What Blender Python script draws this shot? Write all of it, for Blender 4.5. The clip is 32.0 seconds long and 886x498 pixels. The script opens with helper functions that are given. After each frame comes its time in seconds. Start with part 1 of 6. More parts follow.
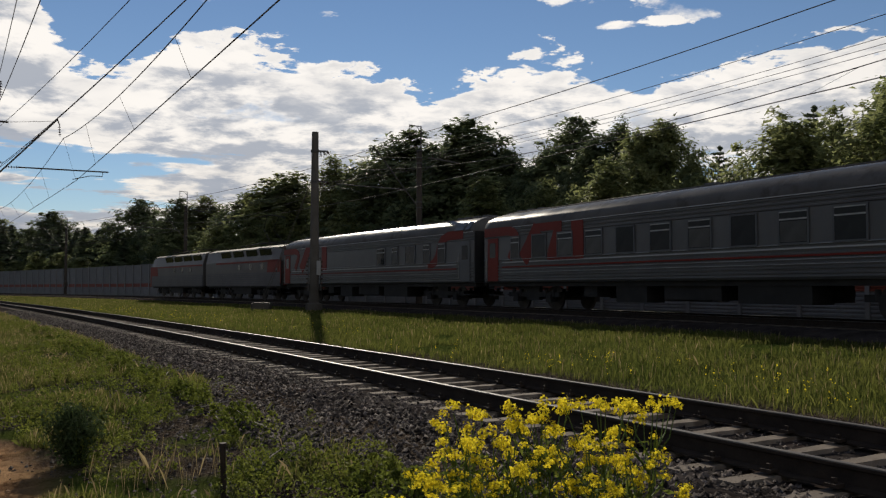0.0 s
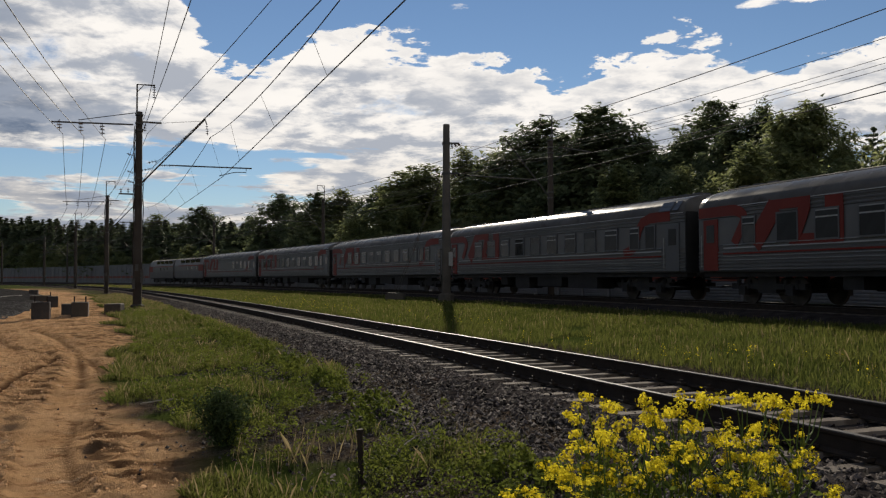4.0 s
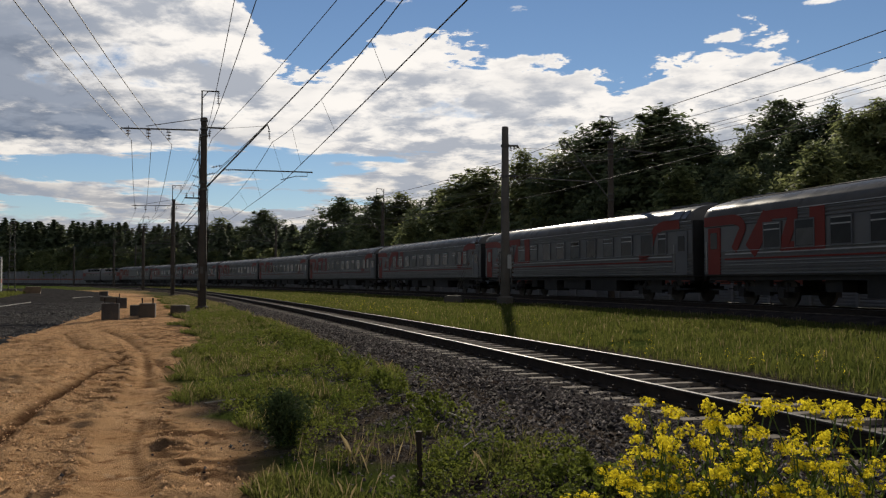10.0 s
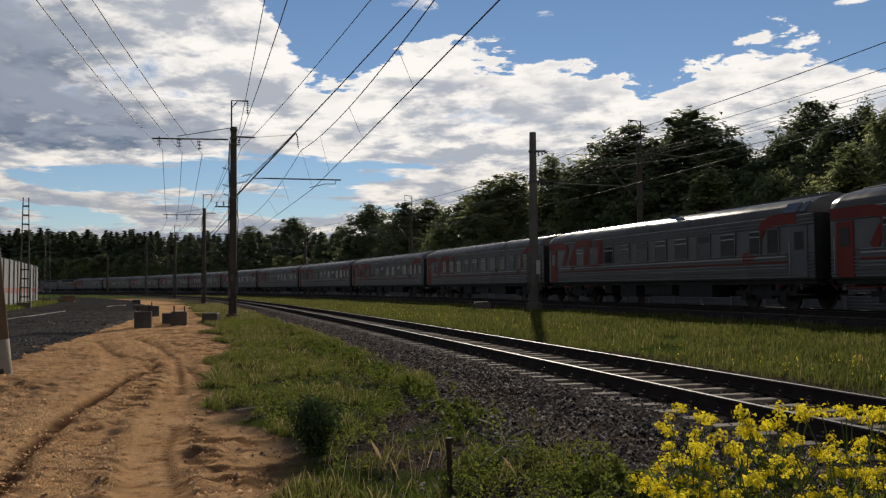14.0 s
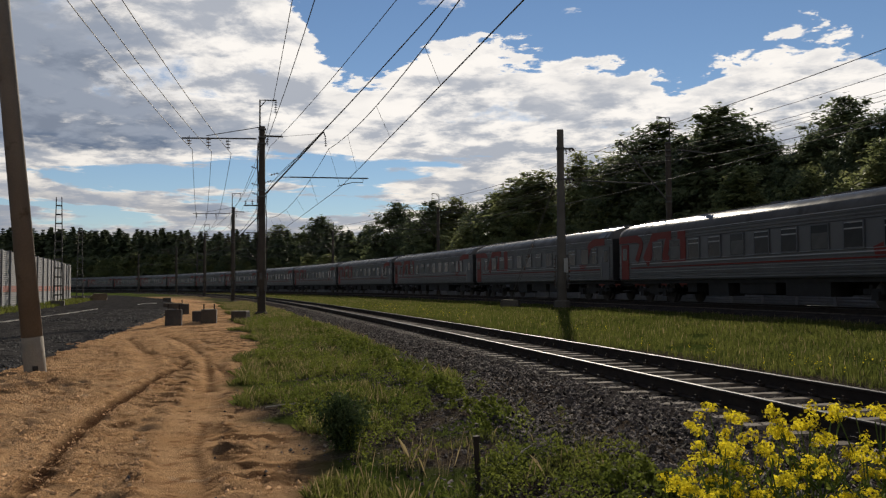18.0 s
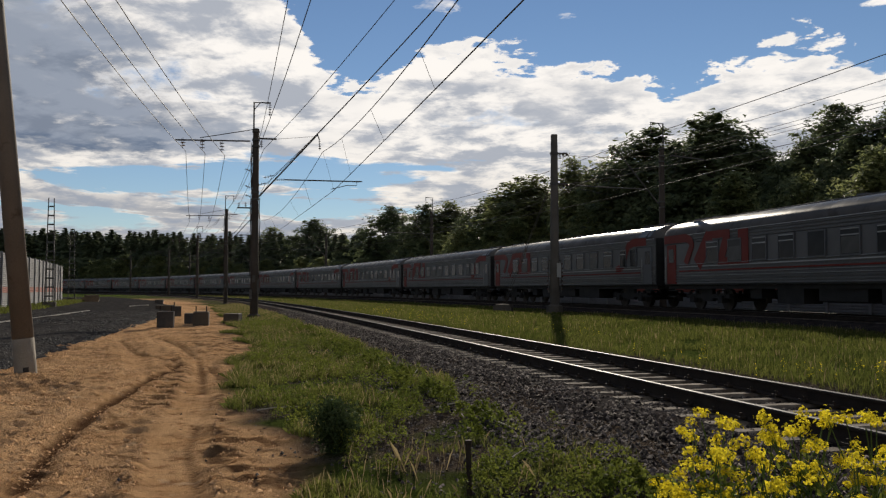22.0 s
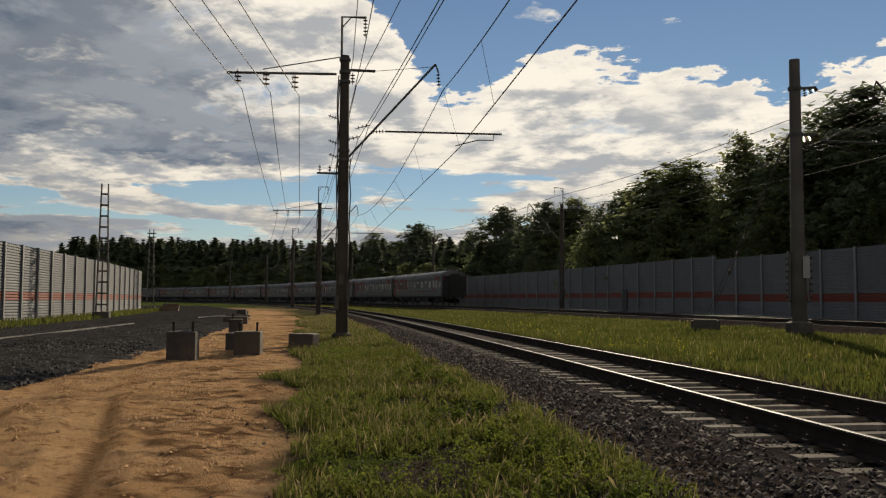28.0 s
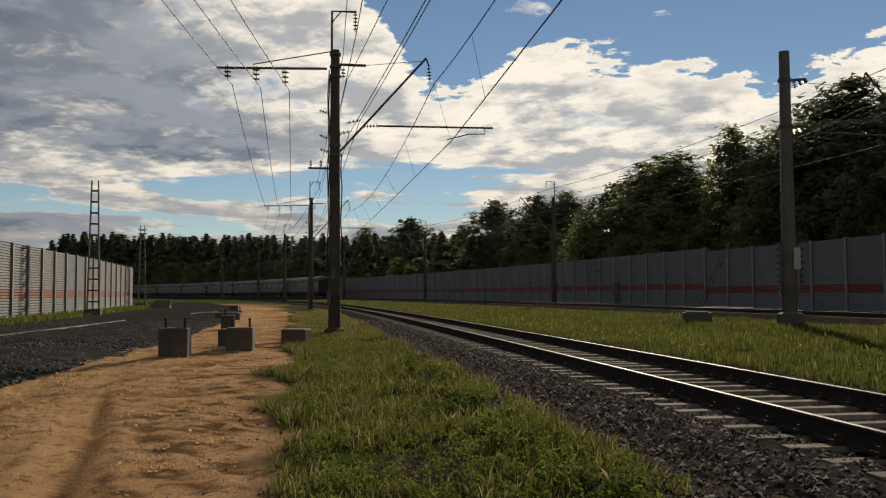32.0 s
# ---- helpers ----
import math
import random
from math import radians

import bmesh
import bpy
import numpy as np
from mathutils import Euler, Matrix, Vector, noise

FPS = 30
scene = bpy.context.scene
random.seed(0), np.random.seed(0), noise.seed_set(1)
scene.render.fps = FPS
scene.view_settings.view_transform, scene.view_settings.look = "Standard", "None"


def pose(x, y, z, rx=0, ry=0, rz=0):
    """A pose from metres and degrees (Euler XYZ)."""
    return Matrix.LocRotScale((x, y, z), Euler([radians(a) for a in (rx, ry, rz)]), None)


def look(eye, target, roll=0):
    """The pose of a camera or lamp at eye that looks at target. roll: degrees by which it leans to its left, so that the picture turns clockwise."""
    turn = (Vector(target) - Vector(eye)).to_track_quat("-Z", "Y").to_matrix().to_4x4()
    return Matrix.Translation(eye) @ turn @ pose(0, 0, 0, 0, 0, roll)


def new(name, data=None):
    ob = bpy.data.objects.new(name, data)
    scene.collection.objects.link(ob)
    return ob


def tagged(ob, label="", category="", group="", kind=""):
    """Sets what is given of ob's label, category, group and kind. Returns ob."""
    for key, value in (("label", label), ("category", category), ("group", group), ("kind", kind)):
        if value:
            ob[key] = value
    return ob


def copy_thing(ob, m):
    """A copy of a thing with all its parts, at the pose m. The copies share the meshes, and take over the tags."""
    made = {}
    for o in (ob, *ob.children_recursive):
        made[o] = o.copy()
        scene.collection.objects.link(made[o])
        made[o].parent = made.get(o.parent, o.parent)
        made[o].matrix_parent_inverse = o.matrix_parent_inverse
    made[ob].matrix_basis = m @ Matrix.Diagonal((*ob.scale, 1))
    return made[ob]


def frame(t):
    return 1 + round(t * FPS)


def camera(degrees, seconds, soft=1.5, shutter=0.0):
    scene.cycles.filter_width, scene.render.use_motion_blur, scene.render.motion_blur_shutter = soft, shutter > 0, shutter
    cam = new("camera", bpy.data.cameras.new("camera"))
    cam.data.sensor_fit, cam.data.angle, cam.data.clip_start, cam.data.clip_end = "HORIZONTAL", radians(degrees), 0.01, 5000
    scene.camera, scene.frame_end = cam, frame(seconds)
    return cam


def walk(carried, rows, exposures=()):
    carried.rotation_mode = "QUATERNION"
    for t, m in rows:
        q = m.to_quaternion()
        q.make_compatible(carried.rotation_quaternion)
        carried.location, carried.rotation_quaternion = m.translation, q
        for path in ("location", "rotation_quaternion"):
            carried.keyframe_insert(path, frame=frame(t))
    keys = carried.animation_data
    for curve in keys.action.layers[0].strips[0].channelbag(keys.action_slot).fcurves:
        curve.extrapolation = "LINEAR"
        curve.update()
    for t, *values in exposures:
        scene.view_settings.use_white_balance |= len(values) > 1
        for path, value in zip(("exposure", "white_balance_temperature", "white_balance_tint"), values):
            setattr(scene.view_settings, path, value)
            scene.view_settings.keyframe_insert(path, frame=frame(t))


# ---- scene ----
cam = camera(55.1, 32.0, soft=1.25)

# seconds, eye, pitch, roll, yaw
PATH = [
    (0.0, 0.00, 0.00, 1.60, 2.60, 0.00, -0.00),
    (1.0, 0.00, 0.00, 1.60, 2.27, -0.04, 2.44),
    (2.0, 0.00, 0.00, 1.60, 1.96, 0.24, 5.04),
    (3.0, 0.00, 0.00, 1.60, 1.95, 0.28, 6.80),
    (4.0, 0.00, 0.00, 1.60, 1.98, 0.03, 8.85),
    (4.5, 0.00, 0.00, 1.60, 2.01, -0.05, 10.33),
    (6.5, 0.00, 0.00, 1.60, 2.16, 0.07, 12.79),
    (7.0, 0.00, 0.00, 1.60, 2.24, -0.19, 12.79),
    (8.0, 0.00, 0.00, 1.60, 2.18, -0.07, 12.63),
    (9.0, 0.00, 0.00, 1.60, 2.18, -0.32, 12.41),
    (10.0, 0.00, 0.00, 1.60, 2.16, -0.10, 12.81),
    (11.0, 0.00, 0.00, 1.60, 2.22, -0.33, 13.13),
    (12.0, 0.00, 0.00, 1.60, 2.26, 0.10, 13.73),
    (13.0, 0.00, 0.00, 1.60, 2.66, -0.15, 14.34),
    (14.0, 0.00, 0.00, 1.60, 2.59, 0.29, 14.74),
    (14.5, 0.00, 0.00, 1.60, 2.60, 0.29, 15.09),
    (16.5, 0.00, 0.00, 1.60, 2.60, 0.02, 15.80),
    (17.0, 0.00, 0.00, 1.60, 2.55, 0.16, 16.09),
    (18.0, 0.00, 0.00, 1.60, 2.47, 0.31, 16.58),
    (19.0, 0.00, 0.00, 1.60, 2.58, 0.06, 17.15),
    (20.0, 0.00, 0.00, 1.60, 2.58, 0.06, 17.12),
    (21.0, 0.00, 0.00, 1.60, 2.84, -0.22, 16.05),
    (22.0, 0.00, 0.00, 1.60, 2.73, -0.09, 16.11),
    (23.0, 0.00, 0.00, 1.60, 2.82, -0.12, 16.95),
    (23.5, 0.00, 0.00, 1.60, 2.66, -0.00, 18.07),
    (24.0, -4.01, 8.49, 1.50, 3.02, -0.22, 19.86),
    (24.5, -7.20, 14.38, 1.47, 3.88, -0.42, 21.04),
    (25.0, -7.20, 14.38, 1.47, 3.72, -0.52, 22.99),
    (25.5, -7.20, 14.38, 1.47, 3.72, -0.54, 23.32),
    (27.5, -7.20, 14.38, 1.47, 3.52, -0.35, 23.00),
    (28.0, -7.20, 14.38, 1.47, 3.39, -0.31, 22.94),
    (29.0, -7.20, 14.38, 1.47, 3.16, -0.18, 22.73),
    (30.0, -7.20, 14.38, 1.47, 2.84, 0.08, 22.88),
    (31.0, -7.20, 14.38, 1.47, 2.89, 0.24, 23.02),
    (32.0, -7.20, 14.38, 1.47, 3.00, 0.18, 22.43),
]
walk(cam, [(t, pose(x, y, z, 90 + p, r, w)) for t, x, y, z, p, r, w in PATH], [(0.0, 0.0, 6500, 10), (23.5, 0.0, 6500, 10), (24.6, -0.06, 7150, 8), (32.0, -0.06, 7150, 8)])

# ---- light ----
SUN_AZ, SUN_EL = 9.0, 22.0            # degrees left of +y, and above the horizon


def make_world():
    w = bpy.data.worlds.new("sky")
    scene.world = w
    w.use_nodes = True
    nt = w.node_tree
    nt.nodes.clear()
    N, Lk = nt.nodes.new, nt.links.new

    def math_(op, a, b=None, clamp=False):
        n = N("ShaderNodeMath")
        n.operation, n.use_clamp = op, clamp
        for k, v in enumerate((a, b)):
            if v is None:
                continue
            if isinstance(v, (int, float)):
                n.inputs[k].default_value = v
            else:
                Lk(v, n.inputs[k])
        return n.outputs[0]

    def ramp(v, lo, hi, a=0.0, b=1.0, smooth=True):
        n = N("ShaderNodeMapRange")
        n.interpolation_type = "SMOOTHSTEP" if smooth else "LINEAR"
        n.inputs[1].default_value, n.inputs[2].default_value = lo, hi
        n.inputs[3].default_value, n.inputs[4].default_value = a, b
        Lk(v, n.inputs[0])
        return n.outputs[0]

    def noise_(vec, scale, detail, rough, dist=0.0):
        n = N("ShaderNodeTexNoise")
        n.inputs["Scale"].default_value, n.inputs["Detail"].default_value = scale, detail
        n.inputs["Roughness"].default_value, n.inputs["Distortion"].default_value = rough, dist
        Lk(vec, n.inputs["Vector"])
        return n.outputs["Fac"]

    def mix(fac, a, b):
        n = N("ShaderNodeMix")
        n.data_type = "RGBA"
        for sock, v in ((n.inputs[0], fac), (n.inputs[6], a), (n.inputs[7], b)):
            if isinstance(v, (int, float)):
                sock.default_value = v
            elif isinstance(v, tuple):
                sock.default_value = (*v, 1)
            else:
                Lk(v, sock)
        return n.outputs[2]

    sky = N("ShaderNodeTexSky")
    sky.sky_type, sky.sun_disc = "NISHITA", False
    sky.sun_elevation, sky.sun_rotation = radians(SUN_EL), radians(-SUN_AZ)
    sky.air_density, sky.dust_density, sky.ozone_density = 1.0, 0.0, 3.0
    sep = N("ShaderNodeSeparateXYZ")
    tc = N("ShaderNodeTexCoord")
    Lk(tc.outputs["Generated"], sep.inputs[0])
    x, y, z = sep.outputs
    el = math_("MULTIPLY", math_("ARCSINE", z), 57.2958)
    az = math_("MULTIPLY", math_("ARCTAN2", math_("MULTIPLY", x, -1.0), y), 57.2958)
    # cloud sheet seen in perspective
    zz = math_("ADD", math_("MAXIMUM", z, 0.0), 0.15)
    comb = N("ShaderNodeCombineXYZ")
    Lk(math_("DIVIDE", x, zz), comb.inputs[0])
    Lk(math_("DIVIDE", y, zz), comb.inputs[1])
    vec = comb.outputs[0]
    big = noise_(vec, 0.75, 4.0, 0.55)
    mid = noise_(vec, 2.6, 8.0, 0.62, 0.25)
    fine = noise_(vec, 9.0, 6.0, 0.6, 0.3)
    lump = math_("ADD", math_("MULTIPLY", big, 0.45), math_("ADD", math_("MULTIPLY", mid, 0.75), math_("MULTIPLY", fine, 0.22)))
    flat = N("ShaderNodeCombineXYZ")
    Lk(math_("MULTIPLY", az, 0.055), flat.inputs[0])
    Lk(math_("MULTIPLY", el, 0.42), flat.inputs[1])
    streak = noise_(flat.outputs[0], 1.0, 7.0, 0.6, 0.5)
    mott = noise_(vec, 3.6, 8.0, 0.60, 0.2)
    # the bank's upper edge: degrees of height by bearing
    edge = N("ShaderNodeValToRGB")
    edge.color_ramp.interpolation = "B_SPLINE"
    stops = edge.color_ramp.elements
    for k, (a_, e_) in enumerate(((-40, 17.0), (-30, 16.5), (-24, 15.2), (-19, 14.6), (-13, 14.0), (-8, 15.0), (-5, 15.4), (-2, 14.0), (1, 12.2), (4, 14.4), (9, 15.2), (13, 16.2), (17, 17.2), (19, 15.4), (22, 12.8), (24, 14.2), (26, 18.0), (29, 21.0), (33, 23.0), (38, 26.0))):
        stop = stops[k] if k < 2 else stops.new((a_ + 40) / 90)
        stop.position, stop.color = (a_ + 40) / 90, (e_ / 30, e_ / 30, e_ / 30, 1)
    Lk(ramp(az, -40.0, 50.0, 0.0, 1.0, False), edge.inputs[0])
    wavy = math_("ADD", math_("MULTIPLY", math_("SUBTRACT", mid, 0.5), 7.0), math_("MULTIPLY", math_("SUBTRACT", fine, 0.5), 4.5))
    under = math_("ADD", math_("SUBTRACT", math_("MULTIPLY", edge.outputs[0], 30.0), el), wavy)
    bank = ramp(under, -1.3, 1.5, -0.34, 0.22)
    # unseen broken cloud overhead and behind, added to strengthen the fill light
    behind = N("ShaderNodeVectorMath")
    behind.operation = "DOT_PRODUCT"
    Lk(tc.outputs["Generated"], behind.inputs[0])
    behind.inputs[1].default_value = (-0.31, 0.91, 0.27)
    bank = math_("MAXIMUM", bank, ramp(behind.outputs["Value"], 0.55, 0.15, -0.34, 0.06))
    # stray puffs above the bank: bearing, height, half widths
    for a_, e_, ra, re_ in ((16.8, 18.9, 2.6, 1.3), (-9.0, 19.0, 4.0, 0.9), (-16.0, 17.9, 4.2, 1.3), (-24.0, 18.6, 4.0, 1.0), (-13.0, 17.0, 3.0, 0.5), (8.0, 17.9, 1.4, 0.35), (31.0, 27.0, 8.0, 3.0)):
        qa = math_("POWER", math_("DIVIDE", math_("SUBTRACT", az, a_), ra), 2.0)
        qe = math_("POWER", math_("DIVIDE", math_("SUBTRACT", el, e_), re_), 2.0)
        bank = math_("ADD", bank, ramp(math_("ADD", math_("SUBTRACT", math_("SUBTRACT", 1.0, qa), qe), math_("MULTIPLY", wavy, 0.35)), -0.2, 0.9, 0.0, 0.40))
    # blue streaks low in the bank, above all away from the sun
    gaps = math_("MULTIPLY", ramp(el, 3.2, 5.2), ramp(el, 8.0, 9.6, 1.0, 0.0))
    gaps = math_("MULTIPLY", math_("MULTIPLY", gaps, ramp(streak, 0.44, 0.60)), ramp(az, 8.0, 26.0, 0.15, 0.36))
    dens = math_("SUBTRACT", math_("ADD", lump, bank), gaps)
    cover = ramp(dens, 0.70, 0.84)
    thick = ramp(dens, 0.80, 1.02)
    # thick cloud turns grey, above all away from the sun
    lean = math_("ADD", math_("SUBTRACT", az, math_("MULTIPLY", math_("SUBTRACT", el, 11.0), 0.75)), math_("MULTIPLY", wavy, 2.4))
    high = math_("MULTIPLY", ramp(lean, 28.0, 37.0), ramp(math_("ADD", el, wavy), 7.6, 10.0))
    low = math_("MULTIPLY", math_("MULTIPLY", ramp(az, 20.0, 32.0), math_("MULTIPLY", ramp(el, 1.0, 3.2), ramp(el, 5.0, 7.0, 1.0, 0.0))), 0.60)
    bulk = math_("MULTIPLY", math_("MAXIMUM", high, low), ramp(dens, 0.74, 0.90))
    patch = math_("MULTIPLY", math_("MULTIPLY", ramp(big, 0.46, 0.60), thick), ramp(az, -10.0, 20.0, 0.10, 0.42))
    grey = math_("ADD", patch, math_("MULTIPLY", bulk, 0.92), True)
    white = mix(ramp(el, 0.0, 12.0), (0.98, 0.90, 0.79), (1.10, 1.05, 0.99))
    cloud = mix(grey, white, (0.17, 0.22, 0.312))
    body = mix(math_("MULTIPLY", ramp(math_("ADD", math_("MULTIPLY", mott, 0.75), math_("MULTIPLY", fine, 0.25)), 0.43, 0.57, 0.0, 0.85), ramp(under, 0.5, 4.0, 0.15, 1.0)), cloud, (0.365, 0.41, 0.495))
    scale = N("ShaderNodeVectorMath")
    scale.operation = "SCALE"
    scale.inputs["Scale"].default_value = SKY
    tint = N("ShaderNodeMix")
    tint.data_type, tint.blend_type = "RGBA", "MULTIPLY"
    tint.inputs[0].default_value, tint.inputs[7].default_value = 1.0, (1.0, 1.0, 1.06, 1)
    Lk(sky.outputs[0], tint.inputs[6])
    Lk(tint.outputs[2], scale.inputs[0])
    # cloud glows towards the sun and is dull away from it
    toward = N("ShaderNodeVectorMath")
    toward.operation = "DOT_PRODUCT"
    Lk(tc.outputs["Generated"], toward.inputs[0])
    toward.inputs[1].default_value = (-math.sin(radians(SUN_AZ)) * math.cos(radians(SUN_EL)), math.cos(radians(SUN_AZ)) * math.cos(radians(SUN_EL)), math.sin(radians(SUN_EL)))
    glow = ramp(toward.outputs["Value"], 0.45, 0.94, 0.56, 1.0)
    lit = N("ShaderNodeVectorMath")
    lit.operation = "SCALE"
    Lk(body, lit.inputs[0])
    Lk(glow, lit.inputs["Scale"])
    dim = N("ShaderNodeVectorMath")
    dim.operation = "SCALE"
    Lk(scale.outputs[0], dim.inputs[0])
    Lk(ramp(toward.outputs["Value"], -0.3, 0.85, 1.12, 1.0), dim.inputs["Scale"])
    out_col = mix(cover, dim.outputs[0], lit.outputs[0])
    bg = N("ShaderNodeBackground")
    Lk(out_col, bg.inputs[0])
    bg.inputs[1].default_value = 0.9
    Lk(bg.outputs[0], N("ShaderNodeOutputWorld").inputs[0])


SKY = 0.076
make_world()
sun_data = bpy.data.lights.new("sun", "SUN")
sun_data.energy, sun_data.angle, sun_data.color = 5.0, radians(0.6), (1.0, 0.90, 0.74)
sun = new("sun", sun_data)
a, e = radians(SUN_AZ), radians(SUN_EL)
sun.matrix_world = look((0, 0, 60), (60 * math.sin(a) * math.cos(e), -60 * math.cos(a) * math.cos(e), 60 - 60 * math.sin(e)))

# ---- materials ----
def surface(name, a, b, scale=4.0, rough=0.7, metal=0.0, bump=0.2, bump_scale=40.0, coord="Object", spec=0.4, per=0.0, stain=None, rough2=None, trans=0.0, gain=1.0):
    """Two colours mixed by coarse and fine noise, with fine relief; per: spread of brightness from piece to piece."""
    m = bpy.data.materials.new(name)
    m.use_nodes = True
    nt = m.node_tree
    N, Lk = nt.nodes.new, nt.links.new
    bs = nt.nodes["Principled BSDF"]
    tc = N("ShaderNodeTexCoord")
    vec = tc.outputs["Object"]
    if coord == "World":
        vec = N("ShaderNodeNewGeometry").outputs["Position"]
    n1, n2 = N("ShaderNodeTexNoise"), N("ShaderNodeTexNoise")
    n1.inputs["Scale"].default_value, n1.inputs["Detail"].default_value = scale, 6
    n2.inputs["Scale"].default_value, n2.inputs["Detail"].default_value = bump_scale, 5
    Lk(vec, n1.inputs["Vector"])
    Lk(vec, n2.inputs["Vector"])
    add = N("ShaderNodeMath")
    add.operation = "MULTIPLY_ADD"
    Lk(n2.outputs["Fac"], add.inputs[0])
    add.inputs[1].default_value = 0.45
    Lk(n1.outputs["Fac"], add.inputs[2])
    mr = N("ShaderNodeMapRange")
    mr.inputs[1].default_value, mr.inputs[2].default_value = 0.48, 0.98
    Lk(add.outputs[0], mr.inputs[0])
    mx = N("ShaderNodeMix")
    mx.data_type = "RGBA"
    Lk(mr.outputs[0], mx.inputs[0])
    mx.inputs[6].default_value, mx.inputs[7].default_value = (*a, 1), (*b, 1)
    col = mx.outputs[2]
    if stain:
        n3 = N("ShaderNodeTexNoise")
        n3.inputs["Scale"].default_value, n3.inputs["Detail"].default_value, n3.inputs["Roughness"].default_value = stain[1], 8, 0.65
        Lk(vec, n3.inputs["Vector"])
        r3 = N("ShaderNodeMapRange")
        r3.inputs[1].default_value, r3.inputs[2].default_value = stain[2], stain[2] + 0.12
        Lk(n3.outputs["Fac"], r3.inputs[0])
        m3 = N("ShaderNodeMix")
        m3.data_type = "RGBA"
        Lk(r3.outputs[0], m3.inputs[0])
        Lk(col, m3.inputs[6])
        m3.inputs[7].default_value = (*stain[0], 1)
        col = m3.outputs[2]
    if per:
        info = N("ShaderNodeNewGeometry" if per < 0 else "ShaderNodeObjectInfo")
        hsv = N("ShaderNodeHueSaturation")
        pr = N("ShaderNodeMapRange")
        pr.inputs[3].default_value, pr.inputs[4].default_value = 1 - abs(per), 1 + abs(per)
        Lk(info.outputs["Random Per Island" if per < 0 else "Random"], pr.inputs[0])
        Lk(pr.outputs[0], hsv.inputs["Value"])
        Lk(col, hsv.inputs["Color"])
        col = hsv.outputs[0]
    Lk(col, bs.inputs["Base Color"])
    bs.inputs["Roughness"].default_value = rough
    if rough2 is not None:
        rr = N("ShaderNodeMapRange")
        rr.inputs[1].default_value, rr.inputs[2].default_value = 0.3, 0.7
        rr.inputs[3].default_value, rr.inputs[4].default_value = rough, rough2
        Lk(n1.outputs["Fac"], rr.inputs[0])
        Lk(rr.outputs[0], bs.inputs["Roughness"])
    bs.inputs["Metallic"].default_value = metal
    bs.inputs["Specular IOR Level"].default_value = spec
    if bump:
        bp = N("ShaderNodeBump")
        bp.inputs["Strength"].default_value, bp.inputs["Distance"].default_value = bump, 0.02
        Lk(n2.outputs["Fac"], bp.inputs["Height"])
        Lk(bp.outputs[0], bs.inputs["Normal"])
    if trans:
        tr = N("ShaderNodeBsdfTranslucent")
        glowing = N("ShaderNodeHueSaturation")
        glowing.inputs["Value"].default_value = gain
        Lk(col, glowing.inputs["Color"])
        Lk(glowing.outputs[0], tr.inputs[0])
        ms = N("ShaderNodeMixShader")
        ms.inputs[0].default_value = trans
        Lk(bs.outputs[0], ms.inputs[1])
        Lk(tr.outputs[0], ms.inputs[2])
        Lk(ms.outputs[0], nt.nodes["Material Output"].inputs[0])
    return m


RAIL_STEEL = surface("rail_steel", (0.026, 0.021, 0.018), (0.050, 0.038, 0.030), 6, 0.85, 0.0, 0.15, 60, spec=0.1)
RAIL_HEAD = surface("rail_head", (0.080, 0.072, 0.066), (0.13, 0.12, 0.11), 3, 0.5, 0.0, 0.05, 90, rough2=0.62, spec=0.06)
SLEEPER = surface("sleeper_concrete", (0.125, 0.105, 0.086), (0.21, 0.18, 0.15), 3, 0.9, 0, 0.4, 50, per=0.22, spec=0.03, stain=((0.12, 0.095, 0.075), 2.5, 0.54))
BALLAST = surface("ballast_bed", (0.018, 0.015, 0.014), (0.055, 0.048, 0.045), 2.0, 0.9, 0, 1.0, 16, "World", spec=0.0, stain=((0.05, 0.035, 0.028), 0.8, 0.55))
STONE = surface("ballast_stone", (0.022, 0.018, 0.016), (0.120, 0.103, 0.095), 9, 0.85, 0, 0.4, 60, "World", spec=0.03, per=-0.85)
CONCRETE = surface("pole_concrete", (0.064, 0.057, 0.049), (0.110, 0.099, 0.085), 1.2, 0.85, 0, 0.25, 40, stain=((0.075, 0.062, 0.05), 1.5, 0.57), spec=0.15)
MAST_CONCRETE = surface("mast_concrete", (0.036, 0.029, 0.024), (0.075, 0.063, 0.052), 1.2, 0.9, 0, 0.25, 40, stain=((0.045, 0.036, 0.03), 1.5, 0.57), spec=0.08)
STEEL_DARK = surface("galvanised_steel", (0.060, 0.058, 0.056), (0.11, 0.106, 0.10), 5, 0.7, 0.2, 0.1, 60, spec=0.2)
WIRE = surface("wire", (0.07, 0.062, 0.055), (0.13, 0.115, 0.10), 5, 0.7, 0, 0, 30, spec=0.15)
INSULATOR = surface("insulator", (0.05, 0.03, 0.022), (0.12, 0.08, 0.06), 9, 0.25, 0, 0, 30)
WALL_GREY = surface("wall_panel_grey", (0.155, 0.156, 0.164), (0.205, 0.206, 0.212), 1.0, 0.6, 0.1, 0.1, 30, per=0.08, spec=0.25, stain=((0.15, 0.146, 0.142), 1.2, 0.6))
WALL_RED = surface("wall_panel_red", (0.20, 0.052, 0.036), (0.26, 0.07, 0.046), 1.0, 0.6, 0.1, 0.1, 30, per=0.08, spec=0.25)
WALL_POST = surface("wall_post_steel", (0.20, 0.20, 0.205), (0.28, 0.28, 0.285), 2, 0.5, 0.5, 0.1, 40)
GRAVEL = surface("dark_gravel", (0.018, 0.017, 0.017), (0.062, 0.058, 0.055), 2.4, 0.95, 0, 1.0, 22, "World", spec=0.0)
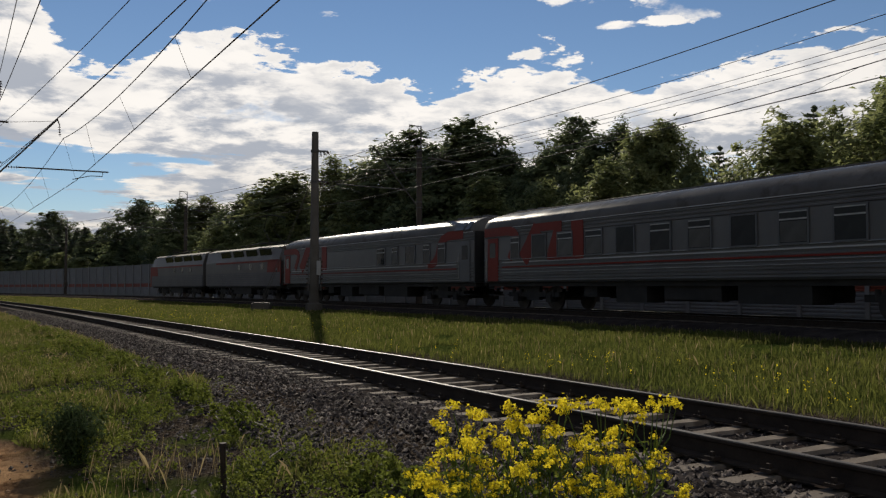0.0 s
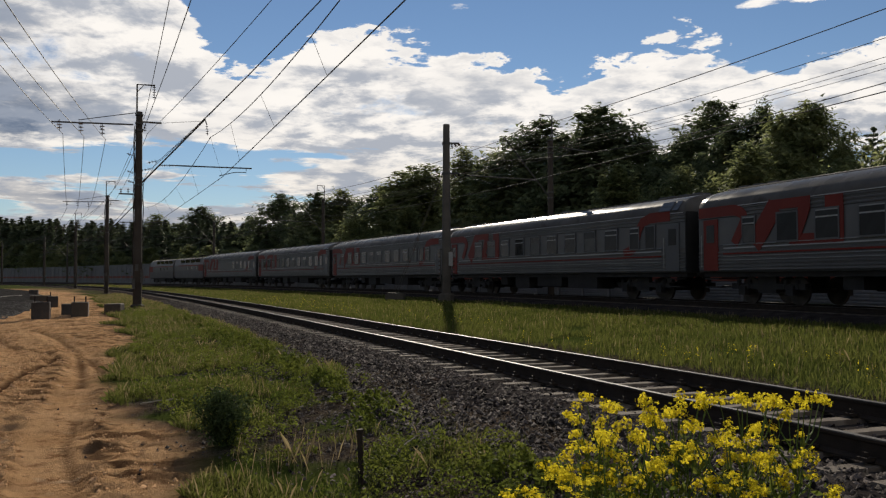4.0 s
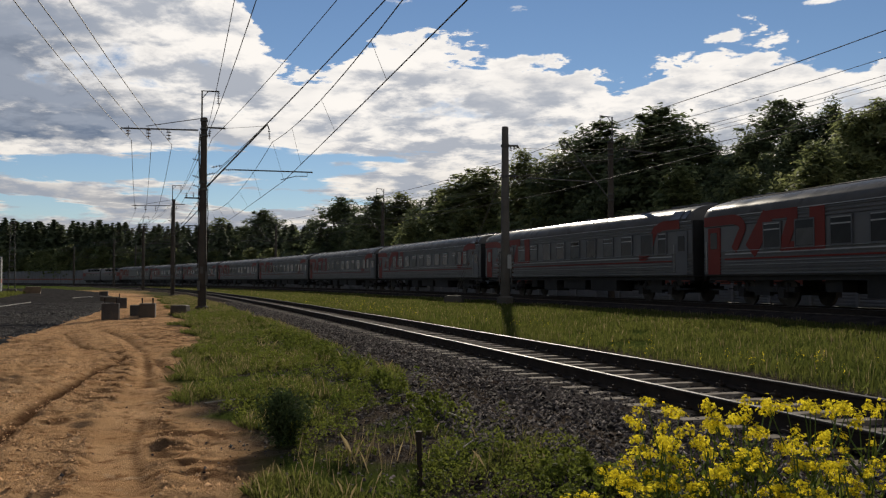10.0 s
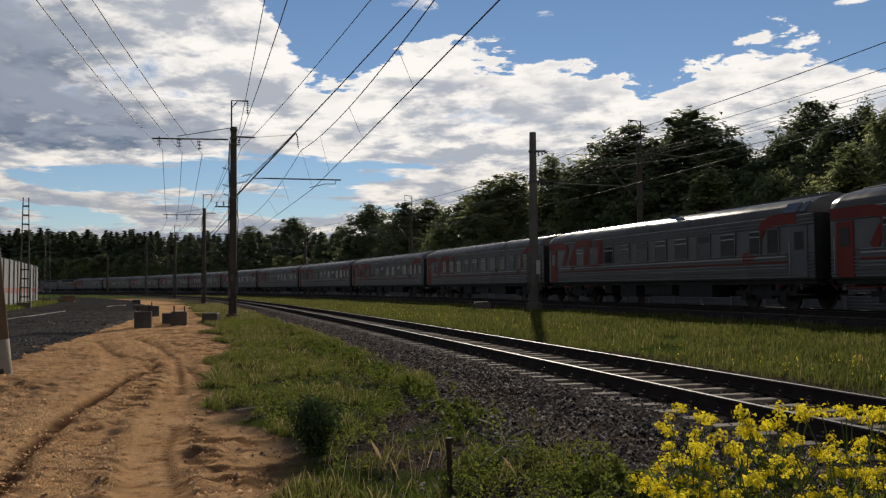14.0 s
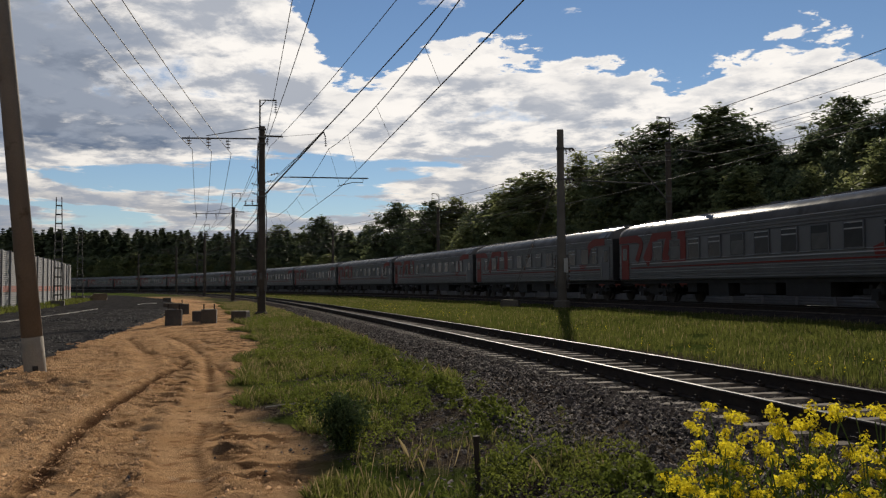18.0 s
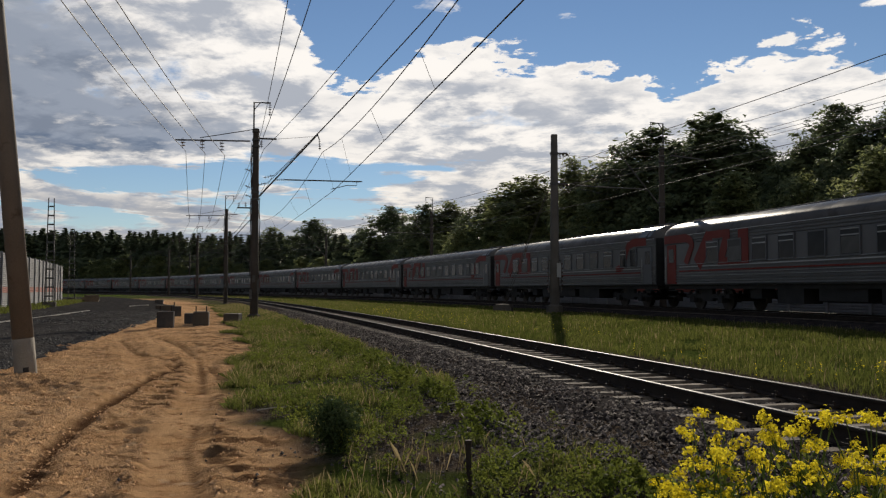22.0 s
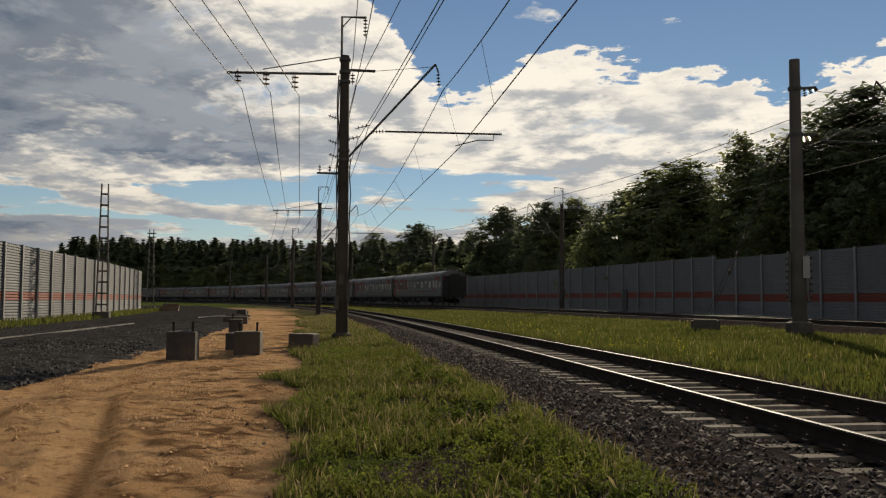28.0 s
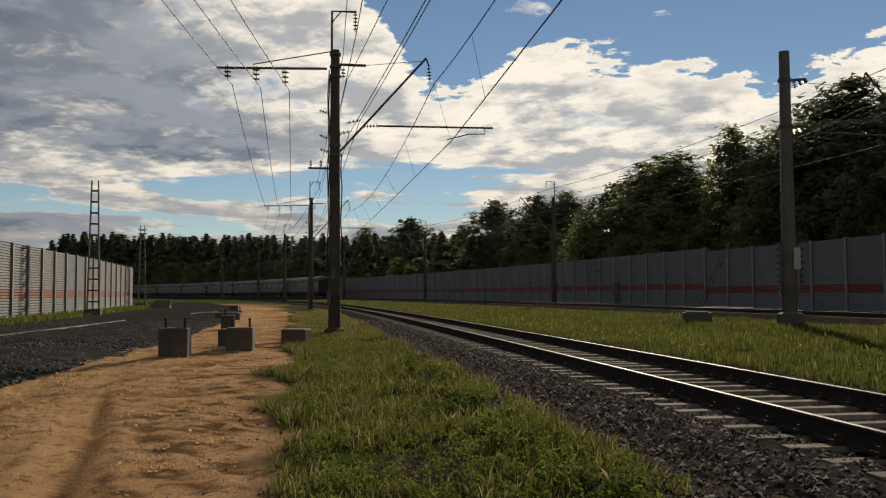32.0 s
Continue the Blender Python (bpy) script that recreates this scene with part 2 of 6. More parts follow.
LEAF_A = surface("leaf_birch", (0.100, 0.120, 0.050), (0.19, 0.20, 0.085), 0.5, 0.6, 0, 0, 6, "World", per=-0.4, spec=0.12, trans=0.5, gain=1.9)
LEAF_B = surface("leaf_maple", (0.080, 0.102, 0.052), (0.140, 0.162, 0.078), 0.5, 0.6, 0, 0, 6, "World", per=-0.4, spec=0.10, trans=0.45, gain=1.5)
LEAF_C = surface("needles", (0.060, 0.078, 0.045), (0.105, 0.125, 0.068), 0.7, 0.7, 0, 0, 6, "World", per=-0.35, spec=0.15, trans=0.3, gain=1.6)
BARK = surface("bark", (0.07, 0.055, 0.042), (0.15, 0.125, 0.10), 5, 0.9, 0, 0.5, 30)
BARK_BIRCH = surface("birch_bark", (0.40, 0.39, 0.37), (0.55, 0.54, 0.52), 3, 0.8, 0, 0.3, 30, stain=((0.06, 0.05, 0.045), 5, 0.55))
GRASS = surface("grass_blades", (0.060, 0.076, 0.017), (0.120, 0.124, 0.032), 0.5, 0.6, 0, 0, 5, "World", per=-0.4, spec=0.06, trans=0.5, gain=1.1)
GRASS_DRY = surface("dry_grass", (0.22, 0.17, 0.085), (0.33, 0.26, 0.14), 0.8, 0.7, 0, 0, 5, "World", per=-0.3, spec=0.12, trans=0.35)


# ---- mesh helpers ----
class Geo:
    """Vertices and faces that grow piece by piece."""

    def __init__(self):
        self.v, self.f = [], []

    def box(self, x0, y0, z0, x1, y1, z1, m=None):
        n = len(self.v)
        pts = [Vector(p) for p in ((x0, y0, z0), (x1, y0, z0), (x1, y1, z0), (x0, y1, z0), (x0, y0, z1), (x1, y0, z1), (x1, y1, z1), (x0, y1, z1))]
        self.v += [m @ p if m else p for p in pts]
        self.f += [tuple(n + k for k in q) for q in ((0, 3, 2, 1), (4, 5, 6, 7), (0, 1, 5, 4), (1, 2, 6, 5), (2, 3, 7, 6), (3, 0, 4, 7))]
        return self

    def tube(self, pts, radii, sides=8, caps=True):
        """A round bar along points; radii: one number or one a point."""
        pts = [Vector(p) for p in pts]
        if not isinstance(radii, (list, tuple)):
            radii = [radii] * len(pts)
        n = len(self.v)
        side = None
        for k, p in enumerate(pts):
            d = (pts[min(k + 1, len(pts) - 1)] - pts[max(k - 1, 0)]).normalized()
            if side is None or abs(side.dot(d)) > 0.98:
                side = d.orthogonal().normalized()
            side = (side - d * side.dot(d)).normalized()
            up = d.cross(side)
            for j in range(sides):
                an = 2 * math.pi * j / sides
                self.v.append(p + (side * math.cos(an) + up * math.sin(an)) * radii[k])
        for k in range(len(pts) - 1):
            for j in range(sides):
                a, b = n + k * sides + j, n + k * sides + (j + 1) % sides
                self.f.append((a, b, b + sides, a + sides))
        if caps:
            self.f.append(tuple(n + j for j in range(sides))[::-1])
            self.f.append(tuple(n + (len(pts) - 1) * sides + j for j in range(sides)))
        return self

    def sweep(self, profile, frames, closed=True, caps=True):
        """A flat profile of (u, z) carried along frames of (x, y, z, nx, ny): u goes along the normal."""
        n, m = len(self.v), len(profile)
        for x, y, z, nx, ny in frames:
            self.v += [Vector((x + nx * u, y + ny * u, z + w)) for u, w in profile]
        for k in range(len(frames) - 1):
            for j in range(m if closed else m - 1):
                a, b = n + k * m + j, n + k * m + (j + 1) % m
                self.f.append((a, a + m, b + m, b))
        if caps and closed:
            self.f.append(tuple(n + j for j in range(m)))
            self.f.append(tuple(n + (len(frames) - 1) * m + j for j in range(m))[::-1])
        return self

    def mesh(self, name, material, smooth=False):
        me = bpy.data.meshes.new(name)
        me.from_pydata([tuple(p) for p in self.v], [], self.f)
        me.materials.append(material)
        if smooth:
            me.polygons.foreach_set("use_smooth", [True] * len(me.polygons))
        me.update()
        return me


def part(name, geo, material, parent=None, label="", smooth=False, at=None):
    ob = new(name, geo if isinstance(geo, bpy.types.Mesh) else geo.mesh(name, material, smooth))
    if parent:
        ob.parent = parent
    if at is not None:
        ob.matrix_basis = at
    if label:
        ob["label"] = label
    return ob


def fast_mesh(name, verts, faces, material, smooth=False):
    """verts: (n, 3) array; faces: (m, 3 or 4) array."""
    me = bpy.data.meshes.new(name)
    verts, faces = np.asarray(verts, np.float32), np.asarray(faces, np.int32)
    k = faces.shape[1]
    me.vertices.add(len(verts))
    me.vertices.foreach_set("co", verts.ravel())
    me.loops.add(faces.size)
    me.loops.foreach_set("vertex_index", faces.ravel())
    me.polygons.add(len(faces))
    me.polygons.foreach_set("loop_start", np.arange(0, faces.size, k, dtype=np.int32))
    if smooth:
        me.polygons.foreach_set("use_smooth", np.ones(len(faces), bool))
    me.materials.append(material)
    me.update(calc_edges=True)
    me.validate()
    return me


# ---- the two tracks ----
class Line:
    """A track's centre line: place and heading (radians left of +y) by its length s."""

    def __init__(self, x, y, heading, lo, hi, step=0.5):
        self.s = np.arange(lo, hi, step)
        h = np.radians(heading(self.s))
        self.h = h
        self.x = np.cumsum(-np.sin(h)) * step
        self.y = np.cumsum(np.cos(h)) * step
        self.x += x - np.interp(0, self.s, self.x)
        self.y += y - np.interp(0, self.s, self.y)

    def at(self, s, u=0.0):
        """Place and heading at s, u metres to the right."""
        h = np.interp(s, self.s, self.h)
        return np.interp(s, self.s, self.x) + np.cos(h) * u, np.interp(s, self.s, self.y) + np.sin(h) * u, h

    def frames(self, ss, z=0.0):
        out = []
        for s in ss:
            x, y, h = self.at(s)
            out.append((x, y, z, math.cos(h), math.sin(h)))
        return out

    def offset(self, px, py):
        """Nearest s and signed distance to the right, for arrays of places."""
        px, py = np.asarray(px, float), np.asarray(py, float)
        s = np.clip((py - 10.0) / 0.8, self.s[0], self.s[-1])
        for _ in range(14):
            x, y, h = self.at(s)
            s = np.clip(s + 0.8 * ((px - x) * -np.sin(h) + (py - y) * np.cos(h)), self.s[0], self.s[-1])
        x, y, h = self.at(s)
        return s, (px - x) * np.cos(h) + (py - y) * np.sin(h)


def far_heading(s):
    c = np.clip(s, -110, 130) / 100
    base = 29.02 + 57.2958 * 100 * (0.00285 * c - 0.00146 * c ** 2 + 0.00053 * np.clip(c, 0, None) ** 3)
    return base + np.clip(s - 130, 0, None) * 0.0975


NEAR = Line(0.91, 10.77, lambda s: 30.3 + 0.05 * np.clip(s, -80, 90) + 0.11 * np.clip(s - 90, 0, None), -60, 420)
FAR = Line(6.07, 33.5, far_heading, -420, 660)
NEAR_HEAD, FAR_HEAD = 0.39, 0.70


# ---- ground ----
def vnoise(x, y, seed=0):
    """Smooth value noise in 0..1 for arrays."""
    xi, yi = np.floor(x).astype(np.int64), np.floor(y).astype(np.int64)
    fx, fy = x - xi, y - yi
    fx, fy = fx * fx * (3 - 2 * fx), fy * fy * (3 - 2 * fy)

    def h(a, b):
        n = (a * 374761393 + b * 668265263 + seed * 69069) & 0x7FFFFFFF
        n = ((n ^ (n >> 13)) * 1274126177) & 0x7FFFFFFF
        return ((n ^ (n >> 16)) & 0xFFFF) / 65535.0

    return (h(xi, yi) * (1 - fx) + h(xi + 1, yi) * fx) * (1 - fy) + (h(xi, yi + 1) * (1 - fx) + h(xi + 1, yi + 1) * fx) * fy


def fbm(x, y, seed=0, n=4):
    out, amp = 0.0, 0.5
    for k in range(n):
        out = out + amp * vnoise(x * 2 ** k, y * 2 ** k, seed + k)
        amp *= 0.5
    return out / (1 - 0.5 ** n)


def near_path(px, py, pts):
    """Distance of places to a broken line."""
    best = np.full(np.shape(px), 1e9)
    for (ax, ay), (bx, by) in zip(pts, pts[1:]):
        dx, dy = bx - ax, by - ay
        t = np.clip(((px - ax) * dx + (py - ay) * dy) / (dx * dx + dy * dy), 0, 1)
        best = np.minimum(best, np.hypot(px - ax - t * dx, py - ay - t * dy))
    return best


def step(v, lo, hi):
    t = np.clip((v - lo) / (hi - lo), 0, 1)
    return t * t * (3 - 2 * t)


# depth, half width and line of the wheel marks in the sand; the first is fresh and damp
RUTS = [
    (0.060, 0.115, [(-4.74, 4.91), (-5.0, 5.29), (-5.21, 5.71), (-5.66, 6.4), (-6.34, 7.43), (-6.92, 8.43), (-7.5, 9.46), (-7.9, 10.31), (-8.27, 11.15), (-8.79, 12.33), (-9.47, 13.76), (-10.12, 15.23), (-10.56, 16.1)]),
    (0.03, 0.07, [(-10.56, 16.1), (-11.31, 16.9), (-12.18, 17.57), (-13.54, 18.73), (-16.86, 22.54)]),
    (0.045, 0.075, [(-9.71, 15.9), (-8.07, 13.63), (-6.7, 11.45)]),
    (0.035, 0.075, [(-7.15, 11.51), (-9.03, 14.54), (-11.22, 17.89), (-13.44, 20.65), (-16.81, 24.38)]),
    (0.025, 0.05, [(-9.11, 13.29), (-8.21, 12.77)]),
    (0.04, 0.10, [(-16.86, 22.54), (-17.73, 25.71), (-18.27, 28.89)]),
    (0.045, 0.10, [(-4.45, 7.4), (-4.3, 7.15), (-4.05, 6.9)]),
    (0.020, 0.04, [(-3.74, 6.0), (-4.79, 7.47), (-5.68, 9.07)]),
]
# smooth pale bands that older tyres have pressed
BANDS = [
    (0.22, [(-5.86, 6.06), (-6.37, 7.14), (-7.29, 8.82), (-8.35, 11.12), (-9.42, 12.91), (-10.79, 15.01), (-12.92, 17.83), (-16.36, 21.88), (-19.59, 25.5)]),
    (0.26, [(-3.4, 5.0), (-3.78, 5.67), (-4.47, 6.78), (-5.99, 9.23), (-7.42, 11.85), (-9.33, 15.13), (-11.84, 18.74), (-14.06, 21.14), (-17.09, 24.29)]),
    (0.20, [(-17.09, 24.29), (-19.8, 27.6), (-22.3, 31.4)]),
]
ROAD_EDGE = [(-7.5, 3.0), (-11.0, 10.0), (-13.3, 14.5), (-15.3, 17.6), (-17.9, 22.6), (-24.2, 34.1), (-40.0, 60.0), (-66.0, 96.0), (-100.0, 132.0)]


def road_side(x, y):
    """Metres to the left of the gravel roadbed's edge."""
    ex = np.interp(y, [p[1] for p in ROAD_EDGE], [p[0] for p in ROAD_EDGE])
    return (ex - x) * 0.80


def sand_edge(s):
    return -5.7 + 0.55 * step(s, 2.0, -3.0) + 0.9 * (vnoise(s / 2.1, s * 0, 5) - 0.5) + 0.9 * (vnoise(s / 5.5, s * 0, 9) - 0.5) + 0.35 * (vnoise(s / 0.6, s * 0, 2) - 0.5)


def ground_parts(x, y):
    """Height of the ground, and how far it is sand, dark with damp and painted shade, and turf."""
    x, y = np.asarray(x, float), np.asarray(y, float)
    s, u = NEAR.offset(x, y)
    s2, u2 = FAR.offset(x, y)
    near = step(np.hypot(x, y), 160, 90)
    sand = step(u, sand_edge(s) + 0.35, sand_edge(s) - 0.35) * step(s, 150, 125)
    z = 0.10 * step(u, -4.6, -2.8) * step(u, 0.5, -0.5)
    z = z + step(u, 1.0, 3.2) * 0.10 + step(u2, -12, -3.2) * 0.16 + step(u2, 2.5, 6.5) * 0.14
    z = z + near * (0.10 * (fbm(x / 3.1, y / 3.1, 3) - 0.5) + 0.05 * (fbm(x / 0.7, y / 0.7, 7) - 0.5))
    lump = fbm(x / 0.16, y / 0.16, 11, 3)
    tread = np.zeros_like(x)
    pressed = np.zeros_like(x)
    for width, pts in BANDS:
        d = near_path(x, y, pts)
        pressed = np.maximum(pressed, step(d, width * 1.5, width * 0.7))
        z = z + sand * (-0.022 * step(d, width * 1.3, width * 0.8) + 0.014 * np.exp(-((d - 1.5 * width) / (0.4 * width)) ** 2))
    for k, (depth, width, pts) in enumerate(RUTS):
        d = near_path(x, y, pts)
        w = width * (0.75 + 0.5 * vnoise(x / 0.7, y / 0.7, 21))
        z = z + sand * (-depth * np.exp(-(d / w) ** 2) + 0.40 * depth * np.exp(-((d - 2.0 * w) / (0.7 * w)) ** 2))
        # rut floors darken for damp and for the shade that lies in them
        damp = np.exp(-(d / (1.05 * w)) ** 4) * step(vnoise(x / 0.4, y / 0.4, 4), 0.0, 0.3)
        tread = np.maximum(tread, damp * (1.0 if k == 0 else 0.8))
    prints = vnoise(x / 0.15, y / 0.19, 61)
    # crusts and kicked edges, thick in loose patches and absent where tyres have pressed
    crust = step(fbm(x / 0.21, y / 0.13, 33, 3), 0.52, 0.60) * (0.25 + 0.75 * step(fbm(x / 1.3, y / 1.3, 35), 0.38, 0.58)) * (1 - 0.85 * pressed)
    z = z + sand * near * (0.026 * crust + (1 - 0.7 * pressed) * (0.07 * (lump - 0.5) - 0.02 * step(prints, 0.72, 0.92)) + 0.02 * (fbm(x / 0.5, y / 0.5, 13, 2) - 0.5))
    # scuffed heap round the leaning pole
    z = z + 0.16 * np.exp(-((x + 10.6) ** 2 + (y - 11.6) ** 2) / 1.6)
    # dark dents and dashes: damp sand plus clod shadows put into the colour
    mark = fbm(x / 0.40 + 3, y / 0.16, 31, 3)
    moist_shade = np.maximum(np.maximum(tread * 0.95, 0.30 * step(prints, 0.74, 0.95)), 0.80 * step(mark, 0.545, 0.62) * (1 - 0.8 * pressed) * (0.45 + 0.55 * step(np.abs(u - sand_edge(s)), 2.5, 0.4)))
    turf = step(u, 2.6, 3.6) * step(u2, -2.6, -3.6)
    verge = (1 - sand) * step(u, -2.6, -3.4)
    turf = np.maximum(turf, verge * step(fbm(x / 1.1, y / 1.1, 15), 0.40, 0.58))
    turf = np.maximum(turf, step(u2, 5.5, 7.0))
    turf = np.maximum(turf, step(s, 125, 150) * (1 - step(u, -3.5, -2.5)) * 0.7)
    left = road_side(x, y)
    turf = np.maximum(turf, step(left, 15.5, 17.0))
    sand = np.maximum(sand * (1 - step(left, 15, 17)), 0)
    return z, sand, moist_shade * sand, turf


def ground_material():
    m = bpy.data.materials.new("sand_soil_and_turf")
    m.use_nodes = True
    nt = m.node_tree
    N, Lk = nt.nodes.new, nt.links.new
    bs = nt.nodes["Principled BSDF"]
    pos = N("ShaderNodeNewGeometry").outputs["Position"]

    def tex(scale, detail=6, rough=0.6):
        n = N("ShaderNodeTexNoise")
        n.inputs["Scale"].default_value, n.inputs["Detail"].default_value, n.inputs["Roughness"].default_value = scale, detail, rough
        Lk(pos, n.inputs["Vector"])
        return n.outputs["Fac"]

    def rng(v, lo, hi):
        n = N("ShaderNodeMapRange")
        n.inputs[1].default_value, n.inputs[2].default_value = lo, hi
        Lk(v, n.inputs[0])
        return n.outputs[0]

    def mix(f, a, b):
        n = N("ShaderNodeMix")
        n.data_type = "RGBA"
        for sock, v in ((n.inputs[0], f), (n.inputs[6], a), (n.inputs[7], b)):
            if isinstance(v, tuple):
                sock.default_value = (*v, 1)
            else:
                Lk(v, sock)
        return n.outputs[2]

    def att(name):
        n = N("ShaderNodeAttribute")
        n.attribute_name = name
        return n.outputs["Fac"]

    sand = mix(rng(tex(0.7), 0.35, 0.65), (0.61, 0.355, 0.175), (0.74, 0.46, 0.25))
    sand = mix(rng(tex(5.0, 9, 0.72), 0.52, 0.62), sand, (0.37, 0.195, 0.092))
    sand = mix(rng(tex(17.0, 6, 0.7), 0.60, 0.70), sand, (0.24, 0.135, 0.07))
    sand = mix(rng(tex(3.1, 4, 0.6), 0.60, 0.72), sand, (0.72, 0.49, 0.30))
    # one dark brown for damp sand and for the painted shade in the marks
    sand = mix(att("moist_shade"), sand, (0.085, 0.043, 0.024))
    soil = mix(rng(tex(2.2, 8), 0.4, 0.6), (0.050, 0.038, 0.030), (0.11, 0.085, 0.065))
    soil = mix(rng(tex(38.0, 5, 0.7), 0.50, 0.62), soil, (0.17, 0.145, 0.12))
    soil = mix(rng(tex(24.0, 5, 0.7), 0.56, 0.66), soil, (0.022, 0.017, 0.014))
    turf = mix(rng(tex(1.3), 0.4, 0.6), (0.050, 0.072, 0.016), (0.085, 0.105, 0.028))
    col = mix(att("sand"), mix(att("turf"), soil, turf), sand)
    Lk(col, bs.inputs["Base Color"])
    bs.inputs["Roughness"].default_value = 0.95
    bs.inputs["Specular IOR Level"].default_value = 0.0
    bp = N("ShaderNodeBump")
    bp.inputs["Strength"].default_value, bp.inputs["Distance"].default_value = 1.0, 0.09
    add = N("ShaderNodeMath")
    add.operation = "ADD"
    Lk(tex(9, 9, 0.75), add.inputs[0])
    Lk(tex(70, 4, 0.6), add.inputs[1])
    Lk(add.outputs[0], bp.inputs["Height"])
    Lk(bp.outputs[0], bs.inputs["Normal"])
    return m


def grid(xs, ys):
    X, Y = np.meshgrid(xs, ys)
    nx, ny = len(xs), len(ys)
    idx = np.arange(nx * ny).reshape(ny, nx)
    return X.ravel(), Y.ravel(), np.stack([idx[:-1, :-1], idx[:-1, 1:], idx[1:, 1:], idx[1:, :-1]], -1).reshape(-1, 4)


def build_ground():
    xs = np.concatenate([-np.geomspace(2600, 62, 26), np.arange(-60, -31, 0.8), np.arange(-30.5, -17.2, 0.25), np.arange(-17, -11, 0.085), np.arange(-11, -1.0, 0.058), np.arange(-0.9, 6.0, 0.13), np.arange(6.4, 45, 0.8), np.geomspace(47, 2600, 26)])
    ys = np.concatenate([-np.geomspace(2600, 22, 22), np.arange(-20, 3, 0.7), np.arange(3.2, 15, 0.058), np.arange(15.05, 24, 0.095), np.arange(24.1, 41, 0.16), np.arange(41.3, 60, 0.4), np.arange(61, 150, 1.5), np.geomspace(153, 2600, 26)])
    X, Y, F = grid(xs, ys)
    z, sand, moist_shade, turf = ground_parts(X, Y)
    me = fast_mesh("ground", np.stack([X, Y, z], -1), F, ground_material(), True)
    for name, val in (("sand", sand), ("moist_shade", moist_shade), ("turf", turf)):
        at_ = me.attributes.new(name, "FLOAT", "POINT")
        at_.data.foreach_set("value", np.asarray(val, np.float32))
    return tagged(new("ground", me), "pale sand track, dark soil and green turf beside the railway", "ground", kind="structure")


def build_roadbed():
    """The bed of dark crushed stone between the sand and the far-left wall."""
    ss = np.linspace(0, 1, 150)
    rows, n = [], 60
    ey, ex = np.array([p[1] for p in ROAD_EDGE]), np.array([p[0] for p in ROAD_EDGE])
    yy = 3.0 + 128 * ss ** 1.6
    xx = np.interp(yy, ey, ex)
    w = np.concatenate([np.linspace(0, 1.2, 8), np.linspace(1.5, 16.5, n - 8)])
    V = []
    for x, y in zip(xx, yy):
        px, py = x - w * 0.80 + 0.45 * (vnoise(np.full(n, y / 0.8), w * 0 + 3, 6) - 0.5) * step(w, 1.5, 0), y - w * 0.35
        z0 = 0.02 + 0.13 * step(w, 0.0, 1.3) - 0.2 * step(w, 15.8, 16.5)
        z = z0 + 0.05 * (fbm(px / 0.5, py / 0.5, 41) - 0.5) * step(w, 0.2, 1) + 0.06 * (fbm(px / 4, py / 4, 43) - 0.5)
        V.append(np.stack([px, py, z - 0.03 * (w == 0)], -1))
    V = np.concatenate(V)
    idx = np.arange(len(V)).reshape(len(ss), n)
    F = np.stack([idx[:-1, :-1], idx[1:, :-1], idx[1:, 1:], idx[:-1, 1:]], -1).reshape(-1, 4)
    bed = tagged(new("gravel_roadbed", fast_mesh("gravel_roadbed", V, F[:, ::-1], GRAVEL, True)), "bed of dark grey crushed stone beside the sand", "gravel", kind="structure")
    return bed


RNG = np.random.default_rng(7)


def scatter_stones(name, px, py, pz, size, material, label):
    """Many small broken stones in one mesh: each a skewed pyramid set into the ground."""
    n = len(px)
    base = np.array([(1, 0, 0), (0, 1, 0), (-1, 0, 0), (0, -1, 0), (0.25, 0.2, 1.0)], float) - np.array([0, 0, 0.25])
    V = base[None] * RNG.uniform(0.6, 1.3, (n, 5, 3)) + RNG.normal(0, 0.12, (n, 5, 3))
    an, tl = RNG.uniform(0, 6.283, n), RNG.normal(0, 0.3, n)
    c, s_ = np.cos(an)[:, None], np.sin(an)[:, None]
    x, y, z = V[..., 0], V[..., 1], V[..., 2]
    ct, st = np.cos(tl)[:, None], np.sin(tl)[:, None]
    x, z = x * ct - z * st, x * st + z * ct
    x, y = x * c - y * s_, x * s_ + y * c
    P = np.stack([x, y, z * 0.95], -1) * size[:, None, None] + np.stack([px, py, pz], -1)[:, None]
    f = np.array([(0, 1, 4), (1, 2, 4), (2, 3, 4), (3, 0, 4)])
    F = (f[None] + 5 * np.arange(n)[:, None, None]).reshape(-1, 3)
    return tagged(new(name, fast_mesh(name, P.reshape(-1, 3), F, material)), label, "stones", kind="stuff")


def bed_height(u, top, half=1.85, toe=3.1, low=0.03):
    a = np.abs(u)
    return np.where(a < half, top, top + (low - top) * np.clip((a - half) / (toe - half), 0, 1))


RAIL_PROFILE = [(-0.075, 0), (0.075, 0), (0.075, 0.012), (0.012, 0.032), (0.010, 0.135), (0.036, 0.148), (0.036, 0.168), (-0.036, 0.168), (-0.036, 0.148), (-0.010, 0.135), (-0.012, 0.032), (-0.075, 0.012)]
HEAD_PROFILE = [(-0.033, 0.166), (0.033, 0.166), (0.032, 0.177), (0.022, 0.181), (-0.022, 0.181), (-0.032, 0.177)]


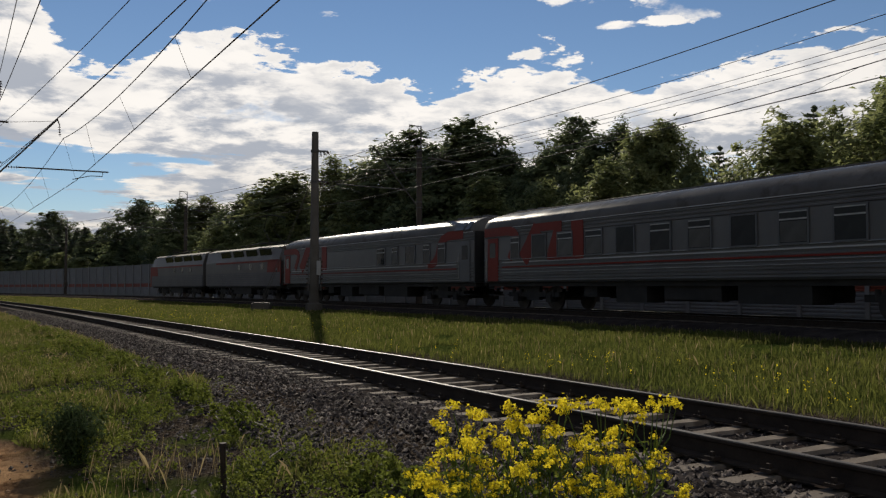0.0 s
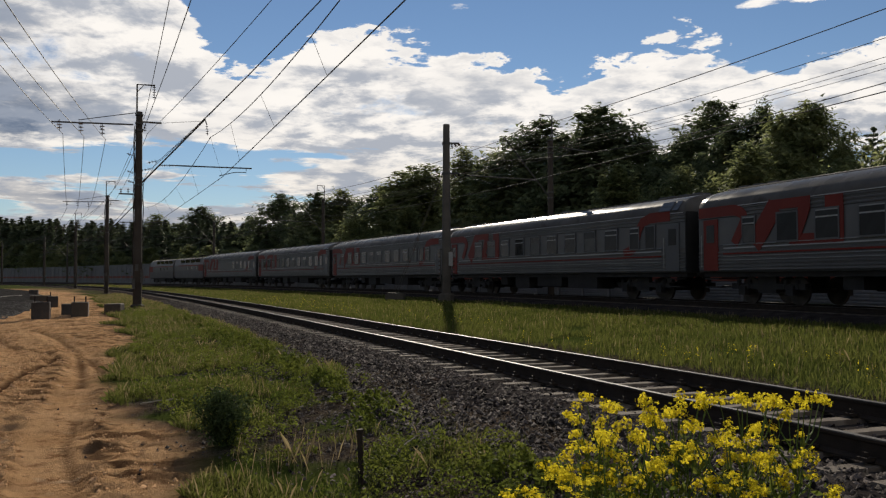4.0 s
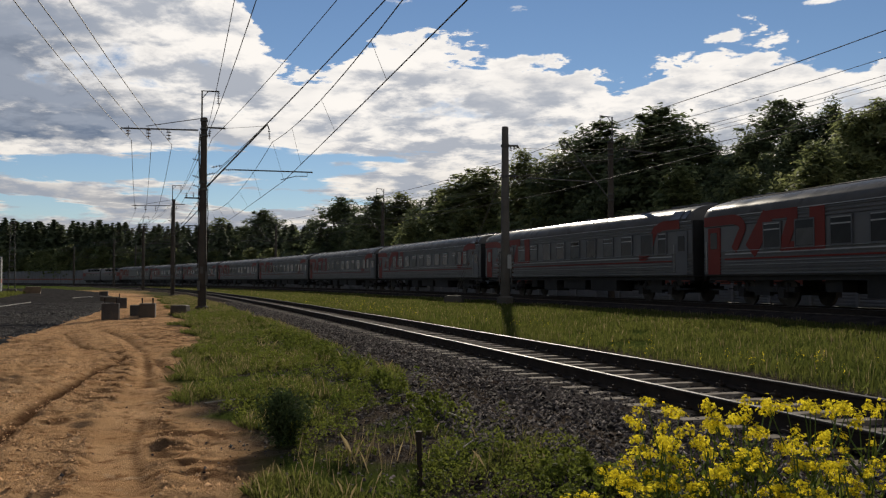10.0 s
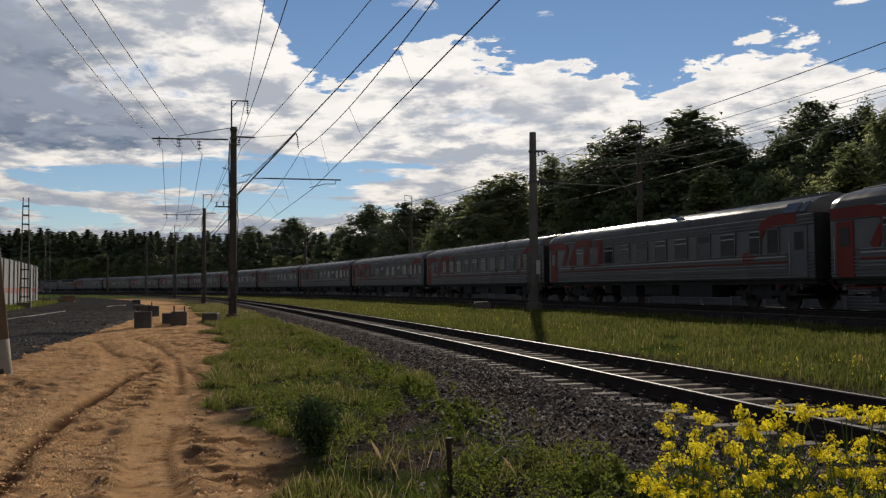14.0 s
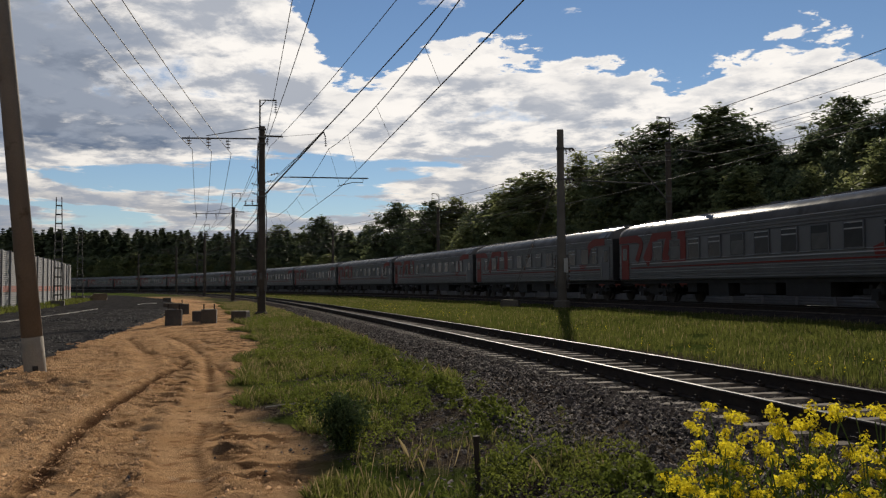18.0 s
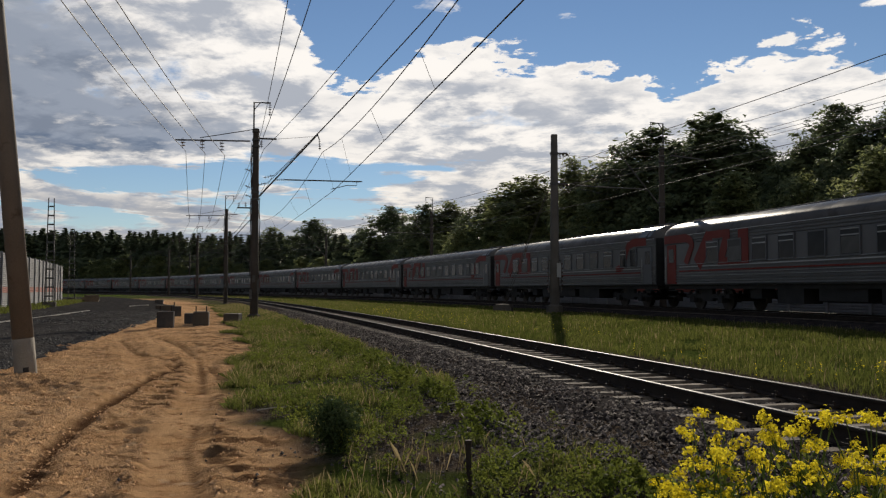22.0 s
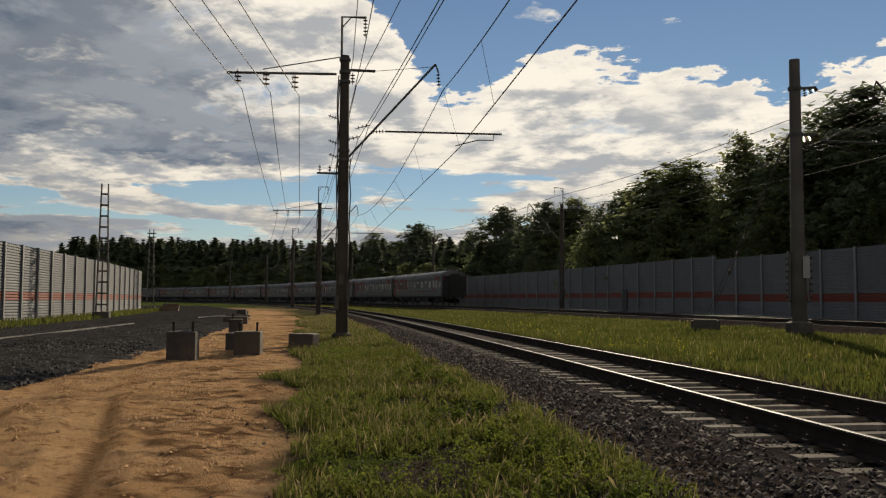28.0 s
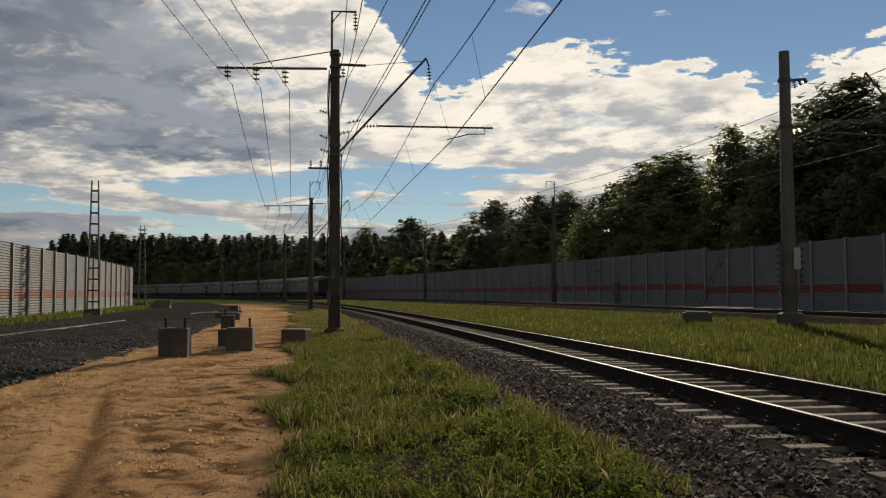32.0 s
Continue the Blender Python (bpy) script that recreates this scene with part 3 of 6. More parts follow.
def sleeper_mesh():
    g = Geo()
    prof = [(-1.35, 0.135, 0.20), (-0.45, 0.135, 0.21), (-0.35, 0.115, 0.15), (0.35, 0.115, 0.15), (0.45, 0.135, 0.21), (1.35, 0.135, 0.20)]
    n = 0
    for x, w, h in prof:
        g.v += [Vector((x, -w, -h)), Vector((x, w, -h)), Vector((x, w * 0.60, 0)), Vector((x, -w * 0.60, 0))]
    for k in range(len(prof) - 1):
        for j in range(4):
            a, b = 4 * k + j, 4 * k + (j + 1) % 4
            g.f.append((a, a + 4, b + 4, b))
    g.f += [(0, 1, 2, 3), (23, 22, 21, 20)]
    return g.mesh("sleeper", SLEEPER)


SLEEPER_MESH = sleeper_mesh()


def build_track(name, line, head, lo, hi, bed_low):
    """Ballast bed, sleepers, rails with bright heads, and clips."""
    top = head - 0.18 - 0.015
    track = tagged(new(name), "straight-looking curve of steel rails on concrete sleepers in grey ballast", "railway track", kind="structure")
    ss = np.concatenate([np.arange(lo, -10, 4.0), np.arange(-10, 60, 1.0), np.arange(60, hi, 5.0)])
    bed = [(-3.1, bed_low), (-2.5, (top + bed_low) / 2 - 0.02), (-1.9, top - 0.05), (-1.5, top - 0.002), (-1.10, top - 0.008), (-0.9, top - 0.03), (0, top - 0.035), (0.9, top - 0.03), (1.10, top - 0.008), (1.5, top - 0.002), (1.9, top - 0.05), (2.5, (top + bed_low) / 2 - 0.02), (3.1, bed_low), (3.1, bed_low - 0.5), (-3.1, bed_low - 0.5)]
    part("ballast_bed", Geo().sweep(bed, line.frames(ss)), BALLAST, track, "grey-brown crushed stone ballast", True)
    fr = np.concatenate([np.arange(lo, -10, 3.0), np.arange(-10, 40, 0.7), np.arange(40, hi, 2.5)])
    for u in (-0.795, 0.795):
        rail = part("rail", Geo().sweep([(u + a, head - 0.181 + b) for a, b in RAIL_PROFILE], line.frames(fr)), RAIL_STEEL, track, "dark brown rusty rail")
        part("rail_head", Geo().sweep([(u + a, head - 0.181 + b) for a, b in HEAD_PROFILE], line.frames(fr)), RAIL_HEAD, rail, "polished bright running surface", True)
    return track


NEAR_TOP = NEAR_HEAD - 0.195
FAR_TOP = FAR_HEAD - 0.195
SLEEPER_STEP = 0.54


def build_sleepers(track, line, top, lo, single_to, hi):
    s = lo
    rest = Geo()
    verts = [v.co.copy() for v in SLEEPER_MESH.vertices]
    faces = [tuple(p.vertices) for p in SLEEPER_MESH.polygons]
    while s < hi:
        x, y, h = line.at(s)
        m = pose(x, y, top + 0.012 + random.uniform(-0.008, 0.008), 0, 0, math.degrees(h) + random.uniform(-0.8, 0.8))
        if s < single_to:
            part("sleeper", SLEEPER_MESH, SLEEPER, track, at=m)
        else:
            n = len(rest.v)
            rest.v += [m @ v for v in verts]
            rest.f += [tuple(n + k for k in f) for f in faces]
        s += SLEEPER_STEP
    if rest.v:
        tagged(part("sleepers", rest, SLEEPER, track), kind="stuff")


def build_clips(track, line, top, lo, hi):
    g = Geo()
    s = lo
    while s < hi:
        for u in (-0.795, 0.795):
            for d in (-0.11, 0.11):
                x, y, h = line.at(s, u + d)
                m = pose(x, y, top + 0.035, 0, 0, math.degrees(h))
                g.box(-0.045, -0.05, 0, 0.045, 0.05, 0.028, m)
                g.box(-0.016, -0.016, 0.028, 0.016, 0.016, 0.065, m)
        s += SLEEPER_STEP
    tagged(part("rail_clips", g, RAIL_STEEL, track, "small dark bolted rail clips"), kind="stuff")


build_ground()
build_roadbed()
track_near = build_track("track_near", NEAR, NEAR_HEAD, -50, 400, -0.02)
track_far = build_track("track_far", FAR, FAR_HEAD, -110, 640, 0.10)
build_clips(track_near, NEAR, NEAR_TOP, -12.12, 45)

# loose stones on the near track's bed and shoulder, thinner along the soil of the verge
n = 62000
s_ = -11 + 60 * RNG.random(n) ** 1.9
u_ = np.where(RNG.random(n) < 0.66, RNG.uniform(-3.5, -0.95, n), RNG.uniform(-0.95, 2.2, n))
x_, y_, h_ = NEAR.at(s_, u_)
z_ = bed_height(u_, np.where(np.abs(u_) > 1.0, NEAR_TOP - 0.004, NEAR_TOP - 0.034)) + RNG.uniform(-0.01, 0.014, n)
z_ = np.where(u_ < -2.2, np.maximum(z_, ground_parts(x_, y_)[0] + 0.006), z_)
scatter_stones("ballast_stones", x_, y_, z_, 0.012 + 0.025 * RNG.random(n), STONE, "broken grey ballast stones round the sleepers")
n = 15000
s_ = -11 + 34 * RNG.random(n) ** 1.6
u_ = -3.0 - np.abs(RNG.normal(0, 1.15, n))
x_, y_, h_ = NEAR.at(s_, u_)
z_ = ground_parts(x_, y_)[0]
scatter_stones("strewn_stones", x_, y_, z_ + 0.004, 0.008 + 0.024 * RNG.random(n) ** 1.8, STONE, "grey stones strewn over dark verge soil")
n = 20000
y_ = 9 + 40 * RNG.random(n) ** 1.6
w_ = 0.02 + 12 * RNG.random(n) ** 1.5
x_ = np.interp(y_, [p[1] for p in ROAD_EDGE], [p[0] for p in ROAD_EDGE]) - w_ * 0.8
y2_ = y_ - w_ * 0.35
scatter_stones("roadbed_stones", x_, y2_, 0.03 + 0.12 * step(w_, 0, 1.3), RNG.uniform(0.02, 0.055, n), surface("roadbed_stone", (0.028, 0.027, 0.027), (0.095, 0.09, 0.086), 9, 0.85, 0, 0.3, 60, "World", spec=0.04, per=-0.5), "dark crushed stones on the roadbed")

# clods and kicked-up crumbs on the sand
CLOD = surface("sand_clod", (0.42, 0.245, 0.125), (0.60, 0.37, 0.20), 9, 0.95, 0, 0.4, 60, "World", spec=0.0, per=-0.3)
n = 42000
y_ = 4.2 + 34 * RNG.random(n) ** 1.6
x_ = np.interp(y_, [4, 10, 20, 40], [-5.0, -9.0, -14.5, -24.0]) + RNG.normal(0, 1, n) * np.interp(y_, [4, 15, 40], [2.2, 3.2, 4.0])
z_, sand_, moist_shade_, turf_ = ground_parts(x_, y_)
crumb = fbm(x_ / 0.9, y_ / 0.9, 81) + 0.5 * np.exp(-np.abs(near_path(x_, y_, RUTS[0][2]) - 0.25) / 0.15) * 0.5
keep = (sand_ > 0.6) & (road_side(x_, y_) < 0.1) & (crumb > 0.48) & (near_path(x_, y_, BANDS[1][1]) > 0.3)
k_ = int(keep.sum())
scatter_stones("sand_clods", x_[keep], y_[keep], z_[keep] + 0.002, 0.006 + 0.026 * RNG.random(k_) ** 3.0, CLOD, "small clods and crumbs of damp sand")


# ---- noise barriers ----
def panel_mesh(name, length, height, material, pitch=0.15):
    """A ribbed sheet-metal panel standing on z = 0, along y from 0 to length, face at x = 0."""
    prof, z = [], 0.0
    n = max(2, round(height / pitch))
    p = height / n
    for k in range(n):
        prof += [(0.0, z), (0.0, z + p * 0.45), (0.035, z + p * 0.55), (0.035, z + p * 0.92)]
        z += p
    prof += [(0.0, height), (0.12, height), (0.12, 0.0)]
    g = Geo().sweep(prof, [(0, 0.06, 0, 1, 0), (0, length - 0.06, 0, 1, 0)])
    return g.mesh(name, material)


ROWS = [("lower_panel", 0.0, 1.27, WALL_GREY), ("red_panel", 1.275, 0.46, WALL_RED), ("upper_panel", 1.74, 2.54, WALL_GREY)]
POST_MESH = Geo().box(-0.07, -0.05, -0.4, 0.16, 0.05, 4.32).box(-0.09, -0.09, -0.4, -0.07, 0.09, 4.32).mesh("post", WALL_POST)


def build_wall(name, places, face, single, label, lift):
    """places: (x, y, z, heading) of the posts; panels run from post to post; face +1: the ribs look to the left of travel."""
    wall = tagged(new(name), label, "noise barrier", kind="structure")
    rest = {}
    cache = {}
    for k, ((x, y, z, h), (x2, y2, z2, _)) in enumerate(zip(places, places[1:])):
        d = math.hypot(x2 - x, y2 - y)
        rz = math.degrees(math.atan2(-(x2 - x), y2 - y))
        drop = lift(k)
        part("post", POST_MESH, WALL_POST, wall, at=pose(x, y, z + drop, 0, 0, rz + (0 if face > 0 else 180)))
        for nm, z0, hgt, mat in ROWS:
            key = (nm, round(d, 2))
            if key not in cache:
                cache[key] = panel_mesh(nm, d, hgt, mat)
            m = pose(x, y, z + z0 + drop, 0, 0, rz) if face > 0 else pose(x2, y2, z + z0 + drop, 0, 0, rz + 180)
            if single(k):
                part(nm, cache[key], mat, wall, at=m)
            else:
                g = rest.setdefault(nm, (Geo(), mat))[0]
                n = len(g.v)
                g.v += [m @ v.co for v in cache[key].vertices]
                g.f += [tuple(n + i for i in p.vertices) for p in cache[key].polygons]
    for nm, (g, mat) in rest.items():
        tagged(part(nm + "s", g, mat, wall), kind="stuff")
    return wall


right = []
for k in range(130):
    x, y, h = FAR.at(-45 + 3.0 * k, 8.0)
    right.append((x, y, 0.42, h))
wall_right = build_wall("wall_right", right, 1, lambda k: k < 60, "grey ribbed metal noise barrier with a red band", lambda k: -0.24 if k < 31 else 0.0)
door = part("service_door", Geo().box(-0.03, 0.1, 0.0, 0.03, 1.0, 2.0), STEEL_DARK, wall_right, "dark narrow service door", at=pose(*FAR.at(62.0, 7.93)[:2], 0.42, 0, 0, math.degrees(FAR.at(62.0)[2])))

left = []
lx, ly = [-72.3, -57.4, -51.3, -44.4, -37.0, -30.0, -24.5], [85.5, 64.5, 55.2, 44.7, 33.0, 21.0, 10.0]
run = np.concatenate([[0], np.cumsum(np.hypot(np.diff(lx), np.diff(ly)))])
for d in np.arange(0, run[-1], 3.0):
    left.append((float(np.interp(d, run, lx)), float(np.interp(d, run, ly)), 0.03, 0.0))
left = left[::-1]
wall_left = build_wall("wall_left", left, -1, lambda k: True, "grey ribbed metal noise barrier with a red band", lambda k: 0.0)


# ---- masts and wires ----
def insulator(g, top, bottom, r=0.06, discs=4):
    """Stacked discs on a rod between two points."""
    a, b = Vector(top), Vector(bottom)
    g.tube([a, b], 0.014, 6)
    for k in range(discs):
        c = a.lerp(b, (k + 0.8) / (discs + 0.6))
        d = (b - a).normalized() * 0.022
        g.tube([c - d, c, c + d * 0.6], [r * 0.4, r, r * 0.9], 8)
    return g


def build_mast(name, label, base, heading, height=10.15, side=1):
    """A concrete mast with a gooseneck, cross-arm, and a cantilever over its track; local x points to the track when side is 1."""
    mast = tagged(new(name), label, "catenary mast", group="catenary masts beside the track")
    part("pole", Geo().tube([(0, 0, -0.6), (0, 0, 0.0), (0, 0, height)], [0.225, 0.22, 0.16], 16), MAST_CONCRETE, mast, "tapered round concrete pole", True)
    part("foot_collar", Geo().tube([(0, 0, -0.3), (0, 0, 0.12), (0, 0, 0.2)], [0.36, 0.36, 0.24], 14), MAST_CONCRETE, mast, "rough concrete collar")
    for z in (6.35, 6.7, 9.2, 9.55, 10.0):
        part("band", Geo().tube([(0, 0, z - 0.05), (0, 0, z + 0.05)], 0.205, 12), STEEL_DARK, mast, "dark steel clamp band")
    s = side
    part("gooseneck", Geo().tube([(-0.12 * s, 0, height - 0.25), (-0.12 * s, 0, 11.58), (0.76 * s, 0, 11.6)], 0.045, 8).tube([(-0.1 * s, 0, 11.2), (0.2 * s, 0, 11.57)], 0.025, 6), STEEL_DARK, mast, "bent steel bracket")
    part("hanging_insulator", insulator(Geo(), (0.72 * s, 0, 11.6), (0.72 * s, 0, 10.86), 0.085, 5), INSULATOR, mast)
    arm = part("cross_arm", Geo().box(-3.85, -0.05, 9.44, 0.0, 0.05, 9.505, pose(0, 0, 0, 0, -1.8, 0)) if s > 0 else Geo().box(0.0, -0.05, 9.6, 2.3, 0.05, 9.68, pose(0, 0, 0, 0, 4, 0)), STEEL_DARK, mast, "long steel cross-arm")
    if s > 0:
        part("tie_rod", Geo().tube([(-2.9, 0, 9.52), (-0.15, 0, 10.1)], 0.02, 6), STEEL_DARK, mast)
        for x in (-3.76, -2.78, -1.77):
            b = part("pin_insulator", insulator(Geo(), (x, 0, 9.5 - (x + 3.76) * 0.04), (x, 0, 8.95 - (x + 3.76) * 0.08), 0.135, 3), INSULATOR, arm)
            part("hook", Geo().tube([(x - 0.06, 0, 9.45), (x - 0.09, 0, 9.2), (x, 0, 9.12)], 0.014, 5), STEEL_DARK, arm)
        part("short_arm", Geo().box(-0.1, -0.04, 9.6, 1.1, 0.04, 9.68), STEEL_DARK, mast)
        part("stay_wire", Geo().tube([(1.06, 0, 9.64), (3.15, 0, 9.9)], 0.01, 5), WIRE, mast)
        part("side_insulator", insulator(Geo(), (0.28, 0, 9.55), (0.28, 0, 9.12), 0.09, 3), INSULATOR, mast)
        for x, z in ((0.70, 7.61), (0.36, 7.19)):
            part("line_insulator", insulator(Geo(), (x - 0.3, 0, z - 0.1), (x + 0.22, 0, z + 0.05), 0.075, 3), INSULATOR, mast)
    else:
        for x in (1.0, 1.55, 2.1):
            part("pin_insulator", insulator(Geo(), (x, 0, 9.5), (x, 0, 9.85), 0.07, 2), INSULATOR, arm)
        part("tie_rod", Geo().tube([(1.6, 0, 9.55), (0.1, 0, 8.6)], 0.02, 6), STEEL_DARK, mast)
    cant = part("cantilever", Geo().tube([(0.1 * s, 0, 6.4), (3.3 * s, 0, 10.0)], 0.042, 8).tube([(3.3 * s, 0, 10.02), (3.42 * s, 0, 9.7)], 0.03, 6), STEEL_DARK, mast, "sloping steel cantilever tube")
    part("tip_insulator", insulator(Geo(), (3.4 * s, 0, 9.72), (3.44 * s, 0, 9.15), 0.08, 4), INSULATOR, cant)
    part("registration_tube", Geo().tube([(1.55 * s, 0, 7.45), (5.8 * s, 0, 7.5)], 0.036, 8), STEEL_DARK, cant)
    part("tube_insulator", insulator(Geo(), (0.95 * s, 0, 7.42), (1.6 * s, 0, 7.45), 0.075, 5), INSULATOR, cant)
    part("registration_arm", Geo().tube([(5.5 * s, 0, 7.5), (5.5 * s, 0, 7.27), (4.9 * s, 0, 7.25), (4.07 * s, 0, 7.02)], 0.02, 6), STEEL_DARK, cant)
    if s > 0:
        side = part("side_arm", Geo().box(-0.95, -0.035, 5.83, 0.0, 0.035, 5.90), STEEL_DARK, mast, "short steel side arm")
        for x in (-0.85, -0.5):
            part("pin_insulator", insulator(Geo(), (x, 0, 5.9), (x, 0, 6.16), 0.07, 2), INSULATOR, side)
        for k, (x, z0, z1) in enumerate(((-0.24, 2.2, 9.4), (-0.21, 4.8, 9.1), (0.23, 1.4, 6.4))):
            pts = [(x * (1 + 0.12 * math.sin(2.1 * q + k)), -0.08 + 0.03 * math.sin(1.3 * q), z0 + (z1 - z0) * q / 8) for q in range(9)]
            part("cable", Geo().tube(pts, 0.022, 5), RAIL_STEEL, mast, "loose dark cable", True)
        for x, z in ((-0.42, 7.9), (-0.40, 7.0), (-0.38, 6.5)):
            part("line_insulator", insulator(Geo(), (x + 0.16, 0, z - 0.05), (x - 0.16, 0, z + 0.06), 0.07, 3), INSULATOR, mast)
    for x, y, z, hgt in ((-0.2, -0.16, 1.0, 0.5), (0.2, -0.15, 1.3, 0.7), (-0.05, -0.24, 1.9, 0.35)):
        part("cable_box", Geo().box(x - 0.07, y - 0.05, z, x + 0.07, y + 0.05, z + hgt), STEEL_DARK, mast)
    mast.matrix_basis = pose(*base, 0, 0, math.degrees(heading))
    return mast


def bearing(a, d):
    a = radians(a)
    return -math.sin(a) * d, math.cos(a) * d


NEAR_MASTS = [(28.63, 46.5), (30.46, 93.0), (32.25, 140.0), (34.0, 187.0), (36.3, 232.0)]
x, y = bearing(*NEAR_MASTS[0])
mast_a = build_mast("catenary_mast", "grey round concrete mast with dark steel arms beside sand", (x, y, 0.08), NEAR.at(38.0)[2])
for k, (a_, d_) in enumerate(NEAR_MASTS[1:]):
    x, y = bearing(a_, d_)
    copy_thing(mast_a, pose(x, y, -0.05, 0, 0, math.degrees(NEAR.at(38.0 + 47 * (k + 1))[2])))
FAR_MASTS = [21.5, 68.0, 113.0, 160.0, 207.0]
x, y, h = FAR.at(21.5, 4.0)
mast_c = build_mast("far_catenary_mast", "dark concrete mast with gooseneck bracket before the barrier", (x, y, 0.35), h, 10.0, -1)
for s in FAR_MASTS[1:]:
    x, y, h = FAR.at(s, 4.2)
    copy_thing(mast_c, pose(x, y, 0.5, 0, 0, math.degrees(h)))


def wire_points(line, knots, sag, n=14):
    """knots: (s, u, z) at the supports; sag: metres in the middle of each span."""
    pts = []
    for (s0, u0, z0), (s1, u1, z1) in zip(knots, knots[1:]):
        x0, y0, _ = line.at(s0, u0)
        x1, y1, _ = line.at(s1, u1)
        for k in range(n):
            t = k / n
            pts.append((x0 + (x1 - x0) * t, y0 + (y1 - y0) * t, z0 + (z1 - z0) * t - 4 * sag * t * (1 - t)))
    x, y, _ = line.at(knots[-1][0], knots[-1][1])
    pts.append((x, y, knots[-1][2]))
    return pts


def single_wire(label, line, knots, sag, r=0.014):
    return tagged(new("overhead_wire", Geo().tube(wire_points(line, knots, sag), r, 5).mesh("overhead_wire", WIRE, True)), label, "wire", group="overhead wires")


def contact_line(label, line, mess, cont, sag):
    top, low = wire_points(line, mess, sag, 40), wire_points(line, cont, 0.05, 40)
    ob = tagged(new("contact_line"), label, "overhead line")
    part("messenger_wire", Geo().tube(top, 0.016, 5), WIRE, ob, smooth=True)
    part("contact_wire", Geo().tube(low, 0.017, 5), WIRE, ob, smooth=True)
    for k in range(3, len(top) - 1, 7):
        part("dropper", Geo().tube([top[k], low[min(k + random.choice((0, 0, 1)), len(low) - 1)]], 0.007, 4), WIRE, ob)
    return ob


def near_u(k, u):
    """Side of a wire at mast k, kept on the masts' line."""
    x, y = bearing(*NEAR_MASTS[k])
    return NEAR.offset(x, y)[1] + 4.08 + u


SN = [float(NEAR.offset(*bearing(*m))[0]) for m in NEAR_MASTS]
contact_line("thin dark catenary and contact wire with droppers over the track", NEAR,
             [(-50, -1.2, 9.2), (-9, -1.3, 9.2), (SN[0], -0.64, 9.15)] + [(SN[k], float(near_u(k, -0.64)), 9.05) for k in (1, 2, 3)],
             [(-50, -0.8, 7.0), (-9, -1.05, 7.05), (SN[0], 0.0, 7.05)] + [(SN[k], float(near_u(k, 0.0)), 6.95) for k in (1, 2, 3)], 1.15)
for u0, u1, z, zp, sag, r in ((-3.48, -3.5, 10.9, 11.2, 0.5, 0.017), (-3.95, -4.6, 10.1, 11.2, 0.4, 0.013), (-7.84, -11.65, 8.85, 9.2, 0.55, 0.014), (-6.86, -11.4, 8.78, 9.2, 0.55, 0.014), (-5.85, -10.85, 8.7, 9.2, 0.55, 0.014), (-3.82, -0.4, 9.15, 9.6, 0.5, 0.012), (-3.37, -0.7, 7.65, 8.2, 0.35, 0.012), (-3.74, -0.7, 7.2, 8.2, 0.35, 0.012)):
    knots = [(-50, u1 + (u1 - u0) * 0.8, zp), (-9, u1, zp), (SN[0], u0, z)] + [(SN[k], float(near_u(k, u0)), z - 0.13) for k in (1, 2, 3)]
    single_wire("thin dark overhead wire between the masts", NEAR, knots, sag, r)
FS = [-75, -26] + FAR_MASTS
contact_line("thin dark catenary and contact wire above the train", FAR, [(s, 0.5, 8.9) for s in FS], [(s, 0.2 * (-1) ** k, 7.1) for k, s in enumerate(FS)], 1.5)
for u, z, sag, r in ((3.28, 11.25, 0.5, 0.02), (3.7, 10.6, 0.7, 0.013), (5.0, 10.25, 0.6, 0.011), (5.55, 10.2, 0.6, 0.011), (6.1, 10.15, 0.6, 0.011)):
    single_wire("thin dark overhead wire before the trees", FAR, [(s, u + 0.2 * (s > 30), z) for s in FS], sag, r)


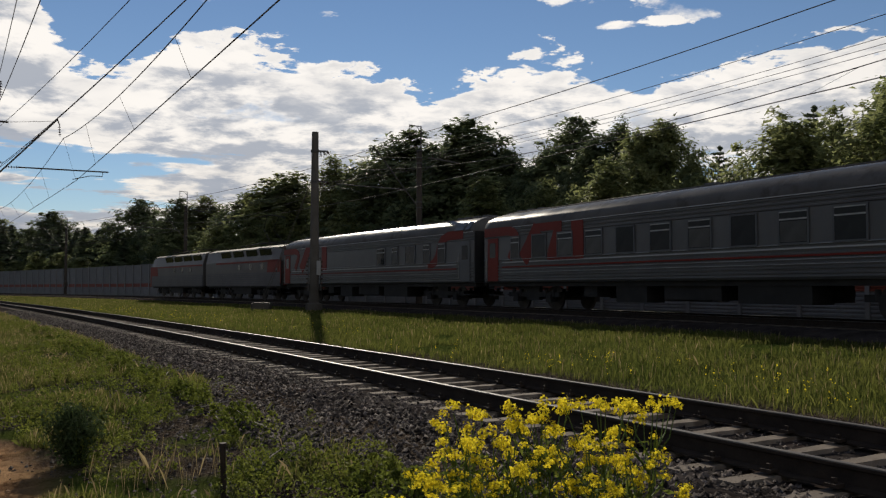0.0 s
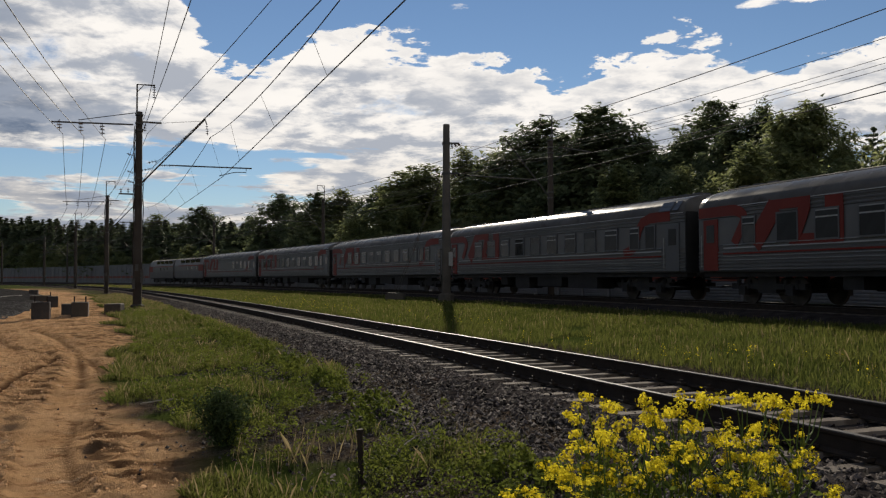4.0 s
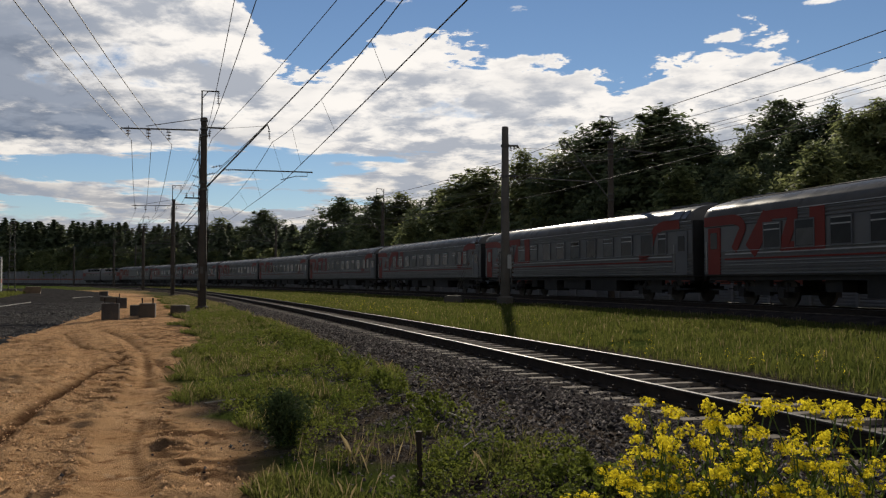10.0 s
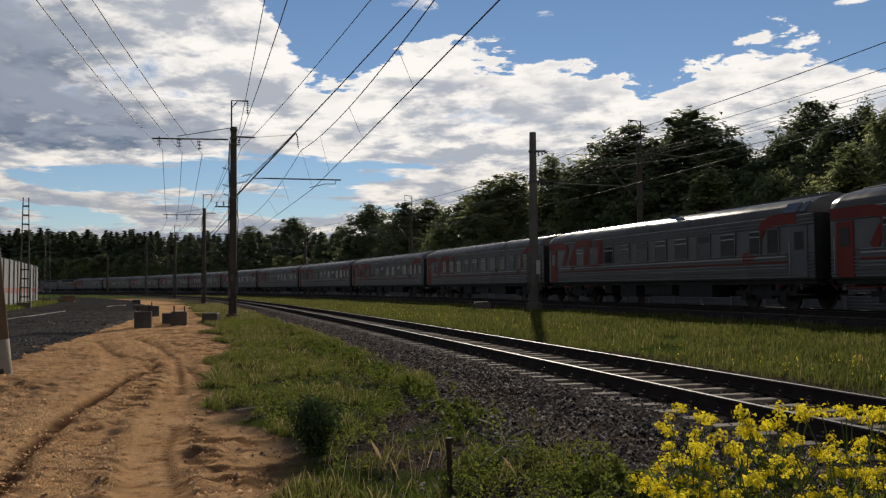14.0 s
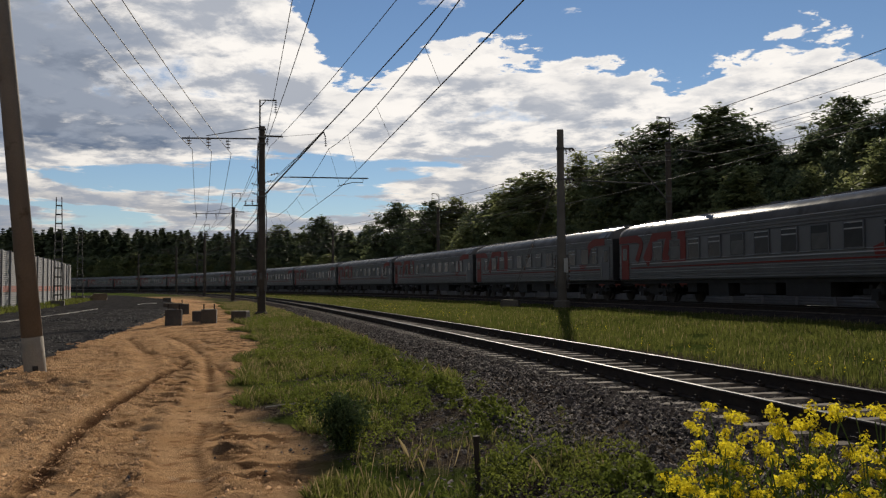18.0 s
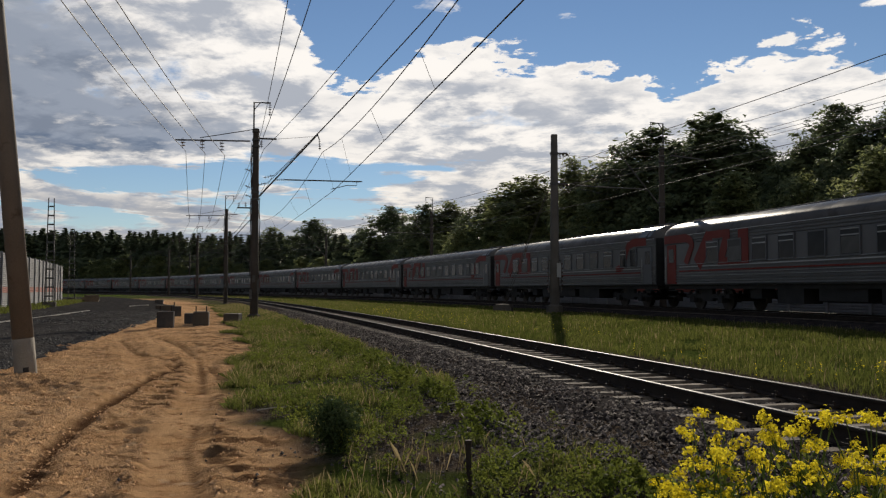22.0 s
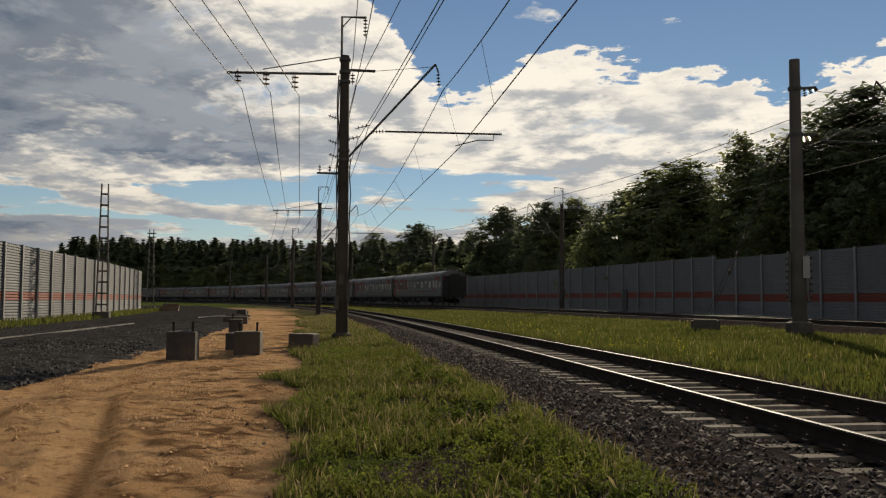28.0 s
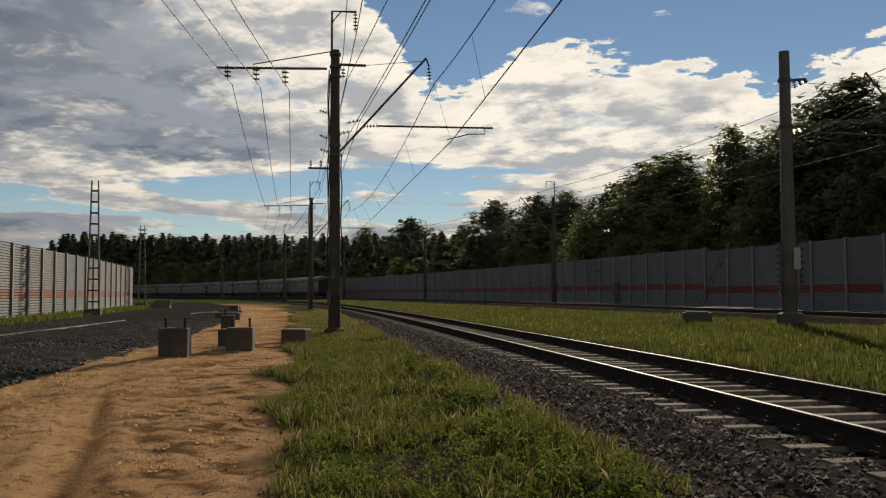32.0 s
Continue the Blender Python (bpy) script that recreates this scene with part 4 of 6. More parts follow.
def build_line_pole():
    """The bare pole between the tracks, with line brackets, switchgear at its foot and a stay."""
    x, y = bearing(8.62, 49.0)
    z = 0.32
    pole = tagged(new("line_pole"), "weathered grey concrete pole with small insulator brackets in grass", "utility pole")
    part("shaft", Geo().tube([(0, 0, -0.5), (0, 0, 0), (0, 0, 10.2)], [0.29, 0.285, 0.19], 16), CONCRETE, pole, "tapered concrete shaft", True)
    part("footing", Geo().tube([(0, 0, -0.3), (0, 0, 0.35), (0, 0, 0.42)], [0.50, 0.48, 0.34], 10), CONCRETE, pole, "rough concrete footing")
    for zz, n in ((9.1, 3), (7.35, 3)):
        br = part("bracket", Geo().box(-0.25, -0.03, zz - 0.05, 0.75, 0.03, zz + 0.05).tube([(0, 0, zz - 0.08), (0, 0, zz + 0.08)], 0.235, 10), STEEL_DARK, pole, "dark clamp bracket")
        for k in range(n):
            part("insulator", insulator(Geo(), (0.3 + 0.2 * k, 0, zz - 0.02), (0.36 + 0.2 * k, 0, zz - 0.34 + 0.1 * k), 0.085, 3), INSULATOR, br)
    for sx in (-0.34, 0.36):
        rack = part("switch_rack", Geo().box(sx - 0.03, -0.1, 1.1, sx + 0.03, 0.1, 3.0).box(sx * 0.6 - 0.16, -0.03, 2.9, sx * 0.6 + 0.16, 0.03, 2.98).box(sx * 0.6 - 0.16, -0.03, 1.1, sx * 0.6 + 0.16, 0.03, 1.18), STEEL_DARK, pole, "steel rack of switchgear")
        for k in range(7):
            part("porcelain_knob", insulator(Geo(), (sx * 1.05, -0.1, 1.3 + 0.24 * k), (sx * 1.3, -0.16, 1.3 + 0.24 * k), 0.05, 2), INSULATOR, rack)
    part("notice_plate", Geo().box(0.13, -0.3, 2.0, 0.36, -0.27, 2.8), surface("plate_white", (0.26, 0.26, 0.25), (0.36, 0.36, 0.35), 3, 0.6), pole, "pale enamel plate")
    pole.matrix_basis = pose(x, y, z, 0, 0, 8)
    ax, ay = bearing(12.05, 52.5)
    stay = tagged(new("stay_anchor"), "concrete anchor block with a taut steel stay in grass", "anchor")
    part("block", Geo().box(-0.55, -0.4, -0.2, 0.55, 0.4, 0.34).box(-0.45, -0.3, 0.34, 0.45, 0.3, 0.4), CONCRETE, stay, "low weathered concrete block")
    for d in (-0.06, 0.1):
        part("stay_rod", Geo().tube([(d, 0, 0.3), (x - ax + d * 0.2, y - ay, 7.9)], 0.016, 5), WIRE, stay)
    for k in (0.27, 0.36, 0.44):
        p = Vector((0.1, 0, 0.3)).lerp(Vector((x - ax, y - ay, 7.9)), k)
        part("stay_insulator", Geo().tube([p - Vector((0.02, 0, 0.13)), p, p + Vector((0.02, 0, 0.13))], [0.03, 0.065, 0.03], 8), INSULATOR, stay)
    stay.matrix_basis = pose(ax, ay, 0.3)


build_line_pole()
# line from the bare pole to the far mast
px_, py_ = bearing(8.62, 49.0)
cx_, cy_, _ = FAR.at(21.5, 4.0)
for z0, z1 in ((9.3, 9.9), (7.6, 9.2)):
    tagged(new("overhead_wire", Geo().tube([(px_ + 0.5, py_, z0), ((px_ + cx_) / 2, (py_ + cy_) / 2, (z0 + z1) / 2 - 0.1), (cx_, cy_, z1)], 0.013, 5).mesh("overhead_wire", WIRE)), "thin dark wire from pole to mast", "wire", group="overhead wires")


# ---- leaning pole, lattice masts, concrete blocks ----
def build_leaning_pole():
    ob = tagged(new("leaning_pole"), "leaning brown-grey concrete pole with a white-painted foot in sand", "pole")
    brown = surface("pole_brown", (0.12, 0.10, 0.082), (0.185, 0.158, 0.132), 1.2, 0.85, 0, 0.3, 40, stain=((0.09, 0.07, 0.05), 3, 0.58))
    pale = surface("pole_whitewash", (0.18, 0.15, 0.115), (0.27, 0.23, 0.18), 2.5, 0.9, 0, 0.3, 40, stain=((0.20, 0.16, 0.12), 6, 0.55))
    part("shaft", Geo().tube([(0, 0, 0.7), (0, 0, 9.6)], [0.178, 0.13], 20), brown, ob, "smooth brownish concrete shaft", True)
    part("painted_foot", Geo().tube([(0, 0, -0.5), (0, 0, 0.0), (0, 0, 0.702)], [0.186, 0.184, 0.181], 20), pale, ob, "flaking white paint", True)
    part("foot_hole", Geo().box(-0.04, -0.19, 0.02, 0.05, -0.15, 0.2), surface("tar", (0.02, 0.018, 0.016), (0.04, 0.035, 0.03), 8, 0.8), ob, "dark knocked-out patch", at=pose(0, 0, 0, 0, 0, 42))
    ob.matrix_basis = pose(-11.25, 12.45, 0.03) @ Matrix.Rotation(radians(5.6), 4, Vector((0.67, -0.74, 0)))


build_leaning_pole()


def build_lattice_mast(base, height, turn, head):
    ob = tagged(new("lattice_mast"), "slim grey steel lattice mast on a concrete base", "lattice mast", group="lattice masts by the wall")
    w0, w1 = 0.36, 0.20

    def w(z):
        return w0 + (w1 - w0) * z / height

    for sx in (-1, 1):
        for sy in (-1, 1):
            part("leg", Geo().tube([(sx * w0, sy * w0 * 0.6, 0), (sx * w1, sy * w1 * 0.6, height)], 0.045, 4), STEEL_DARK, ob)
    z = 0.3
    while z < height:
        for sy in (-1, 1):
            part("rung", Geo().box(-w(z), sy * w(z) * 0.6 - 0.012, z - 0.05, w(z), sy * w(z) * 0.6 + 0.012, z + 0.05), STEEL_DARK, ob)
        z += 0.72
    part("base_block", Geo().box(-0.5, -0.5, -0.3, 0.5, 0.5, 0.55), CONCRETE, ob, "dark concrete base block")
    if head:
        for zz in (height - 0.5, height - 0.9):
            part("head_bracket", Geo().box(-0.45, -0.05, zz, 0.45, 0.05, zz + 0.1), STEEL_DARK, ob)
    ob.matrix_basis = pose(*base, 0, 0, turn)


build_lattice_mast((*bearing(40.95, 75.0), 0.0), 8.9, 38, False)
build_lattice_mast((*bearing(39.72, 110.0), 0.0), 8.7, 36, True)


def build_block(name, label, w, d, h, loops, stain):
    mat = surface("block_" + stain[0], stain[1], stain[2], 2.2, 0.9, 0, 0.4, 30, stain=((0.10, 0.07, 0.05), 2.5, 0.54))
    ob = tagged(new(name), label, "concrete block", group="foundation blocks on the sand")
    c = 0.03
    g = Geo()
    prof = [(-w / 2 + c, -d / 2), (w / 2 - c, -d / 2), (w / 2, -d / 2 + c), (w / 2, d / 2 - c), (w / 2 - c, d / 2), (-w / 2 + c, d / 2), (-w / 2, d / 2 - c), (-w / 2, -d / 2 + c)]
    for z, k in ((-0.15, 1.0), (h - c, 1.0), (h, 0.94)):
        g.v += [Vector((x * k, y * k, z)) for x, y in prof]
    for r in range(2):
        for j in range(8):
            a, b = r * 8 + j, r * 8 + (j + 1) % 8
            g.f.append((a, b, b + 8, a + 8))
    g.f.append(tuple(range(16, 24)))
    part("block", g, mat, ob)
    for x in loops:
        part("lifting_bar", Geo().tube([(x, 0, h - 0.05), (x, 0, h + 0.2)], 0.028, 7).tube([(x - 0.03, 0, h + 0.2), (x + 0.03, 0, h + 0.2)], 0.035, 7), RAIL_STEEL, ob, "rusty steel stub")
    return ob


GREY_BLOCK = ("grey", (0.060, 0.047, 0.036), (0.10, 0.080, 0.060))
DARK_BLOCK = ("tarred", (0.035, 0.032, 0.03), (0.08, 0.07, 0.065))
for lab, place, size, loops, st, rz in (
        ("dark tarred concrete foundation block on sand", (-20.75, 30.6, 0.02), (0.66, 0.62, 0.66), (-0.22, 0.22), DARK_BLOCK, 30),
        ("grey concrete foundation block with two rusty stubs", (-20.4, 32.7, 0.02), (0.66, 0.62, 0.60), (-0.22, 0.22), GREY_BLOCK, 28),
        ("dark concrete foundation block behind the others", (-21.8, 34.2, 0.0), (0.6, 0.6, 0.50), (), DARK_BLOCK, 20),
        ("small dark concrete block on sand", (-28.6, 43.2, 0.0), (0.55, 0.55, 0.62), (-0.12,), DARK_BLOCK, 35),
        ("long low concrete slab lying on sand", (-37.0, 54.5, 0.0), (1.35, 0.6, 0.42), (), GREY_BLOCK, 30),
        ("greyish block half hidden in verge grass", (-20.3, 35.2, 0.0), (0.72, 0.6, 0.48), (), GREY_BLOCK, 12),
        ("small dark block far along the sand", (-52.0, 75.5, 0.0), (0.8, 0.7, 0.5), (), DARK_BLOCK, 30)):
    build_block("foundation_block", lab, *size, loops, st).matrix_basis = pose(*place, 0, 0, rz)
pile = tagged(new("slab_pile"), "stack of brown weathered slabs beside the gravel", "slabs")
for k, (w_, z_) in enumerate(((1.9, 0.0), (1.8, 0.27), (1.5, 0.54))):
    part("slab", Geo().box(-w_ / 2, -0.6, z_, w_ / 2, 0.6, z_ + 0.27), surface("slab_brown", (0.12, 0.085, 0.055), (0.2, 0.14, 0.09), 2, 0.9), pile, at=pose(0.1 * k, 0, 0, 0, 0, 3 * k))
pile.matrix_basis = pose(-66.0, 82.5, 0.1, 0, 0, 35)

# pale rail lying on the roadbed, in two runs
PALE = surface("pale_rail", (0.26, 0.245, 0.22), (0.36, 0.34, 0.31), 2, 0.5, 0.1, 0.1, 40)
for pts in ([(-24.5, 22.0), (-28.1, 29.2), (-32.0, 36.6), (-38.4, 48.0)], [(-44.5, 60.5), (-46.0, 63.5), (-46.9, 66.5)], [(-56.0, 62.0), (-60.0, 67.5), (-66.0, 76.0)]):
    fr = []
    for k, (x, y) in enumerate(pts):
        a_, b_ = pts[max(k - 1, 0)], pts[min(k + 1, len(pts) - 1)]
        h = math.atan2(-(b_[0] - a_[0]), b_[1] - a_[1])
        fr.append((x, y, 0.13, math.cos(h), math.sin(h)))
    tagged(new("loose_rail", Geo().sweep([(u * 0.4, z * 0.4) for u, z in RAIL_PROFILE], fr).mesh("loose_rail", PALE)), "pale new rail lying along the dark gravel", "rail", group="rails lying on the roadbed")


# ---- the train ----
CAR_GREY = surface("coach_grey", (0.080, 0.080, 0.081), (0.112, 0.112, 0.112), 0.8, 0.42, 0.2, 0.05, 25, stain=((0.115, 0.113, 0.11), 1.1, 0.58), spec=0.4)
CAR_ROOF = surface("coach_roof", (0.085, 0.082, 0.080), (0.125, 0.120, 0.116), 0.7, 0.19, 0.0, 0.03, 25, stain=((0.07, 0.064, 0.06), 0.9, 0.56), rough2=0.34, spec=0.010)
CAR_RED = surface("coach_red", (0.150, 0.020, 0.015), (0.195, 0.029, 0.020), 0.8, 0.5, 0.0, 0.05, 25, spec=0.15)
CAR_DARK = surface("coach_dark_grey", (0.064, 0.066, 0.071), (0.098, 0.101, 0.107), 0.8, 0.45, 0.1, 0.05, 25)
CAR_LINE = surface("coach_pale_line", (0.34, 0.34, 0.34), (0.42, 0.42, 0.42), 0.9, 0.4, 0.1, 0.03, 30)
CAR_RIB = surface("coach_rib_edge", (0.22, 0.225, 0.23), (0.29, 0.295, 0.295), 0.9, 0.45, 0.1, 0.03, 30)
UNDER = surface("underframe", (0.014, 0.013, 0.012), (0.034, 0.031, 0.028), 2, 0.75, 0.2, 0.2, 30)
WHEEL = surface("wheel_steel", (0.045, 0.04, 0.036), (0.09, 0.08, 0.07), 3, 0.5, 0.7, 0.1, 30)
RUBBER = surface("bellows_rubber", (0.012, 0.012, 0.013), (0.025, 0.025, 0.026), 4, 0.7)
PANE = surface("window_glass", (0.010, 0.012, 0.013), (0.02, 0.023, 0.024), 1.5, 0.12, 0, 0, 10, spec=0.16)
CURTAIN = surface("window_blind", (0.035, 0.035, 0.033), (0.075, 0.075, 0.07), 2, 0.35, 0, 0.05, 20, spec=0.3)
SASH = surface("window_sash", (0.26, 0.26, 0.255), (0.34, 0.34, 0.33), 2, 0.4, 0.3, 0.03, 30)
LAMP_RED = surface("tail_lamp_red", (0.30, 0.01, 0.01), (0.45, 0.02, 0.015), 4, 0.2)

HALF = 11.80           # half the body's length


def side_profile():
    """Half of the ribbed side wall, from sill to eave: (x, z)."""
    pts = [(1.46, 1.12), (1.51, 1.20)]
    for z in (1.32, 1.45, 1.58, 1.71, 1.84):
        pts += [(1.502, z - 0.05), (1.545, z - 0.03), (1.545, z + 0.008), (1.502, z + 0.03)]
    pts += [(1.515, 2.06), (1.535, 2.09), (1.515, 2.12), (1.515, 3.06)]
    for z in (3.14, 3.27, 3.40):
        pts += [(1.500, z - 0.05), (1.538, z - 0.03), (1.538, z + 0.008), (1.500, z + 0.03)]
    return pts


def window_meshes(w, h):
    """Frame ring, pane and sash of a coach window whose outer face looks to -x; centred on y and z."""
    f = Geo()
    t = 0.055
    for a in ((-w / 2 - t, -h / 2 - t, w / 2 + t, -h / 2), (-w / 2 - t, h / 2, w / 2 + t, h / 2 + t), (-w / 2 - t, -h / 2, -w / 2, h / 2), (w / 2, -h / 2, w / 2 + t, h / 2)):
        f.box(-0.046, a[0], a[1], 0.02, a[2], a[3])
    p = Geo().box(-0.037, -w / 2, -h / 2, 0.01, w / 2, h / 2)
    s = Geo().box(-0.044, -w / 2, h * 0.22, 0.0, w / 2, h * 0.27).box(-0.043, -w / 2, h * 0.46, 0.0, w / 2, h * 0.5)
    b = Geo().box(-0.040, -w / 2 + 0.02, -h / 2 + 0.02, 0.0, w / 2 - 0.02, h * 0.18)
    return f.mesh("window", CAR_DARK), p.mesh("pane", PANE), s.mesh("sash", SASH), b.mesh("blind", CURTAIN)


WIDE, SLIM = window_meshes(0.92, 0.88), window_meshes(0.60, 0.88)
WHEEL_MESH = Geo().tube([(-0.07, 0, 0), (-0.04, 0, 0), (0.03, 0, 0), (0.05, 0, 0), (0.075, 0, 0)], [0.475, 0.475, 0.49, 0.30, 0.14], 20).mesh("wheel", WHEEL, False)
AXLEBOX_MESH = Geo().box(-0.12, -0.17, -0.16, 0.12, 0.17, 0.16).tube([(0, -0.28, 0.05), (0, -0.28, 0.38)], 0.08, 8).tube([(0, 0.28, 0.05), (0, 0.28, 0.38)], 0.08, 8).mesh("axlebox", UNDER)


def build_bogie(parent, y):
    g = Geo()
    for sx in (-1, 1):
        g.box(sx * 1.06 - 0.09, -1.85, 0.52, sx * 1.06 + 0.09, 1.85, 0.72)
        g.box(sx * 1.06 - 0.08, -0.45, 0.38, sx * 1.06 + 0.08, 0.45, 0.95)
    g.box(-1.0, -0.22, 0.50, 1.0, 0.22, 0.74)
    bogie = part("bogie", g, UNDER, parent, "dark grimy bogie frame", at=pose(0, y, 0))
    for yy in (-1.2, 1.2):
        part("axle", Geo().tube([(-0.8, yy, 0.475), (0.8, yy, 0.475)], 0.08, 8), WHEEL, bogie)
        for sx in (-1, 1):
            part("wheel", WHEEL_MESH, WHEEL, bogie, at=pose(sx * 0.795, yy, 0.475, 0, 0, 0 if sx > 0 else 180))
            part("axlebox", AXLEBOX_MESH, UNDER, bogie, at=pose(sx * 1.12, yy, 0.475))
    return bogie


def decal(g, pts, x):
    """A flat painted shape on the side wall at x; pts: (y, z) polygon."""
    n = len(g.v)
    t = 0.014 * (1 if x > 0 else -1)
    g.v += [Vector((x, y, z)) for y, z in pts] + [Vector((x + t, y, z)) for y, z in pts]
    m = len(pts)
    g.f += [tuple(range(n, n + m)), tuple(range(n + m, n + 2 * m))[::-1]]
    g.f += [(n + j, n + m + j, n + m + (j + 1) % m, n + (j + 1) % m) for j in range(m)]


def band(points, width):
    """The two edges of a painted band of even width along a bent line of (y, z)."""
    p = [Vector(q) for q in points]
    left, right_ = [], []
    for k in range(len(p)):
        d = (p[min(k + 1, len(p) - 1)] - p[max(k - 1, 0)]).normalized()
        off = Vector((-d.y, d.x)) * width / 2
        left.append(tuple(p[k] + off))
        right_.append(tuple(p[k] - off))
    return left, right_


def strip(edges, x):
    """One thin sheet of paint between two edges, on the side wall at x."""
    g, m = Geo(), len(edges[0])
    t = 0.014 * (1 if x > 0 else -1)
    for xx in (x, x + t):
        for edge in edges:
            g.v += [Vector((xx, y, z)) for y, z in edge]
    for k in range(m - 1):
        g.f += [(2 * m + k, 2 * m + k + 1, 3 * m + k + 1, 3 * m + k), (k, m + k, m + k + 1, k + 1)]
        g.f += [(k, k + 1, 2 * m + k + 1, 2 * m + k), (m + k, 3 * m + k, 3 * m + k + 1, m + k + 1)]
    g.f += [(0, 2 * m, 3 * m, m), (m - 1, 2 * m - 1, 4 * m - 1, 3 * m - 1)]
    return g


def bow(cy, cz, ry, rz, a0, a1, n=7):
    return [(cy + ry * math.cos(radians(a0 + (a1 - a0) * k / n)), cz + rz * math.sin(radians(a0 + (a1 - a0) * k / n))) for k in range(n + 1)]


def letter_shapes(y0):
    """Three bold rounded slanted shapes of the painted emblem, built of painted bands; they run back from y0."""
    one = [band([(0.05, 3.32), (1.9, 3.32)] + bow(1.95, 2.97, 0.72, 0.35, 90, -25) + [(2.1, 2.12)], 0.38)]
    two = [band([(3.15, 2.05), (4.25, 3.30)], 0.74), band([(3.95, 3.33), (5.85, 3.33)], 0.33)]
    three = [band([(5.65, 3.25), (5.15, 2.25)], 0.50), band([(4.9, 2.15), (7.2, 2.15)], 0.33), band([(6.85, 2.0), (6.85, 3.44)], 0.74)]
    return [tuple([(y0 - y, z) for y, z in edge] for edge in bnd) for bnd in one + two + three]


def build_coach(name, label, windows, emblem, tail=False, blinds=(), red_rear=True):
    """windows: (y, wide?) along the side, seen the same on both sides."""
    car = tagged(new(name), label, "railway coach", group="coaches of the train")
    prof = side_profile()
    loop = prof + [(-x, z) for x, z in prof[::-1]]
    g = Geo()
    ends = (-HALF, HALF)
    for y in ends:
        g.v += [Vector((x, y, z)) for x, z in loop]
    m = len(loop)
    for j in range(m):
        b = (j + 1) % m
        g.f.append((j, b, b + m, j + m))
    g.f += [tuple(range(m))[::-1], tuple(range(m, 2 * m))]
    part("body", g, CAR_GREY, car, "grey ribbed steel side walls")
    arc = [(1.515, 3.44), (1.512, 3.52), (1.49, 3.62), (1.44, 3.72), (1.37, 3.81), (1.27, 3.90), (1.14, 3.98), (0.98, 4.06), (0.78, 4.13), (0.54, 4.19), (0.28, 4.23), (0.0, 4.245)]
    arc = arc + [(-x, z) for x, z in arc[-2::-1]]
    g = Geo()
    n = len(arc)
    for y, k in ((-HALF, 0.96), (-HALF + 0.35, 1.0), (HALF - 0.35, 1.0), (HALF, 0.96)):
        g.v += [Vector((x, y, 3.44 + (z - 3.44) * k)) for x, z in arc]
    for r in range(3):
        for j in range(n - 1):
            a = r * n + j
            g.f.append((a, a + 1, a + n + 1, a + n))
    g.f += [tuple(range(n))[::-1], tuple(range(3 * n, 4 * n))]
    g.box(-0.42, -HALF + 0.3, 4.2, -0.38, HALF - 0.3, 4.26).box(0.38, -HALF + 0.3, 4.2, 0.42, HALF - 0.3, 4.26)
    roof = part("roof", g, CAR_ROOF, car, "shiny silver-grey rounded roof", True)
    for y in (-10.9, -10.1, -9.3, -8.7, -0.5, 9.2, 10.0, 10.8):
        part("roof_vent", Geo().box(-0.28, y - 0.22, 4.2, 0.28, y + 0.22, 4.34), CAR_DARK, roof)
    for sx in (-1, 1):
        part("gutter", Geo().box(sx * 1.50 - 0.03, -HALF + 0.1, 3.45, sx * 1.50 + 0.03, HALF - 0.1, 3.48), CAR_LINE, roof)
        part("pale_stripe", Geo().box(sx * 1.531 - 0.012, -HALF + 1.5, 1.955, sx * 1.531 + 0.012, HALF - 1.5, 2.0), CAR_LINE, car, "thin pale stripe")
        for z in (1.55, 1.68, 2.09):
            part("rib_line", Geo().box(sx * 1.541 - 0.010, -HALF + 1.5, z - 0.012, sx * 1.541 + 0.010, HALF - 1.5, z + 0.010), CAR_RIB, car, "thin pale line along a rib")
        for y, w in ((-HALF + 0.55, 0.30), (-HALF + 1.25, 0.75)):
            part("roof_grille", Geo().box(-0.02, -w / 2, -0.24, 0.02, w / 2, 0.24).box(-0.03, -w / 2, -0.02, 0.03, w / 2, 0.02), CAR_DARK, roof, "dark grille at the roof end", at=pose(sx * 1.405, y, 3.755, 0, -sx * 39, 0))
        part("red_stripe", Geo().box(sx * 1.545 - 0.012, -HALF + 1.5, 1.745, sx * 1.545 + 0.012, HALF - 1.5, 1.805), CAR_RED, car, "thin red stripe")
        for y, red in ((HALF - 0.75, True), (-HALF + 0.75, False)):
            d = part("door", Geo().box(sx * 1.52 - 0.03, y - 0.42, 1.18, sx * 1.52 + 0.03, y + 0.42, 3.05), CAR_RED if red else CAR_DARK, car, "red entrance door" if red else "dark grey entrance door")
            part("door_pane", Geo().box(sx * 1.552 - 0.006, y - 0.24, 2.2, sx * 1.552 + 0.006, y + 0.24, 2.85), PANE, d)
            part("handrail", Geo().tube([(sx * 1.58, y + 0.5, 1.3), (sx * 1.58, y + 0.5, 2.5)], 0.018, 6), SASH, d)
            part("step", Geo().box(sx * 1.35 - 0.15, y - 0.4, 0.55, sx * 1.35 + 0.15, y + 0.4, 0.6).box(sx * 1.35 - 0.15, y - 0.4, 0.85, sx * 1.35 + 0.15, y + 0.4, 0.9), UNDER, d)
        for k, (y, wide) in enumerate(windows):
            fr, pn, sa, bl = WIDE if wide else SLIM
            w = part("window", fr, CAR_DARK, car, at=pose(sx * 1.515, y, 2.58, 0, 0, 0 if sx < 0 else 180))
            part("pane", pn, PANE, w)
            if (k * 7 + len(name)) % 3:
                part("sash", sa, SASH, w)
            if k in blinds:
                part("blind", bl, CURTAIN, w)
        shapes = letter_shapes(HALF) if emblem else []
